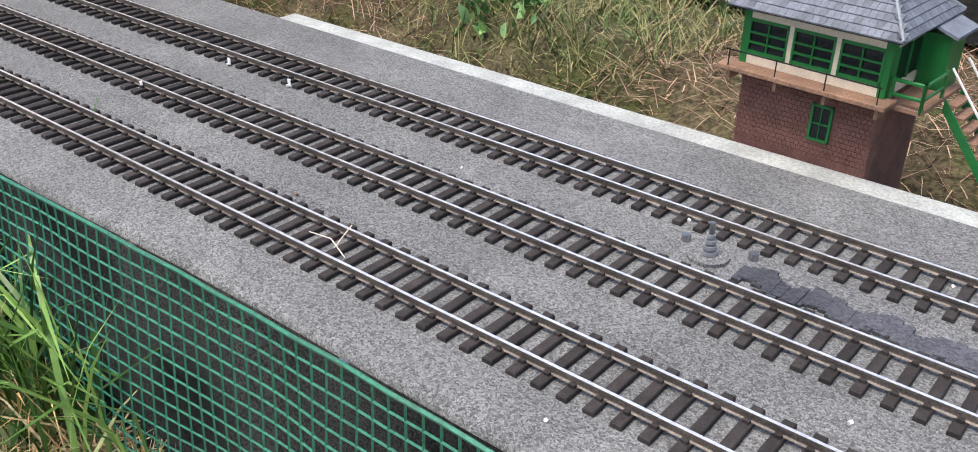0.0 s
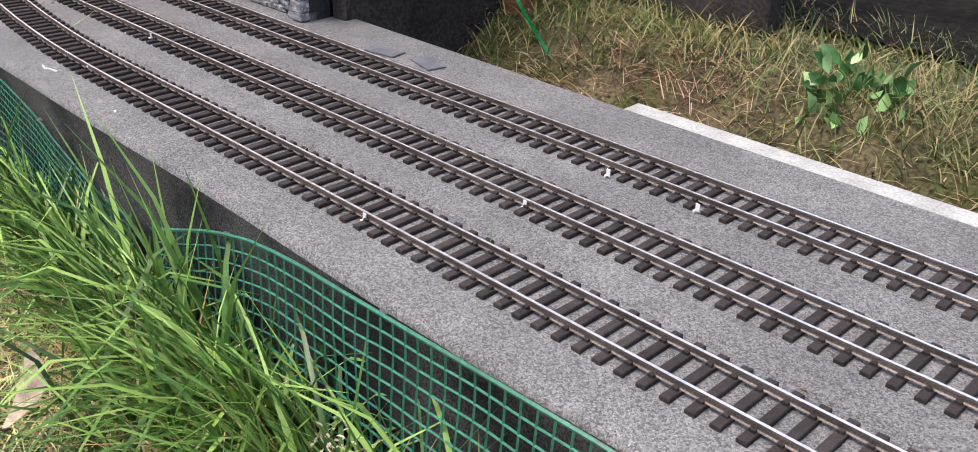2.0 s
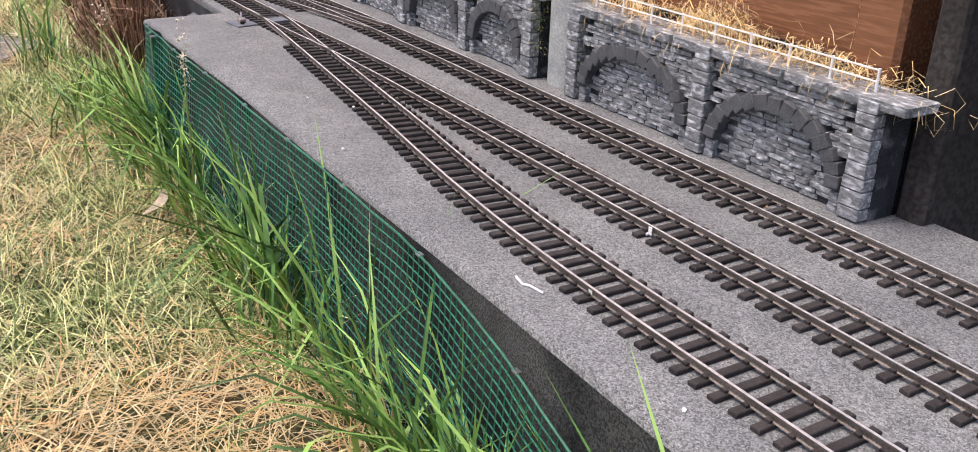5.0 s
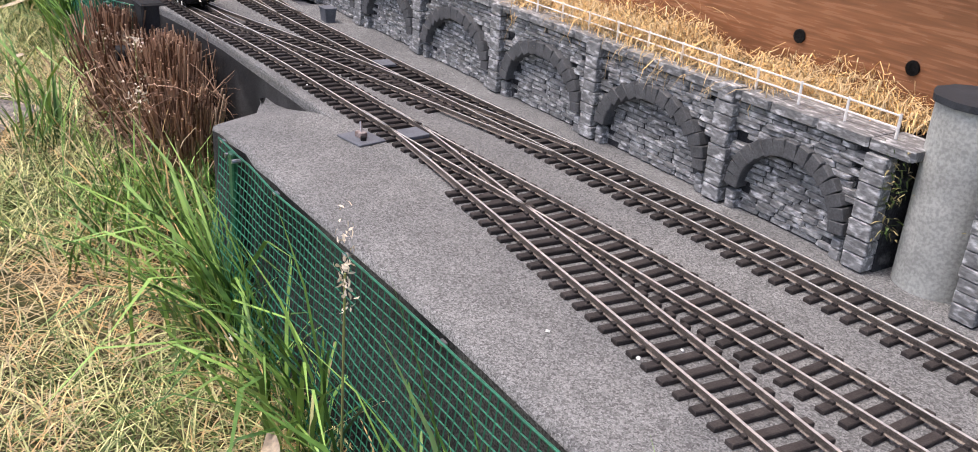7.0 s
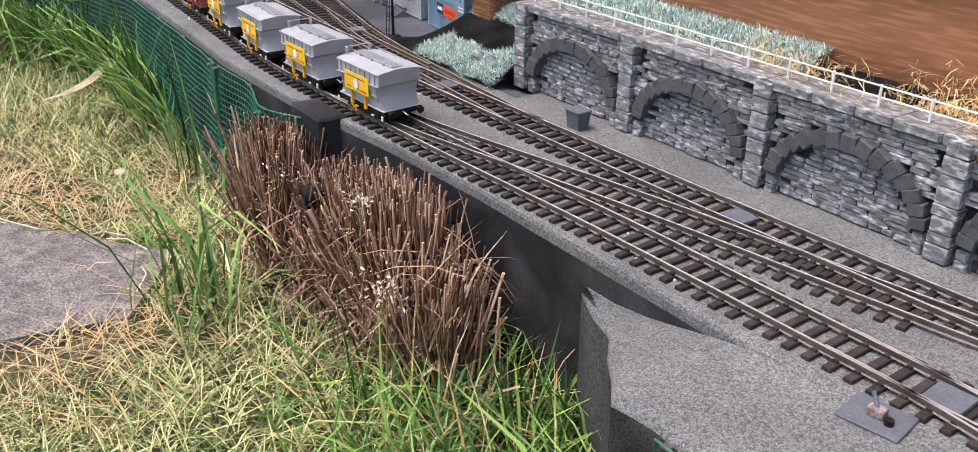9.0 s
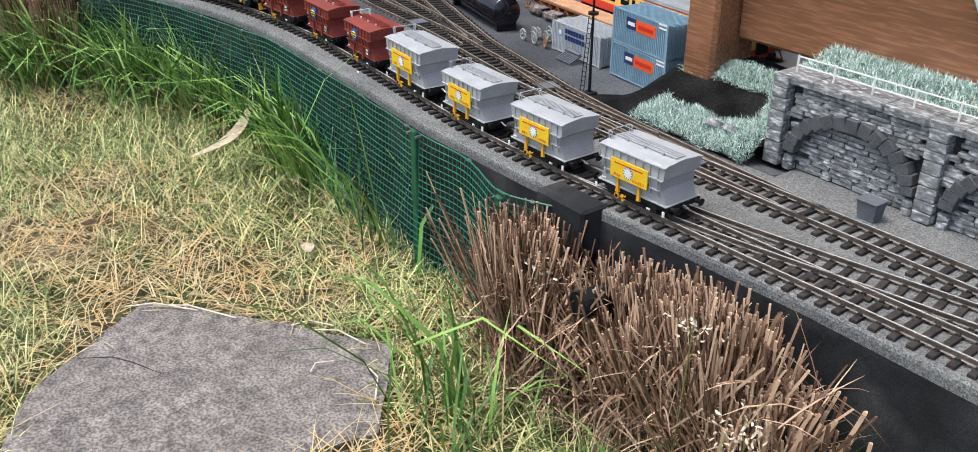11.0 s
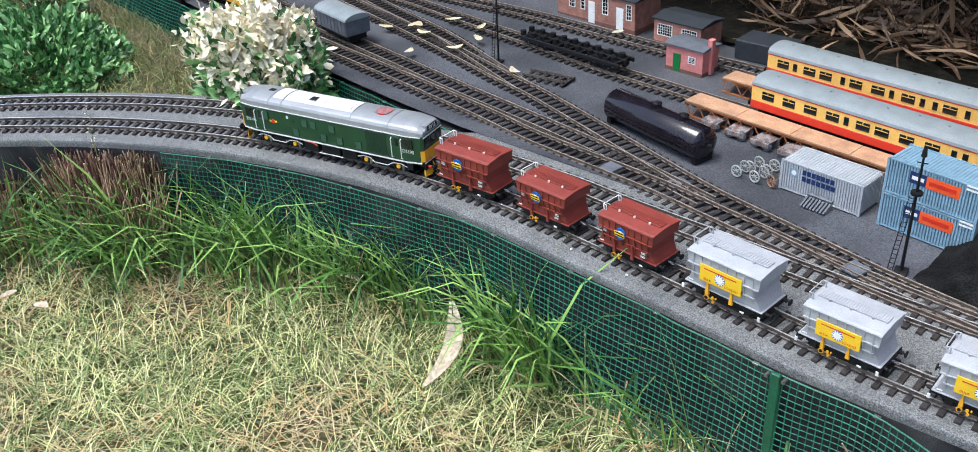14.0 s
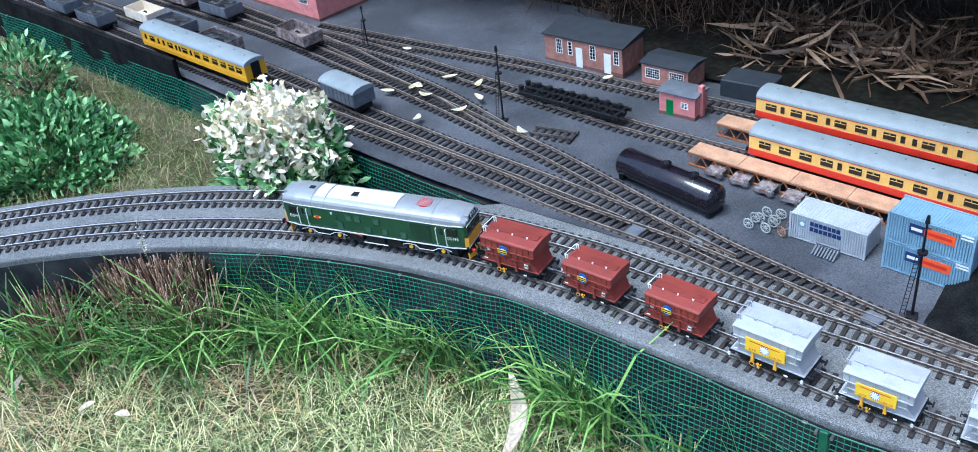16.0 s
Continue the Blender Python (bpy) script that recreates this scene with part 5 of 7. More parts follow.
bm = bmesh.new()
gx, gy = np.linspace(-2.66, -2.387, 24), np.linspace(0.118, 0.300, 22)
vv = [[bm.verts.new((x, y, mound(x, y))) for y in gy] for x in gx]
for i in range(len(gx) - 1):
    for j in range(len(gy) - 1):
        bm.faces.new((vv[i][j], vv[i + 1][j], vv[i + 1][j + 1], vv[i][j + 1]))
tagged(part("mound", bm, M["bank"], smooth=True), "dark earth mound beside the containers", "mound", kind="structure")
rng = np.random.default_rng(21)
sc = []
for x, y in zip(rng.uniform(-2.66, -2.387, 52000), rng.uniform(0.118, 0.262, 52000)):
    if (-2.565 < x - 0.1 * (y - 0.15) and y < 0.170 + 0.02 * noise.noise((x * 20, 0, 0))) or (x > -2.60 + 0.4 * (0.262 - y) and y > 0.226 + 0.02 * noise.noise((x * 20, 3, 0))) or x > -2.425 + 0.012 * noise.noise((0, y * 40, 0)):
        sc.append((x, y, mound(x, y) - 0.001))
for x, y in zip(rng.uniform(-2.39, -2.02, 20000), rng.uniform(0.192, 0.262, 20000)):
    sc.append((x, y, 0.092 + 0.10 * (y - 0.194) + 0.012 * step01(0.2, 0.25, y)))
blades("ground_scatter", np.array(sc), (0.005, 0.012), (0.0005, 0.0010), (10, 80), (0, 60), M["scatter"], "pale green fibrous model ground cover", "ground cover", seed=22)
hy = []
for cx, n in ((-2.10, 260), (-2.00, 320), (-1.80, 2900), (-1.70, 3300), (-1.58, 3100), (-1.48, 2500), (-1.38, 2900), (-1.32, 1500), (-1.15, 900), (-1.05, 900), (-0.95, 900), (-0.88, 500)):
    for _ in range(n):
        hx, q = rng.normal(cx, 0.05), rng.uniform(0.166, 0.258)
        lump = noise.noise((hx * 11, q * 14, 3))
        if lump > -0.12:
            hy.append((hx, q, 0.098 + (0.4 + 1.6 * max(lump, 0)) * abs(rng.normal(0, 0.017))))
blades("hay_growth", np.array([h for h in hy if not (abs(h[0] + 1.254) < 0.046)]), (0.02, 0.05), (0.0006, 0.0012), (55, 120), (60, 420), M["hay"], "straw-yellow dried growth spilling over the wall", "dried plants", seed=23)
blades("ivy_strands", np.array([(rng.normal(-1.287 if k % 2 else -1.203, 0.006), rng.uniform(0.150, 0.168), rng.uniform(0.03, 0.105)) for k in range(320)]), (0.004, 0.009), (0.0010, 0.002), (60, 160), (0, 60), M["bankgrass"], "green-grey creeper beside the pipe", "creeper", seed=24)


# ---------------- signal box ----------------
def signal_box():
    B = empty("signal_box", "model signal box with cream upper storey, green windows and slate roof", "signal box", pose(0.285, 0.285, 0, 0, 0, -4) @ Matrix.Translation((-0.028, 0, 0)) @ Matrix.Diagonal((0.68, 0.92, 1.0, 1)))
    hx, hy = 0.088, 0.050
    # brick colour made darker for the shade the locomotive throws on the base
    part("brick_base", boxes((-hx + 0.004, hx - 0.004, -hy + 0.004, hy, -0.12, 0.060), bevel=0.001), M["brickdark"], B, "dark red brick lower storey")
    courses = bmesh.new()
    for r in range(15):
        x = -hx + 0.004 + (0.003 if r % 2 else 0.0)
        while x < hx - 0.008:
            if not (0.005 < x < 0.035 and 0.012 < 0.004 * r < 0.046):
                box(courses, x, x + 0.0056, -hy + 0.0034, -hy + 0.005, 0.004 * r + 0.0003, 0.004 * r + 0.0037)
            x += 0.0061
    part("brick_run", courses, M["brickdark"], B)["kind"] = "stuff"
    part("walkway", boxes((-hx - 0.016, hx + 0.012, -hy - 0.018, -hy + 0.006, 0.0600, 0.0640), bevel=0.0006), M["brownwood"], B, "brown boarded walkway")
    for x in (-0.09, -0.03, 0.03, 0.09):
        part("bracket", boxes((x - 0.002, x + 0.002, -hy - 0.014, -hy + 0.004, 0.052, 0.060)), M["brownwood"], B)
        part("guard_post", cyl(bmesh.new(), (x, -hy - 0.0165, 0.064), (x, -hy - 0.0165, 0.078), 0.0007, 6), M["black"], B)
    part("guard_rail", cyl(bmesh.new(), (-0.095, -hy - 0.0165, 0.077), (0.093, -hy - 0.0165, 0.077), 0.0006, 6), M["black"], B)
    part("sill_wall", boxes((-hx, hx, -hy, hy, 0.0641, 0.0725)), M["creampaint"], B)
    part("head_wall", boxes((-hx, hx, -hy, hy, 0.101, 0.112)), M["creampaint"], B)
    for x in (-hx + 0.004, hx - 0.004):
        for y in (-hy + 0.004, hy - 0.004):
            part("corner_post", boxes((x - 0.0045, x + 0.0045, y - 0.0045, y + 0.0045, 0.0640, 0.1122)), M["sbgreen"], B)
    for i, x in enumerate((-0.056, 0.0, 0.056)):
        if i:
            part("mullion", boxes((x - 0.031, x - 0.025, -hy - 0.0002, -hy + 0.004, 0.0725, 0.101)), M["creampaint"], B)
        wdw = part("window", boxes((x - 0.0235, x + 0.0235, -hy + 0.0012, -hy + 0.002, 0.0735, 0.1), bevel=0.0), M["pane"], B, "dark glass window with green bars")
        for a, b, c, d in ((-0.025, -0.0225, 0.0725, 0.101), (0.0225, 0.025, 0.0725, 0.101), (-0.025, 0.025, 0.0725, 0.0752), (-0.025, 0.025, 0.0985, 0.101), (-0.0008, 0.0008, 0.0752, 0.0985), (-0.0225, 0.0225, 0.0810, 0.0824), (-0.0225, 0.0225, 0.0890, 0.0904)):
            part("glazing_bar", boxes((x + a, x + b, -hy - 0.001, -hy + 0.003, c, d)), M["sbgreen"], wdw)
    for s in (1, -1):
        part("end_window", boxes((s * hx - 0.002, s * hx - 0.0005 if s > 0 else s * hx + 0.002, -0.035, 0.01, 0.0735, 0.1)), M["pane"], B)
        part("end_frame", boxes((s * hx - 0.001, s * hx + 0.001, -0.014, -0.011, 0.0725, 0.101), (s * hx - 0.001, s * hx + 0.001, -0.046, -0.036, 0.0725, 0.101), (s * hx - 0.001, s * hx + 0.001, 0.01, 0.046, 0.0725, 0.101)), M["sbgreen"], B)
    part("rear_wall", boxes((-hx + 0.001, hx - 0.001, hy - 0.004, hy, 0.0725, 0.101)), M["creampaint"], B)
    part("lower_window", boxes((0.012, 0.034, -hy + 0.0025, -hy + 0.0042, 0.018, 0.044)), M["pane"], B)
    for a, b, c, d in ((0.010, 0.013, 0.016, 0.046), (0.033, 0.036, 0.016, 0.046), (0.010, 0.036, 0.044, 0.046), (0.010, 0.036, 0.016, 0.018), (0.0225, 0.0235, 0.018, 0.044), (0.013, 0.033, 0.030, 0.0312)):
        part("lower_window_bar", boxes((a, b, -hy + 0.001, -hy + 0.0035, c, d)), M["sbgreen"], B)
    # hipped roof in slates
    ex, ey, zr = hx + 0.014, hy + 0.014, 0.150
    rx = ex - ey
    eave = [(-ex, -ey, 0.110), (ex, -ey, 0.110), (ex, ey, 0.110), (-ex, ey, 0.110)]
    bm = bmesh.new()
    v = [bm.verts.new(p) for p in eave] + [bm.verts.new((-rx, 0, zr)), bm.verts.new((rx, 0, zr))]
    for f in ((0, 1, 5, 4), (1, 2, 5), (2, 3, 4, 5), (3, 0, 4), (3, 2, 1, 0)):
        bm.faces.new([v[k] for k in f])
    roof = part("roof", bm, M["slateflat"], B, "blue-grey slate hipped roof")
    n, cols = 9, 26
    for side in range(4):
        for r in range(n):
            t0, t1 = r / n, (r + 1.25) / n
            if side % 2 == 0:
                sgn = -1 if side == 0 else 1
                half0 = ex + (rx - ex) * t0
                y0, z0, y1, z1 = sgn * ey * (1 - t0), 0.110 + 0.040 * t0, sgn * ey * (1 - min(t1, 1)), 0.110 + 0.040 * min(t1, 1)
                w = 2 * ex / cols
                k0 = -half0 + (0.5 * w if r % 2 else 0)
                while k0 < half0 - 0.3 * w:
                    a, b = k0, min(k0 + w * 0.95, half0)
                    o = 0.0012
                    bm = loft(bmesh.new(), [[(a, y0 + sgn * 0.0012, z0 + 0.0010), (b, y0 + sgn * 0.0012, z0 + 0.0010), (b, y1 + sgn * 0.0004, z1 + 0.0006), (a, y1 + sgn * 0.0004, z1 + 0.0006)], [(a, y0 + sgn * 0.0015, z0 + 0.0022), (b, y0 + sgn * 0.0015, z0 + 0.0022), (b, y1 + sgn * 0.0006, z1 + 0.0014), (a, y1 + sgn * 0.0006, z1 + 0.0014)]])
                    if side == 0:
                        part("slate", bm, M["slate"], roof)
                    else:
                        bm.free()
                    k0 += w
            elif side == 1:
                half0 = ey * (1 - t0)
                x0, z0, x1, z1 = ex + (rx - ex) * t0, 0.110 + 0.040 * t0, ex + (rx - ex) * min(t1, 1), 0.110 + 0.040 * min(t1, 1)
                w = 2 * ex / cols
                k0 = -half0 + (0.5 * w if r % 2 else 0)
                while k0 < half0 - 0.3 * w:
                    a, b = k0, min(k0 + w * 0.95, half0)
                    bm = loft(bmesh.new(), [[(x0 + 0.0012, a, z0 + 0.0010), (x0 + 0.0012, b, z0 + 0.0010), (x1 + 0.0004, b, z1 + 0.0006), (x1 + 0.0004, a, z1 + 0.0006)], [(x0 + 0.0015, a, z0 + 0.0022), (x0 + 0.0015, b, z0 + 0.0022), (x1 + 0.0006, b, z1 + 0.0014), (x1 + 0.0006, a, z1 + 0.0014)]])
                    part("slate", bm, M["slate"], roof)
                    k0 += w
    for e, f in (((-ex, -ey, 0.112), (-rx, 0, zr + 0.001)), ((ex, -ey, 0.112), (rx, 0, zr + 0.001)), ((ex, ey, 0.112), (rx, 0, zr + 0.001)), ((-rx, 0, zr + 0.001), (rx, 0, zr + 0.001))):
        part("ridge", cyl(bmesh.new(), e, f, 0.0022, 8), M["coachroof"], roof)
    part("chimney_pipe", cyl(bmesh.new(), (0.055, 0.012, 0.125), (0.055, 0.012, 0.178), 0.0032, 12), M["steel"], B)
    # porch, landing and steps at the end
    part("porch_wall", boxes((hx + 0.001, hx + 0.030, 0.012, 0.046, 0.060, 0.103)), M["sbgreen"], B, "green boarded porch")
    bm = loft(bmesh.new(), [[(hx - 0.002, 0.006, 0.112), (hx - 0.002, 0.054, 0.112), (hx - 0.002, 0.054, 0.1145), (hx - 0.002, 0.006, 0.1145)], [(hx + 0.038, 0.006, 0.102), (hx + 0.038, 0.054, 0.102), (hx + 0.038, 0.054, 0.1045), (hx + 0.038, 0.006, 0.1045)]])
    part("porch_roof", bm, M["slate"], B)
    part("landing", boxes((hx, hx + 0.040, -0.045, 0.046, 0.056, 0.0598), bevel=0.0005), M["brownwood"], B)
    for a, b in (((hx + 0.004, -0.044), (hx + 0.038, -0.044)), ((hx + 0.038, -0.044), (hx + 0.038, 0.0))):
        for z in (0.068, 0.079):
            part("landing_rail", cyl(bmesh.new(), (*a, z), (*b, z), 0.0016, 6), M["sbgreen"], B)
        for p in (a, b):
            part("landing_post", boxes((p[0] - 0.0015, p[0] + 0.0015, p[1] - 0.0015, p[1] + 0.0015, 0.058, 0.081)), M["sbgreen"], B)
    for k in range(7):
        part("step", boxes((hx + 0.042 + 0.010 * k, hx + 0.054 + 0.010 * k, 0.008, 0.040, 0.051 - 0.0085 * k, 0.0535 - 0.0085 * k)), M["brownwood"], B)
    for y in (0.006, 0.042):
        part("stringer", loft(bmesh.new(), [[(hx + 0.040, y, 0.048), (hx + 0.040, y + 0.0015, 0.048), (hx + 0.040, y + 0.0015, 0.058), (hx + 0.040, y, 0.058)], [(hx + 0.118, y, -0.018), (hx + 0.118, y + 0.0015, -0.018), (hx + 0.118, y + 0.0015, -0.008), (hx + 0.118, y, -0.008)]]), M["sbgreen"], B)
        part("stair_rail", cyl(bmesh.new(), (hx + 0.040, y, 0.082), (hx + 0.118, y, 0.018), 0.0012, 6), M["white"], B, "white stair handrail")
    return B


signal_box()


# ---------------- containers ----------------
def container(m, paint, logo, label, length=0.132, wid=0.056, hi=0.054):
    C = empty("shipping_container", label, "container", m, group="shipping containers")
    hx, hy = length / 2, wid / 2
    part("shell", boxes((-hx + 0.001, hx - 0.001, -hy + 0.001, hy - 0.001, 0.0005, hi - 0.0012)), paint, C)
    for x in (-hx, hx):
        for y in (-hy, hy):
            part("corner_post", boxes((x - 0.0018, x + 0.0018, y - 0.0018, y + 0.0018, 0.0, hi)), paint, C)
    for y in (-hy, hy):
        for z in (0.001, hi - 0.002):
            part("side_rail", boxes((-hx, hx, y - 0.0014, y + 0.0014, z, z + 0.002)), paint, C)
        n = 30
        for k in range(n):
            x = -hx + 0.004 + (length - 0.008) * k / (n - 1)
            part("corrugation", boxes((x - 0.0011, x + 0.0011, y - 0.0011, y + 0.0011, 0.003, hi - 0.002)), paint, C)
    for x in (-hx, hx):
        for k in range(12):
            y = -hy + 0.004 + (wid - 0.008) * k / 11
            part("corrugation", boxes((x - 0.0011, x + 0.0011, y - 0.0012, y + 0.0012, 0.003, hi - 0.002)), paint, C)
    for k in range(26):
        x = -hx + 0.004 + (length - 0.008) * k / 25
        part("roof_rib", boxes((x - 0.0011, x + 0.0011, -hy + 0.003, hy - 0.003, hi - 0.0012, hi - 0.0002)), paint, C)
    y = -hy - 0.0013
    if logo == "two":
        a = part("logo_patch", boxes((-0.030, -0.008, y - 0.0003, y + 0.0003, 0.026, 0.042)), M["navy"], C, "navy logo square")
        part("logo_mark", boxes((-0.027, -0.011, y - 0.0006, y, 0.0315, 0.0365)), M["white"], a)
        b = part("logo_patch", boxes((-0.008, 0.036, y - 0.0003, y + 0.0003, 0.0255, 0.0415)), M["orange"], C, "orange logo block")
        part("logo_mark", boxes((-0.004, 0.031, y - 0.0006, y, 0.031, 0.0362)), M["coachred"], b)
        for k in range(2):
            part("data_line", boxes((0.042, 0.060, y - 0.0005, y, 0.047 - 0.005 * k, 0.0495 - 0.005 * k)), M["white"], C)
    else:
        a = part("logo_patch", boxes((-0.047, -0.035, y - 0.0003, y + 0.0003, 0.026, 0.038)), M["contblue"], C, "pale blue square logo")
        part("logo_mark", cyl(bmesh.new(), (-0.041, y, 0.032), (-0.041, y - 0.0006, 0.032), 0.004, 7), M["white"], a)
        for x1, z in ((0.022, 0.0335), (0.024, 0.0235)):
            for k in range(7):
                x = -0.028 + k * (x1 + 0.028) / 7
                part("logo_bar", boxes((x, x + (x1 + 0.028) / 7 - 0.0012, y - 0.0005, y, z, z + 0.0072)), M["navy"], C)
    return C


container(pose(-2.840, 0.2915, yz(-2.84, 0.29), 0, 0, -5), M["contgrey"], "one", "pale grey ribbed container with dark blue lettering blocks", 0.122, 0.052, 0.047)
container(pose(-2.689, 0.276, yz(-2.69, 0.27), 0, 0, -7), M["contblue"], "two", "blue-grey ribbed container with navy and orange emblem", 0.122, 0.052, 0.050)
container(pose(-2.689, 0.276, yz(-2.69, 0.27) + 0.0503, 0, 0, -7.5), M["contblue"], "two", "blue-grey ribbed container stacked on another", 0.122, 0.052, 0.050)


# ---------------- tank, wheels ----------------
def tank_body():
    Tk = empty("tank_shell", "glossy black wagon tank lying on the yard floor", "tank", pose(-3.132, 0.298, yz(-3.13, 0.30), 0, 0, -13))
    L, r = 0.102, 0.0265
    prof = [(-L - 0.006, 0.0), (-L - 0.005, r * 0.55), (-L - 0.001, r * 0.92), (-L + 0.002, r), (L - 0.002, r), (L + 0.001, r * 0.92), (L + 0.005, r * 0.55), (L + 0.006, 0.0)]
    rings = [[(x, max(q, 1e-4) * math.cos(a), 0.030 + max(q, 1e-4) * math.sin(a)) for a in [2 * math.pi * k / 32 for k in range(32)]] for x, q in prof]
    part("barrel", loft(bmesh.new(), rings, cap=False), M["tank"], Tk, smooth=True)
    for x in (-0.005, 0.055):
        d = part("dome", cyl(bmesh.new(), (x, 0, 0.052), (x, 0, 0.0625), 0.009, 20), M["tank"], Tk)
        part("dome_lid", cyl(bmesh.new(), (x, 0, 0.0625), (x, 0, 0.066), 0.0055, 16, 0.003), M["black"], d)
    for x in (-0.098, 0.098):
        part("saddle", boxes((x - 0.005, x + 0.005, -0.018, 0.018, 0.0, 0.016), bevel=0.0008), M["black"], Tk)
        part("end_pipe", cyl(bmesh.new(), (x * 1.05, 0, 0.028), (x * 1.17, 0.004, 0.030), 0.003, 10), M["black"], Tk)
    return Tk


tank_body()
for x, y, a, mtl in ((-2.968, 0.272, 62, "concrete"), (-2.958, 0.296, 60, "concrete"), (-2.938, 0.272, 58, "concrete"), (-2.910, 0.273, 45, "brownwood"), (-2.934, 0.300, 66, "concrete")):
    Wh = empty("loose_wheelset", "loose spoked model wheelset standing on the yard floor", "wheelset", pose(x, y, yz(x, y), 0, 0, a + 20) @ Matrix.Diagonal((0.8, 0.8, 0.8, 1)), group="loose wheelsets")
    for s in (-1, 1):
        bm = bmesh.new()
        for k in range(20):
            t0, t1 = 2 * math.pi * k / 20, 2 * math.pi * (k + 1) / 20
            cyl(bm, (s * 0.013, 0.0108 * math.cos(t0), 0.0125 + 0.0108 * math.sin(t0)), (s * 0.013, 0.0108 * math.cos(t1), 0.0125 + 0.0108 * math.sin(t1)), 0.0016, 5)
        for k in range(8):
            t = 2 * math.pi * k / 8
            cyl(bm, (s * 0.013, 0, 0.0125), (s * 0.013, 0.010 * math.cos(t), 0.0125 + 0.010 * math.sin(t)), 0.0007, 4)
        cyl(bm, (s * 0.011, 0, 0.0125), (s * 0.015, 0, 0.0125), 0.0028, 10)
        part("wheel", bm, M[mtl], Wh)
    part("axle", cyl(bmesh.new(), (-0.016, 0, 0.0125), (0.016, 0, 0.0125), 0.0014, 8), M["steel"], Wh)
Gr = empty("loose_grating", "small dark slatted grating leaning beside a container", "grating", pose(-2.838, 0.236, yz(-2.84, 0.24), 25, 0, -6))
for k in range(8):
    part("slat", boxes((-0.018 + k * 0.005, -0.0155 + k * 0.005, 0, 0.024, 0.0, 0.003)), M["vangrey"], Gr)
part("back_bar", boxes((-0.018, 0.0195, 0.020, 0.0235, 0.003, 0.006)), M["vangrey"], Gr)


# ---------------- coaches on trestle girders ----------------
def coach(m, n_len, side, skirt, label, seed, base=0.016):
    C = empty("passenger_coach", label, "coach", m, group="passenger coaches")
    hx, w, z0 = n_len / 2, 0.0285, base
    part("body", boxes((-hx, hx, -w, w, z0 + 0.012, z0 + 0.046), bevel=0.0008), side, C)
    part("skirt", boxes((-hx - 0.0003, hx + 0.0003, -w - 0.0006, w + 0.0006, z0 + 0.006, z0 + 0.0195), bevel=0.0006), skirt, C, "red lower panels")
    part("eaves_stripe", boxes((-hx - 0.0003, hx + 0.0003, -w - 0.0005, w + 0.0005, z0 + 0.0430, z0 + 0.0450)), skirt, C)
    rings = [[(x, (w + 0.001) * math.cos(a) * q, z0 + 0.0448 + 0.013 * math.sin(a) ** 0.8 * q) for a in [math.pi * k / 12 for k in range(13)]] for x, q in ((-hx - 0.001, 0.96), (-hx + 0.004, 1), (hx - 0.004, 1), (hx + 0.001, 0.96))]
    part("roof", loft(bmesh.new(), rings), M["coachroof"], C, "grey curved roof", smooth=False)
    r = random.Random(seed)
    x = -hx + 0.020
    while x < hx - 0.024:
        big = r.random() < 0.55
        ww = 0.022 if big else 0.008
        for s in (-1, 1):
            wd = part("window", boxes((x, x + ww, s * w - 0.0009, s * w + 0.0009, z0 + 0.0245, z0 + 0.0380), bevel=0.0004), M["pane"], C, "dark carriage window")
            if big:
                part("window_bar", boxes((x + 0.001, x + ww - 0.001, s * w - 0.0014, s * w + 0.0014, z0 + 0.0333, z0 + 0.0342), (x + ww / 2 - 0.0005, x + ww / 2 + 0.0005, s * w - 0.0014, s * w + 0.0014, z0 + 0.0342, z0 + 0.0376)), side, wd)
        x += ww + r.choice((0.008, 0.012, 0.016))
    for k in range(9):
        part("roof_vent", boxes((-hx + 0.03 + k * (n_len - 0.06) / 8 - 0.0015, -hx + 0.03 + k * (n_len - 0.06) / 8 + 0.0015, -0.003 + 0.006 * (k % 2), 0.0 + 0.006 * (k % 2), z0 + 0.0568, z0 + 0.0595)), M["coachroof"], C)
    part("underframe", boxes((-hx + 0.01, hx - 0.01, -0.02, 0.02, z0 - 0.004, z0 + 0.0062)), M["black"], C)
    for e in (-1, 1):
        b = part("bogie", boxes((e * (hx - 0.06) - 0.03, e * (hx - 0.06) + 0.03, -0.0225, 0.0225, z0 - 0.006, z0 + 0.004)), M["black"], C)
        for k in (-1, 1):
            wheelset(b, e * (hx - 0.06) + k * 0.02, 0.0105, z0=0.0)
        for s in (-1, 1):
            buffer(C, e * hx, s * 0.018, z0 + 0.009, e, M["black"], 0.008)
        part("end_gangway", boxes((min(e * hx, e * (hx + 0.003)), max(e * hx, e * (hx + 0.003)), -0.011, 0.011, z0 + 0.012, z0 + 0.048)), M["black"], C)
    return C


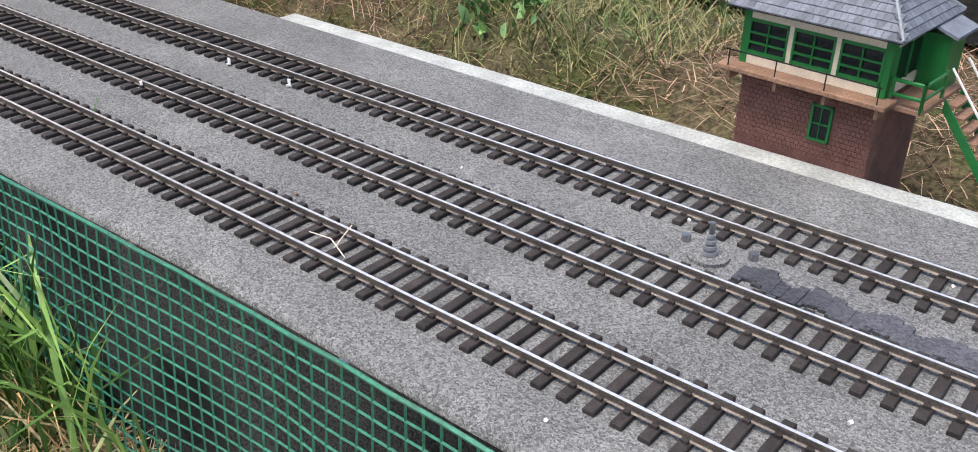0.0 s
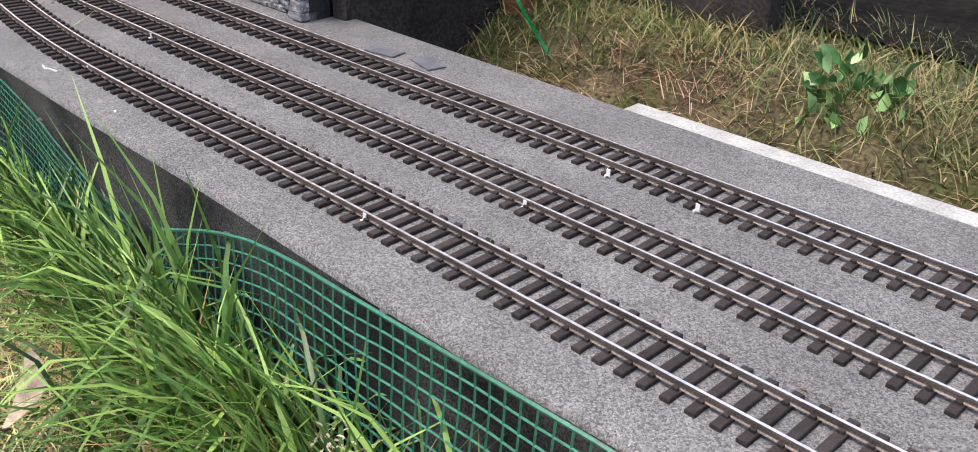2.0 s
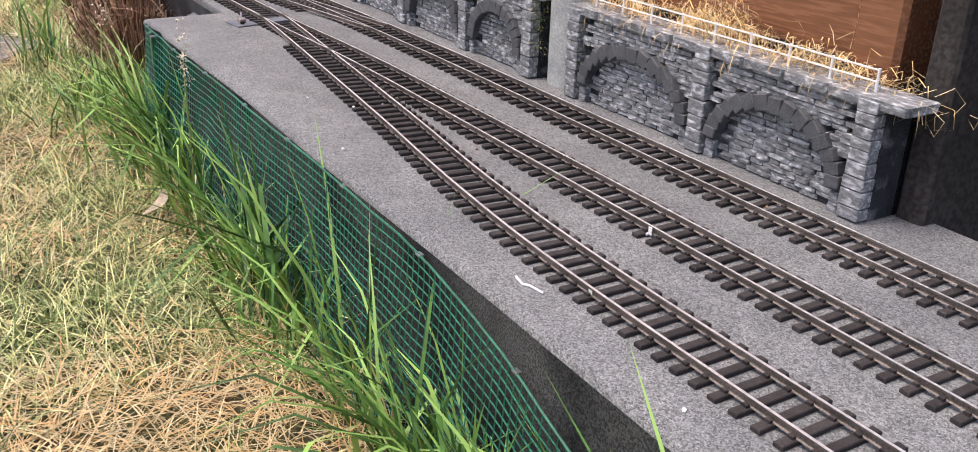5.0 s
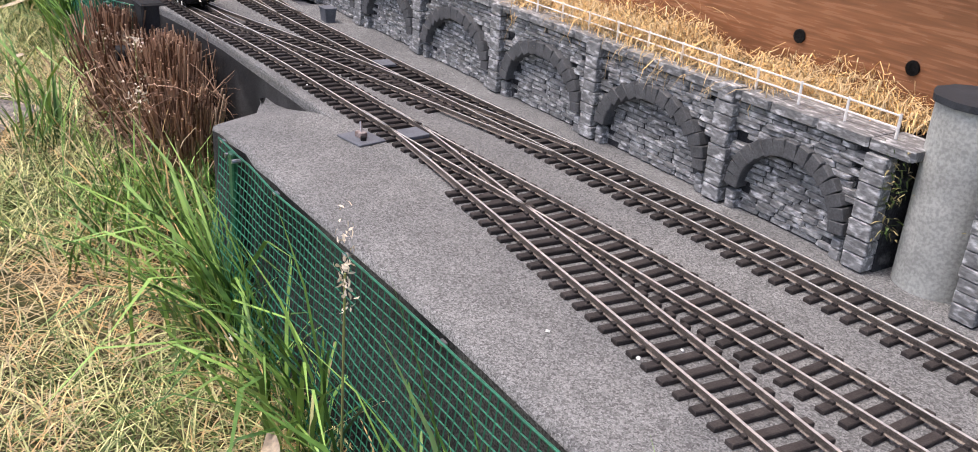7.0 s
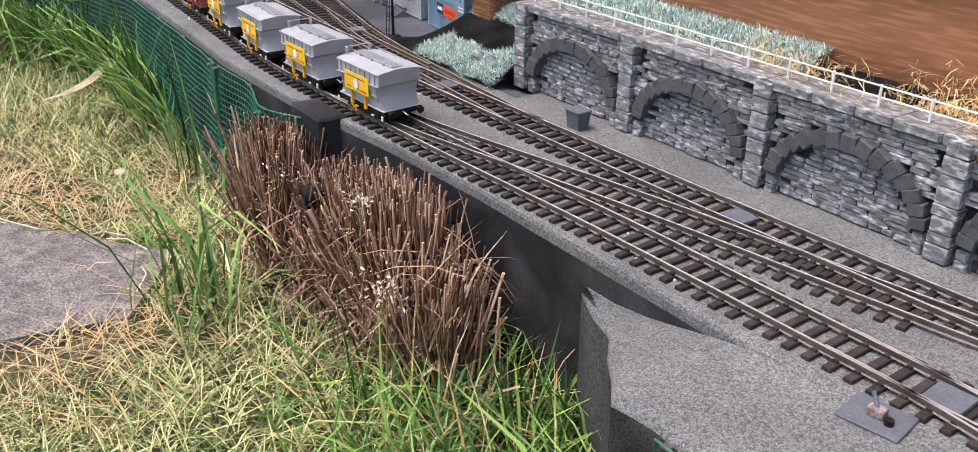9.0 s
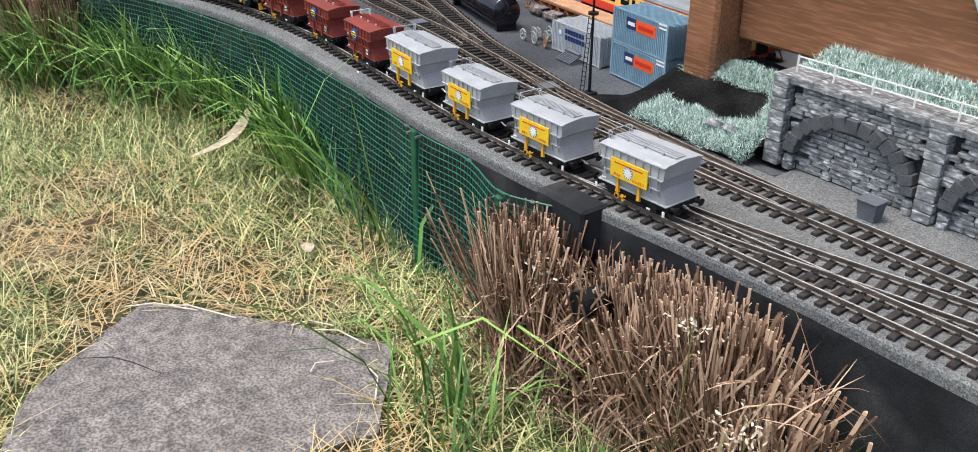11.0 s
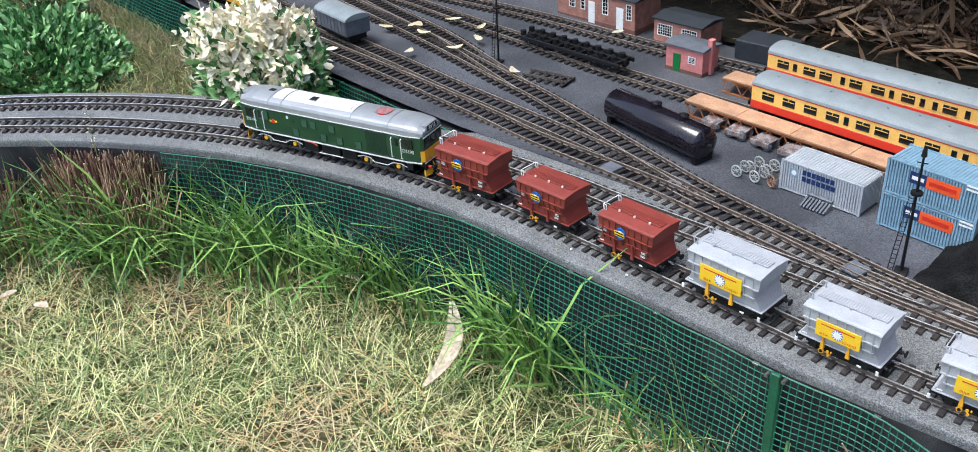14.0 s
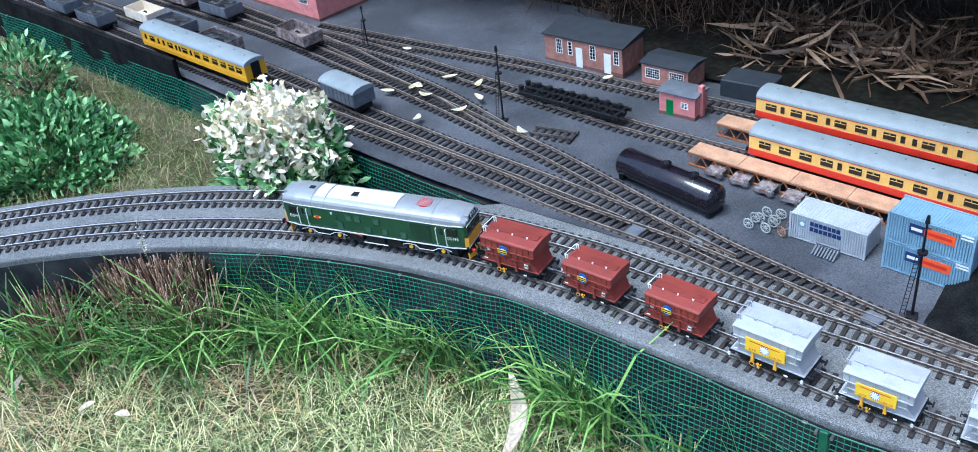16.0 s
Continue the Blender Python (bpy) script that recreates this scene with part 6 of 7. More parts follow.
def girder(m, length, label):
    G = empty("trestle_deck", label, "trestle", m, group="wooden trestles")
    hx, hy, h = length / 2, 0.020, 0.0255
    n = int(length / 0.09)
    for k in range(n):
        a = -hx + length * k / n
        part("deck_board", boxes((a + 0.0005, a + length / n - 0.0005, -hy, hy, h, h + 0.0028), bevel=0.0004), M["deckwood"], G, "pale wooden deck")
    for s in (-1, 1):
        y = s * (hy - 0.002)
        part("top_chord", boxes((-hx, hx, y - 0.0015, y + 0.0015, h - 0.003, h - 0.0001)), M["plywood"], G)
        part("bottom_chord", boxes((-hx, hx, y - 0.0015, y + 0.0015, 0.0, 0.003)), M["plywood"], G)
        k, x = 0, -hx
        while x < hx - 0.005:
            x2 = min(x + 0.0135, hx)
            za, zb = (0.0025, h - 0.0025) if k % 2 else (h - 0.0025, 0.0025)
            part("strut", loft(bmesh.new(), [[(x, y - 0.001, za - 0.0012), (x, y + 0.001, za - 0.0012), (x, y + 0.001, za + 0.0012), (x, y - 0.001, za + 0.0012)], [(x2, y - 0.001, zb - 0.0012), (x2, y + 0.001, zb - 0.0012), (x2, y + 0.001, zb + 0.0012), (x2, y - 0.001, zb + 0.0012)]]), M["plywood"], G)
            x, k = x2, k + 1
    return G


girder(pose(-2.897, 0.396, yz(-2.9, 0.40), 0, 0, -6), 0.50, "wooden lattice trestle deck beside a parked coach")
girder(pose(-2.897, 0.519, yz(-2.9, 0.53), 0, 0, -5), 0.50, "wooden lattice trestle deck between two coaches")
coach(pose(-2.830, 0.443, yz(-2.9, 0.45) + 0.009, 0, 0, -6), 0.43, M["cream"], M["coachred"], "cream and red model coach with a grey roof", 3, 0.0145)
coach(pose(-2.890, 0.583, yz(-2.9, 0.55) + 0.009, 0, 0, -5), 0.40, M["cream"], M["coachred"], "cream and red model coach parked behind another", 4, 0.0145)
coach(pose(-4.385, 0.294, 0.009, 0, 0, -6.5), 0.46, M["coachyellow"], M["coachyellow"], "all-yellow model coach with a grey roof in the yard", 5)
for k in range(4):
    m = pose(-3.085 + 0.050 * k, 0.392 - 0.008 * k, yz(-3.0, 0.38), 0, 0, -8 + 6 * (k % 2))
    Bg = empty("spare_bogie", "dusty grey spare bogie on the yard floor", "bogie", m, group="spare bogies")
    part("bogie_frame", boxes((-0.017, 0.017, -0.016, -0.013, 0.006, 0.014), (-0.017, 0.017, 0.013, 0.016, 0.006, 0.014), (-0.006, 0.006, -0.014, 0.014, 0.008, 0.015), (-0.016, 0.016, -0.013, 0.013, 0.012, 0.0145), bevel=0.0006), M["woodgrey"], Bg)
    for x in (-0.011, 0.011):
        wheelset(Bg, x, 0.0075, 0.024, M["vangrey"], z0=0.0)


# ---------------- huts ----------------
def hut(m, w, d, h, wall, roofmat, label, windows, doors, pitch=0.012, parapet=False):
    H = empty("model_hut", label, "model building", m, group="yard buildings")
    hx, hy = w / 2, d / 2
    part("wall_shell", boxes((-hx, hx, -hy, hy, -0.004, h)), wall, H)
    part("plinth", boxes((-hx - 0.001, hx + 0.001, -hy - 0.001, hy + 0.001, -0.004, 0.006)), M["brickdark"], H)
    bm = loft(bmesh.new(), [[(x, -hy - 0.004, h - 0.0005), (x, -hy - 0.004, h + 0.002), (x, 0 if not parapet else hy, h + pitch), (x, hy + 0.004, h + (0.002 if not parapet else pitch)), (x, hy + 0.004, h - 0.0005)] for x in (-hx - 0.004, hx + 0.004)])
    part("roof", bm, roofmat, H, "flat-looking dark felt roof")
    if wall is M["brick"]:
        courses = bmesh.new()
        for r in range(int(h / 0.0042)):
            x = -hx + (0.003 if r % 2 else 0.0)
            while x < hx - 0.002:
                zc = 0.0042 * r
                if not any(a - 0.001 < x + 0.003 < b + 0.001 and c - 0.003 < zc < e + 0.001 for a, b, c, e in list(windows) + [(q[0], q[1], 0, q[2]) for q in doors]):
                    box(courses, x, min(x + 0.0058, hx), -hy - 0.0005, -hy + 0.001, zc + 0.0003, zc + 0.0040)
                x += 0.0062
        part("brick_run", courses, M["brick"], H)["kind"] = "stuff"
    for x0, x1, z0, z1 in windows:
        g = part("window", boxes((x0, x1, -hy - 0.0006, -hy + 0.001, z0, z1)), M["pane"], H, "white-framed window")
        for a, b, c, e in ((x0 - 0.001, x0 + 0.0006, z0, z1), (x1 - 0.0006, x1 + 0.001, z0, z1), (x0 - 0.001, x1 + 0.001, z0 - 0.0015, z0), (x0 - 0.001, x1 + 0.001, z1, z1 + 0.001)):
            part("window_frame", boxes((a, b, -hy - 0.0012, -hy + 0.001, c, e)), M["white"], g)
        nx = max(1, int((x1 - x0) / 0.005))
        for k in range(1, nx):
            x = x0 + (x1 - x0) * k / nx
            part("glazing_bar", boxes((x - 0.0003, x + 0.0003, -hy - 0.001, -hy, z0, z1)), M["white"], g)
        for k in range(1, 4):
            z = z0 + (z1 - z0) * k / 4
            part("glazing_bar", boxes((x0, x1, -hy - 0.001, -hy, z - 0.0003, z + 0.0003)), M["white"], g)
    for x0, x1, z1, mm in doors:
        p = part("door", boxes((x0, x1, -hy - 0.0012, -hy + 0.001, 0.0, z1), bevel=0.0003), mm, H, "painted plank door")
        part("door_knob", boxes((x1 - 0.002, x1 - 0.001, -hy - 0.002, -hy - 0.0012, z1 * 0.5, z1 * 0.5 + 0.001)), M["black"], p)
    return H


hut(pose(-3.531, 0.710, yz(-3.53, 0.7), 0, 0, -3), 0.206, 0.085, 0.064, M["brick"], M["slateflat"], "long red brick hut with white windows and two doors", [(-0.070, -0.055, 0.026, 0.058), (-0.038, -0.028, 0.026, 0.056), (0.020, 0.034, 0.026, 0.058), (0.082, 0.094, 0.026, 0.056)], [(-0.018, -0.001, 0.046, M["white"]), (0.056, 0.074, 0.046, M["white"])], 0.014, True)
hut(pose(-3.326, 0.692, yz(-3.32, 0.7), 0, 0, -3), 0.110, 0.070, 0.050, M["brick"], M["slateflat"], "square brick hut with wide white windows and a flat roof", [(-0.045, -0.012, 0.020, 0.041), (0.012, 0.045, 0.020, 0.041)], [], 0.008)
h3 = hut(pose(-3.248, 0.584, yz(-3.25, 0.59), 0, 0, -3), 0.080, 0.050, 0.048, M["pink"], M["vangrey"], "small pink rendered hut with a green door", [(0.010, 0.024, 0.022, 0.033)], [(-0.024, -0.008, 0.034, M["sbgreen"])], 0.006)
part("chimney", boxes((0.036, 0.046, -0.006, 0.006, 0.0, 0.066), bevel=0.0008), M["pink"], h3)
big = hut(pose(-4.52, 0.74, 0, 0, 0, -8), 0.42, 0.16, 0.15, M["pink"], M["slateflat"], "large pinkish red building at the yard's end", [(-0.14, -0.10, 0.04, 0.10), (-0.05, -0.01, 0.04, 0.10), (0.05, 0.09, 0.04, 0.10), (0.13, 0.17, 0.04, 0.10)], [], 0.03)
part("platform_block", boxes((-3.212, -3.105, 0.675, 0.740, -0.014, 0.024), bevel=0.002), M["slateflat"])
tagged(bpy.data.objects["platform_block"], "dark grey plain block building beside the huts", "block")


# ---------------- masts ----------------
def mast(x, y, h, lean=0.0, label="black lattice lamp mast with a ladder"):
    Ms = empty("lamp_mast", label, "lamp mast", pose(x, y, yz(x, y), lean, 0, 10), group="lamp masts")
    part("base_plate", boxes((-0.008, 0.008, -0.008, 0.008, 0, 0.004), bevel=0.0006), M["black"], Ms)
    part("pole", cyl(bmesh.new(), (0, 0, 0), (0, 0, h), 0.0022, 8, 0.0013), M["black"], Ms)
    for s in (-1, 1):
        part("ladder_stile", cyl(bmesh.new(), (s * 0.003 - 0.013, 0, 0), (s * 0.003 - 0.004, 0, h * 0.62), 0.0006, 5), M["black"], Ms)
    for k in range(16):
        t = (k + 0.5) / 16
        xx = -0.013 + 0.009 * t
        part("rung", cyl(bmesh.new(), (xx - 0.003, 0, h * 0.62 * t), (xx + 0.003, 0, h * 0.62 * t), 0.0005, 5), M["black"], Ms)
    part("lamp_ring", cyl(bmesh.new(), (0, 0, h * 0.64), (0, 0, h * 0.66), 0.007, 14), M["black"], Ms)
    part("lamp_head", cyl(bmesh.new(), (0, 0, h * 0.93), (0, 0, h), 0.0035, 10, 0.002), M["black"], Ms)
    part("arm", cyl(bmesh.new(), (-0.006, 0, h * 0.88), (0.006, 0, h * 0.88), 0.0008, 5), M["black"], Ms)
    return Ms


mast(-2.679, 0.149, 0.171)
mast(-3.554, 0.388, 0.165, -1)
mast(-4.091, 0.565, 0.10)


# ---------------- stock in the yard ----------------
def open_wagon(m, paint, load, label):
    Wg = empty("open_wagon", label, "wagon", m, group="open wagons")
    hx, hy, z0, z1 = 0.062, 0.028, 0.026, 0.052
    for y in (-hy, hy):
        part("side", boxes((-hx, hx, y - 0.0012, y + 0.0012, z0, z1)), paint, Wg)
        for k in range(6):
            x = -hx + 0.006 + k * (2 * hx - 0.012) / 5
            part("stanchion", boxes((x - 0.001, x + 0.001, y - 0.002, y + 0.002, z0, z1)), paint, Wg)
    for x in (-hx, hx):
        part("end", boxes((x - 0.0012, x + 0.0012, -hy, hy, z0, z1)), paint, Wg)
    part("floor", boxes((-hx, hx, -hy, hy, z0 - 0.002, z0)), paint, Wg)
    if load:
        bm = bmesh.new()
        g = [[bm.verts.new((-hx + 0.002 + (2 * hx - 0.004) * i / 14, -hy + 0.002 + (2 * hy - 0.004) * j / 7, z1 - 0.005 + 0.005 * noise.noise((i * 0.9, j * 0.9, m.translation.x)))) for j in range(8)] for i in range(15)]
        for i in range(14):
            for j in range(7):
                bm.faces.new((g[i][j], g[i + 1][j], g[i + 1][j + 1], g[i][j + 1]))
        part("coal_load", bm, M["coal"], Wg, "heap of black coal")
    part("underframe", boxes((-0.058, 0.058, -0.020, 0.020, 0.016, z0 - 0.002)), M["black"], Wg)
    for x in (-0.034, 0.034):
        wheelset(Wg, x, 0.0108, z0=0.009)
    for e in (-1, 1):
        for s in (-1, 1):
            buffer(Wg, e * hx, s * 0.018, 0.022, e, M["black"], 0.008)
    return Wg


def stand(path, x):
    i = min(range(len(path)), key=lambda k: abs(path[k].x - x))
    m = on_track(path, i * 0.0165)
    return Matrix.Translation((0, 0, yz(m.translation.x, m.translation.y))) @ m


for key, x, paint, load in (("yard_lead", -4.24, "woodgrey", False), ("yard_second", -4.41, "woodgrey", True), ("yard_second", -4.63, "vangrey", True), ("yard_second", -4.79, "creampaint", False), ("yard_front", -4.92, "vangrey", True), ("yard_front", -5.12, "vangrey", True), ("yard_lead", -4.60, "vangrey", True), ("yard_lead", -4.80, "woodgrey", True)):
    open_wagon(stand(PATHS[key], x), M[paint], load, "weathered grey open wagon loaded with coal" if load else "weathered empty open wagon with rusty sides")
V = empty("covered_van", "dark grey covered van with a curved blue-grey roof", "van", stand(PATHS["yard_second"], -3.90))
part("body", boxes((-0.060, 0.060, -0.028, 0.028, 0.026, 0.058), bevel=0.0006), M["vangrey"], V)
for s in (-1, 1):
    for k in range(9):
        x = -0.056 + k * 0.014
        part("plank_rib", boxes((x - 0.0008, x + 0.0008, s * 0.028 - 0.001, s * 0.028 + 0.001, 0.026, 0.058)), M["vangrey"], V)
rings = [[(x, 0.030 * math.cos(a), 0.0575 + 0.012 * math.sin(a)) for a in [math.pi * k / 10 for k in range(11)]] for x in (-0.063, 0.063)]
part("roof", loft(bmesh.new(), rings), M["coachroof"], V, "blue-grey curved roof")
part("underframe", boxes((-0.056, 0.056, -0.020, 0.020, 0.014, 0.026)), M["black"], V)
for x in (-0.034, 0.034):
    wheelset(V, x, 0.0108)
Fl = empty("flat_wagon", "black skeletal bogie wagon with exposed gear", "wagon", stand(PATHS["yard_flat"], -3.445))
part("frame", boxes((-0.125, 0.125, -0.024, -0.020, 0.020, 0.028), (-0.125, 0.125, 0.020, 0.024, 0.020, 0.028), (-0.125, 0.125, -0.003, 0.003, 0.020, 0.030), bevel=0.0006), M["black"], Fl)
for k in range(9):
    x = -0.115 + k * 0.029
    part("cross_member", boxes((x - 0.003, x + 0.003, -0.023, 0.023, 0.021, 0.0285)), M["black"], Fl)
    for s in (-1, 1):
        part("lump", cyl(bmesh.new(), (x + 0.01, s * 0.012, 0.026), (x + 0.01, s * 0.012, 0.036), 0.006, 10), M["black"], Fl)
for e in (-1, 1):
    for k in (-0.022, 0.0, 0.022):
        wheelset(Fl, e * 0.085 + k, 0.0105)


# ---------------- shrubs ----------------
def leaf_cloud(name, pts, dirs, length, width, material, parent, label, seed):
    """Many folded pointed leaves in one mesh."""
    r = np.random.default_rng(seed)
    n = len(pts)
    d = dirs / np.linalg.norm(dirs, axis=1, keepdims=True)
    side = np.cross(d, r.normal(size=(n, 3)))
    side /= np.linalg.norm(side, axis=1, keepdims=True)
    up = np.cross(side, d)
    ln = r.uniform(length[0], length[1], n)[:, None]
    wd = r.uniform(width[0], width[1], n)[:, None]
    arch = ln * r.uniform(0.0, 0.22, (n, 1))
    rows = [pts]
    for q, wq, dz in ((0.28, 0.86, 0.10), (0.66, 0.90, 0.06)):
        c = pts + d * ln * q + up * arch * dz
        rows += [c - side * wd * wq / 2 + up * wd * 0.16, c, c + side * wd * wq / 2 + up * wd * 0.16]
    rows.append(pts + d * ln - up * arch)
    v = np.stack(rows, 1).reshape(-1, 3)
    o = (np.arange(n) * 8)[:, None]
    tris = np.concatenate([o + np.array(t) for t in ((0, 2, 1), (0, 3, 2), (1, 2, 5), (1, 5, 4), (2, 3, 6), (2, 6, 5), (4, 5, 7), (5, 6, 7))], 1).reshape(-1, 3)
    me = bpy.data.meshes.new(name)
    me.vertices.add(len(v))
    me.vertices.foreach_set("co", v.astype(np.float32).ravel())
    me.loops.add(tris.size)
    me.loops.foreach_set("vertex_index", tris.astype(np.int32).ravel())
    me.polygons.add(len(tris))
    me.polygons.foreach_set("loop_start", np.arange(0, tris.size, 3, dtype=np.int32))
    me.update(calc_edges=True)
    me.materials.append(material)
    ob = new(name, me)
    if parent:
        ob.parent = parent
        ob["label"] = label
    return ob


def shrub(cx, cy, z0, rx, ry, rz, n, label, seed, cream=0.0, lsize=(0.016, 0.028)):
    Sh = empty("shrub", label, "shrub", group="shrubs")
    r = np.random.default_rng(seed)
    u = r.normal(size=(n, 3))
    u[:, 2] = np.abs(u[:, 2]) * 1.0 - 0.25
    u /= np.linalg.norm(u, axis=1, keepdims=True)
    lump = np.array([1.0 + 0.5 * noise.noise(Vector(q) * 2.6 + Vector((seed, 0, 0))) for q in u])
    rad = lump * r.uniform(0.55, 1.0, n) ** 0.6
    pts = np.stack([cx + u[:, 0] * rx * rad, cy + u[:, 1] * ry * rad, z0 + rz * 0.35 + u[:, 2] * rz * rad], 1)
    pts[:, 2] = np.maximum(pts[:, 2], z0 + 0.01)
    dirs = u + r.normal(0, 0.55, (n, 3)) + np.array((0, 0, 0.35))
    light = (u[:, 2] > cream + 0.25 * r.normal(size=n)) if cream else np.zeros(n, bool)
    leaf_cloud("green_leaves", pts[~light], dirs[~light], lsize, (lsize[0] * 0.45, lsize[1] * 0.45), M["leafgreen"], Sh, "glossy green leaves", seed + 1)
    if light.any():
        more = np.concatenate([pts[light] + r.normal(0, 0.010, pts[light].shape) for _ in range(2)])
        leaf_cloud("cream_leaves", more, r.normal(size=more.shape) + np.array((0, -0.2, 0.4)), (0.015, 0.027), (0.007, 0.012), M["leafcream"], Sh, "bleached cream leaves at the top", seed + 2)
    part("trunk", cyl(bmesh.new(), (cx, cy, z0 - 0.05), (cx, cy, z0 + rz * 0.5), 0.008, 8, 0.005), M["twig"], Sh)
    for k in range(9):
        t = 2 * math.pi * k / 9
        part("limb", cyl(bmesh.new(), (cx, cy, z0 + rz * 0.2), (cx + 0.7 * rx * math.cos(t), cy + 0.7 * ry * math.sin(t), z0 + rz * 0.8), 0.004, 6, 0.0012), M["twig"], Sh)
    return Sh


shrub(-3.87, 0.065, -0.11, 0.135, 0.110, 0.190, 4200, "small shrub of green leaves with bleached cream crown", 31, 0.47, (0.018, 0.034))
shrub(-4.58, -0.08, -0.13, 0.24, 0.19, 0.09, 5600, "low spreading shrub of bright green leaves", 41, 0.0, (0.014, 0.030))
shrub(-4.95, 0.12, -0.13, 0.18, 0.10, 0.14, 700, "low green shrub beside the yard board", 47)
shrub(-2.35, 1.02, 0.02, 0.10, 0.06, 0.14, 160, "broad-leaved green weed against the dark wall", 51, lsize=(0.025, 0.05))
shrub(-0.25, 0.50, -0.12, 0.07, 0.05, 0.10, 140, "green ground weed beside the dark boards", 53, lsize=(0.02, 0.035))


# ---------------- reed bundles ----------------
def reeds(name, spots, label, seed):
    r = np.random.default_rng(seed)
    verts, faces = [], []
    for x, y, zt, n, spread in spots:
        for _ in range(int(n * 1.9)):
            bx, by = r.normal(x, spread), r.normal(y, spread * 0.6)
            tx, ty = bx + r.normal(-0.008, 0.024), by + r.normal(0.006, 0.014)
            z0, z1 = -0.215, zt - abs(r.normal(0, 0.032)) + 0.010
            if r.random() < 0.28:
                tx, ty, z1 = bx + r.normal(0, 0.06), by - abs(r.normal(0, 0.03)), z1 - abs(r.normal(0.02, 0.03))
            w = r.uniform(0.0006, 0.0021)
            o = len(verts)
            for t in (0.0, 0.5, 1.0):
                px, py, pz = bx + (tx - bx) * t + (0.012 * r.normal() if t == 0.5 else 0), by + (ty - by) * t, z0 + (z1 - z0) * t
                verts.extend(((px - w, py, pz), (px + w, py - w * 0.4, pz), (px, py + w, pz)))
            for i in range(2):
                a, b = o + 3 * i, o + 3 * i + 3
                for k in range(3):
                    faces.append((a + k, a + (k + 1) % 3, b + (k + 1) % 3, b + k))
            faces.append((o + 6, o + 7, o + 8))
    me = bpy.data.meshes.new(name)
    me.from_pydata(verts, [], faces)
    me.materials.append(M["reed"])
    return tagged(new(name, me), label, "reeds", kind="stuff")


reeds("reed_screen", [(-2.435, -0.150, -0.015, 300, 0.016), (-2.385, -0.135, -0.09, 240, 0.020), (-2.30, -0.120, -0.03, 340, 0.022), (-2.245, -0.120, -0.02, 340, 0.018), (-2.19, -0.122, -0.008, 340, 0.016), (-2.13, -0.130, -0.055, 300, 0.020)], "brown dried reed bundles leaning against the deck side", 61)
reeds("reed_screen", [(-3.79, -0.268, -0.015, 200, 0.018), (-3.84, -0.296, -0.02, 200, 0.018), (-3.89, -0.330, -0.02, 170, 0.018), (-4.00, -0.42, -0.06, 130, 0.035)], "brown dried reed bundles beside the curved deck", 62)
blades("reed_litter", np.array([(x, front_edge(x) - abs(y) - 0.02, -0.19 + min(abs(z), 0.13)) for x, y, z in zip(rng.uniform(-2.46, -2.10, 1700), rng.normal(0, 0.04, 1700), rng.normal(0, 0.08, 1700))]), (0.03, 0.10), (0.0009, 0.0022), (30, 130), (10, 90), M["reed"], "loose brown stalks fallen round the reed bundles", "dried stalks", seed=63)
bm = cyl(bmesh.new(), (-2.335, -0.165, -0.055), (-2.325, -0.06, -0.055), 0.014, 24)
tagged(part("drain_pipe", bm, M["black"]), "black pipe end half hidden in the reeds", "pipe")


def flower(x, y, z, h, n, label, seed, spread=0.02, tall=0.7):
    F = empty("white_flower", label, "flower", group="white flower heads")
    r = np.random.default_rng(seed)
    part("stem", cyl(bmesh.new(), (x, y, z), (x + 0.01, y, z + h), 0.0009, 5), M["bankgrass"], F)
    c = np.array((x + 0.01, y, z + h)) + r.normal(0, spread, (n, 3)) * np.array((1 if tall < 1 else 0.3, 0.6 if tall < 1 else 0.3, tall))
    leaf_cloud("petals", c, r.normal(size=(n, 3)), (0.003, 0.007), (0.0012, 0.0026), M["creampaint"], F, "small white florets", seed)["kind"] = "stuff"
    return F


flower(-2.20, -0.17, -0.2, 0.20, 60, "white flower head among brown reeds", 71, 0.012)
flower(-2.12, -0.19, -0.2, 0.15, 90, "broad white flower head in front of the reeds", 72, 0.016)
flower(-2.40, -0.17, -0.2, 0.16, 45, "small white flower head by the netting", 73, 0.012)
flower(-1.40, -0.235, -0.2, 0.24, 70, "pale grass seed spike on a tall stem", 74, 0.009, 2.2)
flower(-0.22, -0.24, -0.2, 0.13, 40, "tiny white florets in the long grass", 75, 0.012)
flower(-3.84, -0.30, -0.2, 0.24, 50, "wispy pale flower spike over the reeds", 76, 0.010, 2.4)


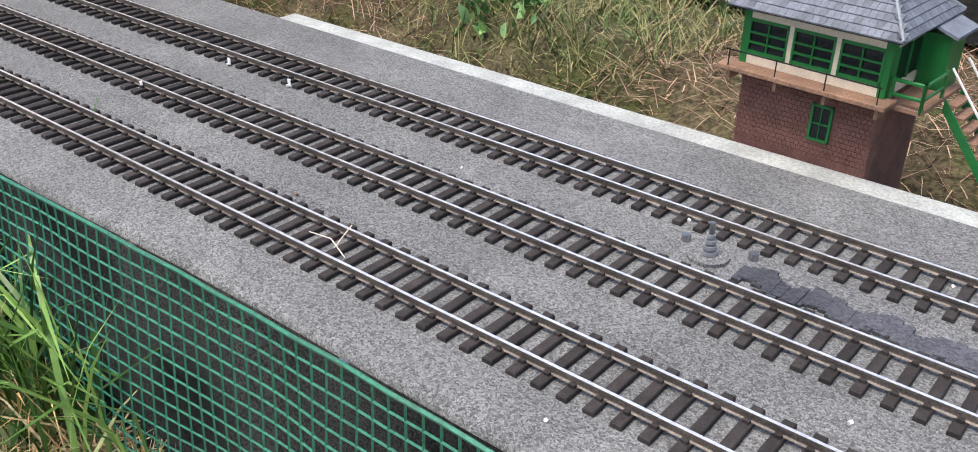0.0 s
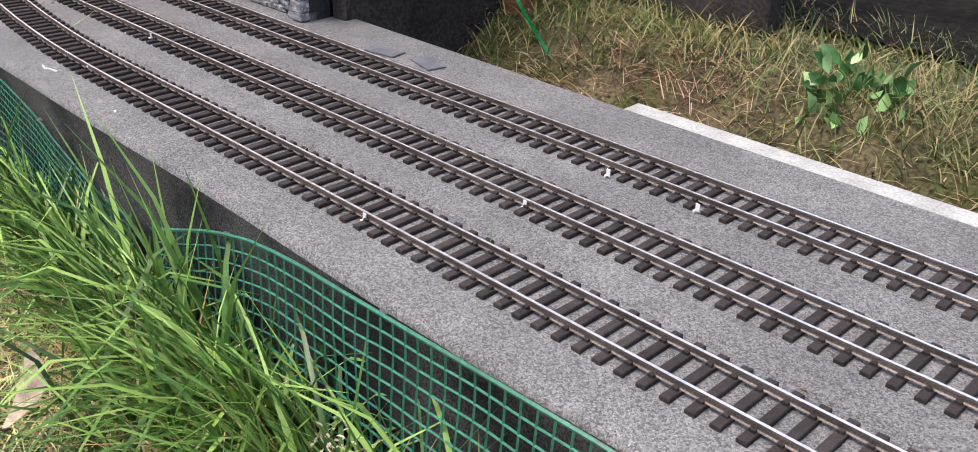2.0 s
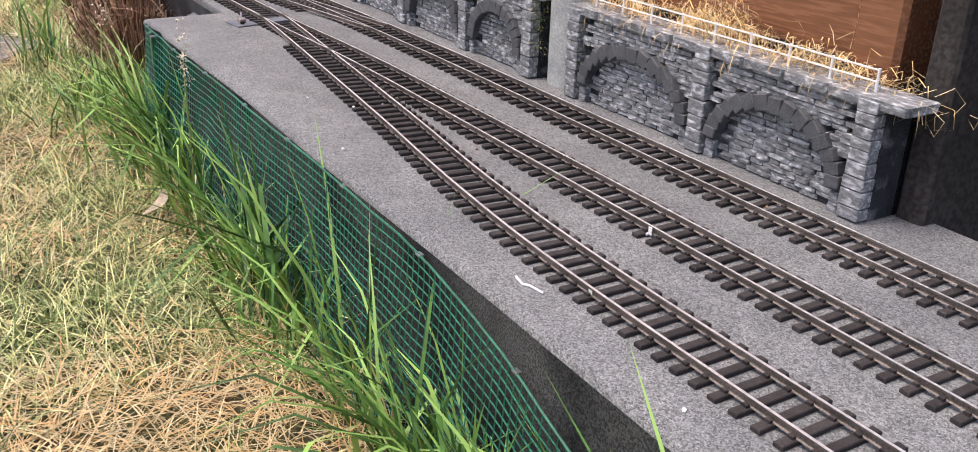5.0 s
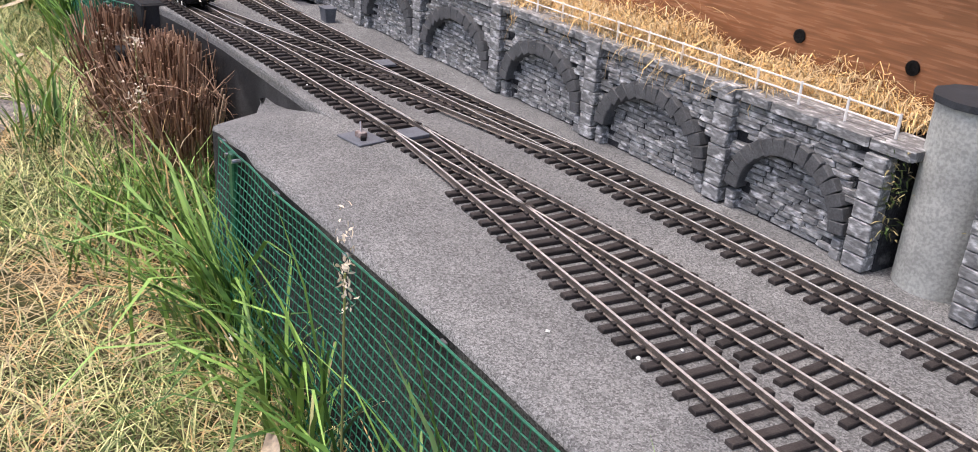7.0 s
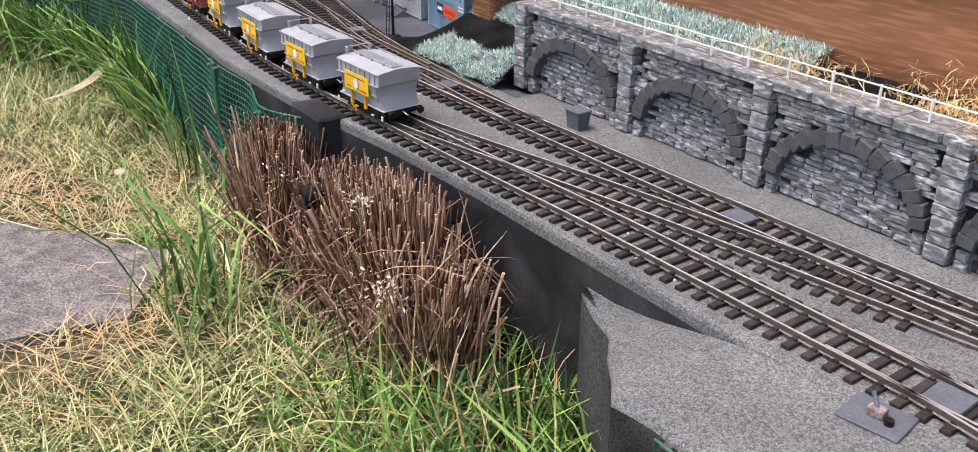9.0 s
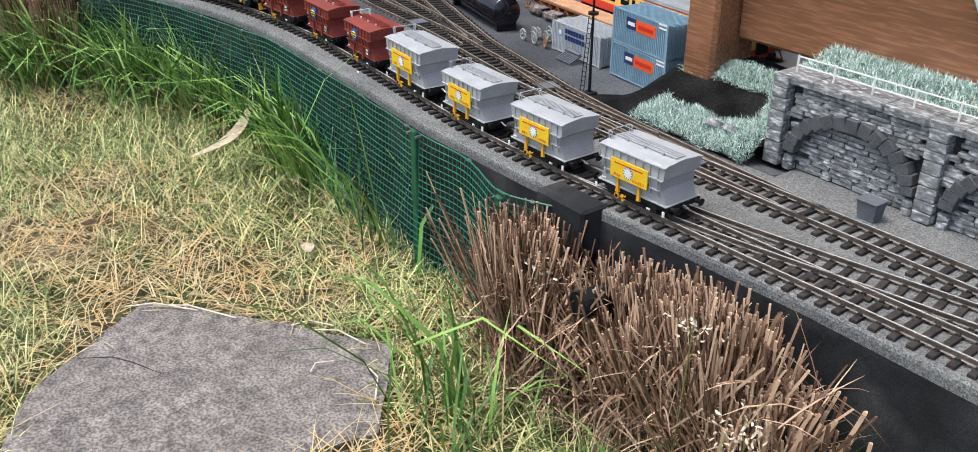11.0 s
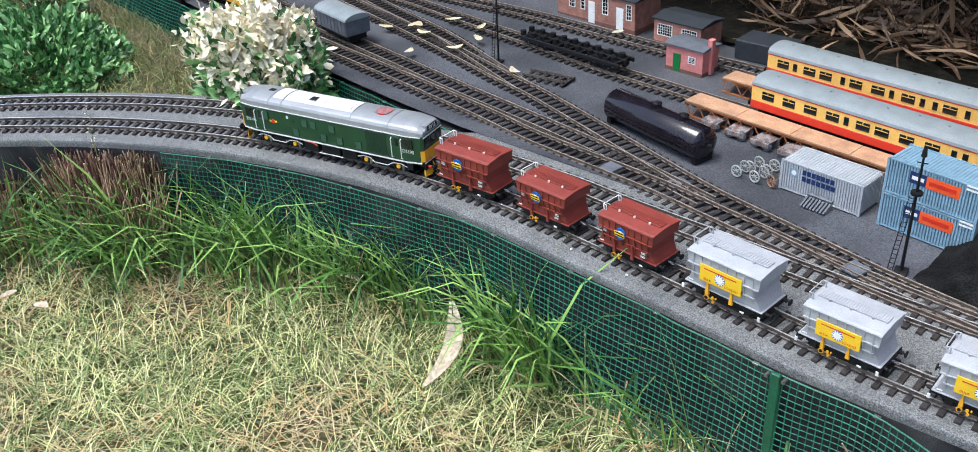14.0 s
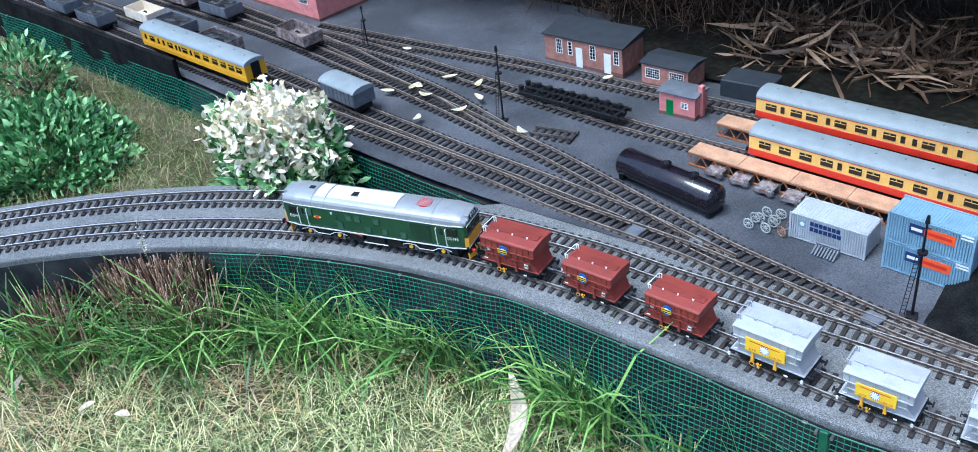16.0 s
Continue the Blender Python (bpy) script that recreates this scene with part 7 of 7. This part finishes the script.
# ---------------- fallen leaves and litter ----------------
def fallen_leaf(x, y, z, ln, wd, az, material, label, curl=0.25, group="fallen leaves"):
    bm = bmesh.new()
    rows = []
    n = 8
    for i in range(n + 1):
        t = i / n
        w = wd * math.sin(math.pi * min(1, t * 0.9 + 0.06)) ** 0.8 / 2 + 0.0003
        bend = 0.12 * ln * math.sin(math.pi * t)
        zc = ln * curl * (t - 0.5) ** 2
        rows.append([bm.verts.new(((t - 0.5) * ln, bend - w, zc + 0.2 * w)), bm.verts.new(((t - 0.5) * ln, bend, zc)), bm.verts.new(((t - 0.5) * ln, bend + w, zc + 0.2 * w))])
    for a, b in zip(rows, rows[1:]):
        for k in range(2):
            bm.faces.new((a[k], b[k], b[k + 1], a[k + 1]))
    r = bmesh.ops.solidify(bm, geom=bm.faces[:], thickness=0.0005)
    ob = part("fallen_leaf", bm, material)
    ob.matrix_basis = pose(x, y, z, 14 if z < -0.05 else 0, 0, 0) @ pose(0, 0, 0, 0, 0, az)
    return tagged(ob, label, "leaf", group)


G0 = lambda x, y: gz(x, y) + 0.046
for x, y, ln, wd, az, mm, lab in (
    (-3.148, -0.196, 0.150, 0.026, -62, "paleleaf", "long pale curled leaf on the lawn"),
    (-0.505, -0.336, 0.085, 0.024, -35, "paleleaf", "broad pale dry leaf in the grass"),
    (-1.48, -0.265, 0.060, 0.016, -40, "paleleaf", "pale dry leaf on dry grass"),
    (-1.665, -0.226, 0.016, 0.010, 10, "white", "small pale curled leaf scrap"),
    (-3.79, -0.515, 0.030, 0.012, 60, "paleleaf", "pale dry leaf on the lawn"),
    (-3.72, -0.495, 0.030, 0.012, 20, "paleleaf", "pale dry leaf on the lawn"),
    (-3.48, -0.145, 0.024, 0.015, 100, "deadleaf", "brown dry leaf near the netting"),
    (-3.40, -0.145, 0.040, 0.009, 10, "paleleaf", "thin pale leaf near the netting"),
    (-3.96, -0.54, 0.030, 0.012, 120, "paleleaf", "pale dry leaf on the lawn"),
    (-3.835, -0.394, 0.022, 0.014, 70, "deadleaf", "brown dry leaf on the lawn"),
    (-3.66, -0.26, 0.026, 0.012, 100, "deadleaf", "grey-brown dry leaf on the lawn"),
    (-2.76, -0.245, 0.022, 0.015, 0, "paleleaf", "round pale leaf on the lawn"),
    (-2.995, -0.448, 0.022, 0.015, 40, "deadleaf", "brown dry leaf on the lawn"),
):
    fallen_leaf(x, y, G0(x, y) + (0.018 if ln > 0.08 else 0.0), ln, wd, az, M[mm], lab)
for i, (x, y) in enumerate(((-3.959, 0.562), (-3.764, 0.481), (-3.81, 0.411), (-3.80, 0.420), (-3.762, 0.393), (-3.652, 0.369), (-3.711, 0.299), (-3.646, 0.427), (-3.851, 0.368), (-3.448, 0.63), (-3.682, 0.482), (-3.484, 0.357))):
    fallen_leaf(x, y, 0.012 + yz(x, y), 0.034 if i % 3 else 0.026, 0.014, 47 * i, M["leafcream"], "yellow fallen leaf lying on the yard tracks", 0.4, "yellow leaves in the yard")

# dead leaves, dry stems and walls behind the yard, colours darkened for shade
r2 = np.random.default_rng(81)
n = 760
px, py = r2.uniform(-3.25, -2.3, n), r2.uniform(0.82, 1.10, n)
pz = np.array([gz(a, b) for a, b in zip(px, py)]) + r2.uniform(0.0, 0.05, n)
pz = np.maximum(pz, 0.006)
ob = leaf_cloud("leaf_litter", np.stack([px, py, pz], 1), r2.normal(size=(n, 3)) * np.array((1, 1, 0.35)), (0.05, 0.15), (0.005, 0.012), M["deadleaf"], None, "", 82)
tagged(ob, "heaped brown strap-shaped dead leaves behind the yard", "leaf litter", kind="stuff")
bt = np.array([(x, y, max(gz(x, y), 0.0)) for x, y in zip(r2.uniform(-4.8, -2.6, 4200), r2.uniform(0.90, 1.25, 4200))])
blades("dry_stems", bt, (0.05, 0.17), (0.001, 0.002), (10, 80), (10, 90), M["darkreed"], "tangled dry brown stems behind the yard, darkened for shade", "dried stalks", seed=83)
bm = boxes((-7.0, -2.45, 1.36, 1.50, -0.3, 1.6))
tagged(part("wall_back", bm, M["hedge"]), "garden wall behind the yard, coloured near black for shade", "wall", kind="structure")
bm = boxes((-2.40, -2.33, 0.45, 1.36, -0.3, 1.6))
tagged(part("wall_side", bm, M["hedge"]), "end of the timber structure, coloured near black for shade", "wall", kind="structure")

# unseen evergreen added over the back of the yard to keep it in shade
Hd = empty("overhanging_hedge", "unseen hedge added to shade the back of the yard", "hedge")
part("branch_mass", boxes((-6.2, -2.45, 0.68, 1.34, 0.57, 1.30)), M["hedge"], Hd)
n = 2600
hx = np.stack([r2.uniform(-6.2, -2.45, n), r2.uniform(0.68, 1.30, n), r2.uniform(0.54, 1.35, n)], 1)
leaf_cloud("hedge_leaves", hx, r2.normal(size=(n, 3)), (0.05, 0.10), (0.025, 0.045), M["leafgreen"], Hd, "dark green leaves", 85)
for k in range(5):
    part("hedge_stem", cyl(bmesh.new(), (-5.8 + 0.75 * k, 1.30, -0.1), (-5.8 + 0.75 * k, 1.25, 0.7), 0.02, 8), M["twig"], Hd)

# ---------------- trackside bits ----------------
def point_motor(x, y, rot, label):
    Pm = empty("point_lever", label, "point lever", pose(x, y, 0, 0, 0, rot), group="point levers")
    part("base_plate", boxes((-0.020, 0.020, -0.016, 0.016, 0.0, 0.0022), bevel=0.0006), M["vangrey"], Pm)
    part("lever_block", boxes((-0.006, 0.005, -0.004, 0.004, 0.0022, 0.008), bevel=0.0006), M["woodgrey"], Pm)
    part("lever", cyl(bmesh.new(), (0, 0, 0.006), (-0.006, 0.003, 0.016), 0.0014, 8), M["steel"], Pm)
    part("lever_knob", cyl(bmesh.new(), (0.009, -0.004, 0.002), (0.009, -0.004, 0.006), 0.003, 10), M["black"], Pm)
    return Pm


point_motor(-1.722, -0.066, 10, "dark turnout lever on a square plate")
for x, y, a in ((-1.704, -0.019, 4), (-2.527, -0.049, 0), (-1.96, 0.076, -4), (-2.42, 0.072, 6), (-3.02, 0.185, -18), (-3.12, 0.155, -8), (-2.72, 0.11, -14)):
    bm = boxes((-0.013, 0.013, -0.0135, 0.0135, 0.0036, 0.0072), bevel=0.0005)
    ob = part("tie_plate", bm, M["vangrey"])
    ob.matrix_basis = pose(x, y, yz(x, y), 0, 0, a)
    tagged(ob, "grey wooden cover plate between turnout rails", "cover plate", "turnout cover plates")
Ub = empty("ground_signal", "small silver stacked insulator on a round base by the track", "ground signal", pose(0.278, 0.050, 0))
part("base", cyl(bmesh.new(), (0, 0, 0), (0, 0, 0.0025), 0.014, 20), M["felt"], Ub)
for k in range(4):
    part("disc", cyl(bmesh.new(), (0, 0, 0.003 + 0.004 * k), (0, 0, 0.0055 + 0.004 * k), 0.0055 - 0.0008 * k, 14), M["silver"], Ub)
part("finial", cyl(bmesh.new(), (0, 0, 0.018), (0, 0, 0.026), 0.002, 8), M["steel"], Ub)
for x, y in ((0.256, 0.060), (0.302, 0.066)):
    ob = part("deck_bolt", cyl(bmesh.new(), (0, 0, 0), (0, 0, 0.005), 0.0035, 6, 0.003), M["steel"])
    ob.matrix_basis = pose(x, y, 0)
    tagged(ob, "hexagonal bolt head in the felt deck", "bolt", "deck bolts")
for x, y, w in ((-0.257, -0.0165, "middle"), (-0.162, 0.0755, "far"), (-0.324, -0.1195, "near"), (-0.80, -0.119, "near"), (-0.86, -0.0165, "middle"), (-0.25, 0.0755, "far")):
    Cl = empty("rail_joint", "whitish rail joint clip on the rail", "rail clip", pose(x, y, 0), group="rail joint clips")
    part("clip", boxes((-0.002, 0.002, -0.0024, -0.0014, 0.002, 0.0088), (-0.0025, -0.0010, -0.0045, -0.001, 0.0015, 0.0035), bevel=0.0003), M["white"], Cl)
for x0, y0, x1, y1 in ((0.070, -0.108, 0.112, -0.116), (0.085, -0.084, 0.098, -0.112)):
    bm = tube(bmesh.new(), [(x0, y0, 0.0105), ((x0 + x1) / 2, (y0 + y1) / 2 + 0.004, 0.013), (x1, y1, 0.0105)], 0.0004, 5)
    tagged(part("grass_stalk", bm, M["paleleaf"]), "pale dry stalk lying across the rails", "stalk", "stalks on the track")
bm = tube(bmesh.new(), [(-0.850, -0.149, 0.0012), (-0.838, -0.1515, 0.0012), (-0.834, -0.148, 0.0012), (-0.820, -0.146, 0.0012)], 0.0010, 5)
tagged(part("white_mark", bm, M["white"]), "white squiggle of dropping on the felt", "mark", kind="structure")
rf = random.Random(9)
bm = bmesh.new()
for k in range(70):
    x, y = 0.305 + 0.0032 * k * 0.8, 0.044 + 0.004 * math.sin(k * 0.4) - 0.0001 * k
    box(bm, x - 0.003, x + 0.003, y - 0.010 + rf.uniform(-0.003, 0.003), y + 0.010 + rf.uniform(-0.003, 0.003), 0.0, 0.002 + rf.uniform(0, 0.001))
tagged(part("felt_patch", bm, M["yard"]), "torn dark grey felt patch beside the track", "felt patch", kind="structure")
# small litter on the felt
for i in range(60):
    x = rf.uniform(-3.2, 0.5)
    y = rf.uniform(edge_y(x) + 0.02, 0.12)
    ob = part("grit", boxes((-0.0012, 0.0012, -0.001, 0.001, 0, 0.0012)) if i == 0 else cyl(bmesh.new(), (0, 0, 0), (0.001, 0, 0.0012), 0.0012 + 0.0006 * rf.random(), 5), M["white"] if i % 3 else M["deadleaf"])
    ob.matrix_basis = pose(x, y, 0.0002, 0, 0, rf.uniform(0, 360))
    tagged(ob, "speck of pale grit on the felt deck", "grit", "specks of grit")
# thin plates lying on the felt behind the rear line
for x, y, a in ((-0.640, 0.152, 8), (-0.575, 0.160, -14)):
    ob = part("loose_plate", boxes((-0.022, 0.022, -0.011, 0.011, 0.0, 0.0022), bevel=0.0005), M["vangrey"])
    ob.matrix_basis = pose(x, y, 0.0002, 0, 0, a)
    tagged(ob, "thin dark grey plate lying on the felt", "plate", "loose plates")
bm = cyl(bmesh.new(), (0, 0, 0), (0, 0, 0.0006), 0.006, 9)
for v in bm.verts:
    v.co.x *= 1 + 0.4 * noise.noise(v.co * 300)
ob = part("white_mark", bm, M["white"])
ob.matrix_basis = pose(-3.167, 0.012, 0.0002)
tagged(ob, "white splash of dropping between the curved tracks", "mark", kind="structure")
# bin, blocks
Bn = empty("model_bin", "dark square model bin behind the track", "bin", pose(-2.225, 0.118, 0))
part("bin_body", loft(bmesh.new(), [[(-0.009, -0.007, 0), (0.009, -0.007, 0), (0.009, 0.007, 0), (-0.009, 0.007, 0)], [(-0.011, -0.009, 0.020), (0.011, -0.009, 0.020), (0.011, 0.009, 0.020), (-0.011, 0.009, 0.020)]]), M["vangrey"], Bn)
part("bin_rim", boxes((-0.012, 0.012, -0.010, 0.010, 0.0195, 0.0215), bevel=0.0005), M["vangrey"], Bn)
for x, y in ((-2.43, 0.146), (-2.46, 0.150)):
    ob = part("stone_disc", cyl(bmesh.new(), (0, 0, 0), (0, 0.004, 0.007), 0.011, 14), M["stonewall"])
    ob.matrix_basis = pose(x, y, mound(x, y))
    tagged(ob, "dark flat stone on the scatter slope", "stone", "stones on the mound")
Tp = empty("loose_track_piece", "short loose panel of dark track on the yard floor", "track panel", pose(-3.433, 0.388, yz(-3.43, 0.39), 0, 0, 8))
for k in range(6):
    ob = new("sleeper", SLEEPER)
    ob.parent = Tp
    ob.matrix_basis = Matrix.Translation((-0.04 + 0.0165 * k, 0, 0)) @ Matrix.Diagonal((1, 0.8, 1, 1))
for s in (-0.013, 0.013):
    part("rail", boxes((-0.046, 0.048, s - 0.0008, s + 0.0008, 0.0036, 0.0085)), M["railside"], Tp)
# fence corner block
bm = boxes((-2.47, -2.395, -0.1105, -0.0745, -0.05, 0.004), bevel=0.003)
tagged(part("corner_block", bm, M["fascia"]), "black felt-wrapped block at the end of the netting", "block", kind="structure")
# ribbon hanging behind the deck
bm = bmesh.new()
prev = None
for k in range(26):
    t = k / 25
    x, z = -0.80 + 0.20 * t + 0.010 * math.sin(9 * t), 0.30 * (1 - t) ** 1.2 - 0.10
    a = 3.0 * math.sin(7 * t)
    w = Vector((math.cos(a), math.sin(a) * 0.5, 0)) * 0.004
    c = Vector((x, 0.42, z))
    cur = (bm.verts.new(c - w), bm.verts.new(c + w))
    if prev:
        bm.faces.new((prev[0], prev[1], cur[1], cur[0]))
    prev = cur
bmesh.ops.solidify(bm, geom=bm.faces[:], thickness=0.0006)
tagged(part("ribbon", bm, M["ribbon"]), "shiny green plastic ribbon hanging behind the deck", "ribbon")
# pot and stones on the far bank
Pt = empty("plant_pot", "terracotta plant pot on dark soil", "plant pot", pose(0.30, 1.25, gz(0.30, 1.25)))
part("pot", cyl(bmesh.new(), (0, 0, -0.01), (0, 0, 0.10), 0.045, 24, 0.06), M["terracotta"], Pt)
part("pot_rim", cyl(bmesh.new(), (0, 0, 0.095), (0, 0, 0.115), 0.064, 24), M["terracotta"], Pt)

Wf = empty("framed_pane", "small grey-green framed window hung on the timber wall", "window frame", Matrix.Translation((-2.205, 0.2635, 0.16)) @ Matrix.Rotation(radians(-32), 4, "Y") @ Matrix.Translation((0.06, 0, 0)) @ Matrix.Rotation(radians(90), 4, "X"))
for q in ((-0.07, 0.07, 0.0, 0.016, 0, 0.012), (-0.07, 0.07, 0.104, 0.12, 0, 0.012), (-0.07, -0.054, 0.016, 0.104, 0, 0.012), (0.054, 0.07, 0.016, 0.104, 0, 0.012)):
    part("frame_bar", boxes(q, bevel=0.002), M["scatter"], Wf)
part("pane", boxes((-0.054, 0.054, 0.016, 0.104, 0.003, 0.006)), M["pane"], Wf, "dark glass pane")

# dry stalks and clippings fallen round the slab
for x, y, a, ln in ((-2.60, -0.285, 30, 0.07), (-2.64, -0.30, 55, 0.05), (-2.50, -0.30, -20, 0.06), (-2.56, -0.33, 100, 0.03), (-2.75, -0.40, 40, 0.11), (-2.78, -0.43, 50, 0.09)):
    bm = tube(bmesh.new(), [(-ln / 2, 0, 0), (-ln * 0.1, 0.006, 0.003), (ln / 2, -0.003, 0.001)], 0.0008, 5)
    ob = part("dry_stalk", bm, M["paleleaf"])
    ob.matrix_basis = pose(x, y, -0.1845, 0, 0, a)
    tagged(ob, "pale dry stalk lying on the stone slab", "stalk", "dry stalks on the slab")

# ---------------- tracks, piece by piece ----------------
for job in TRACK_JOBS:
    lay_track(*job)
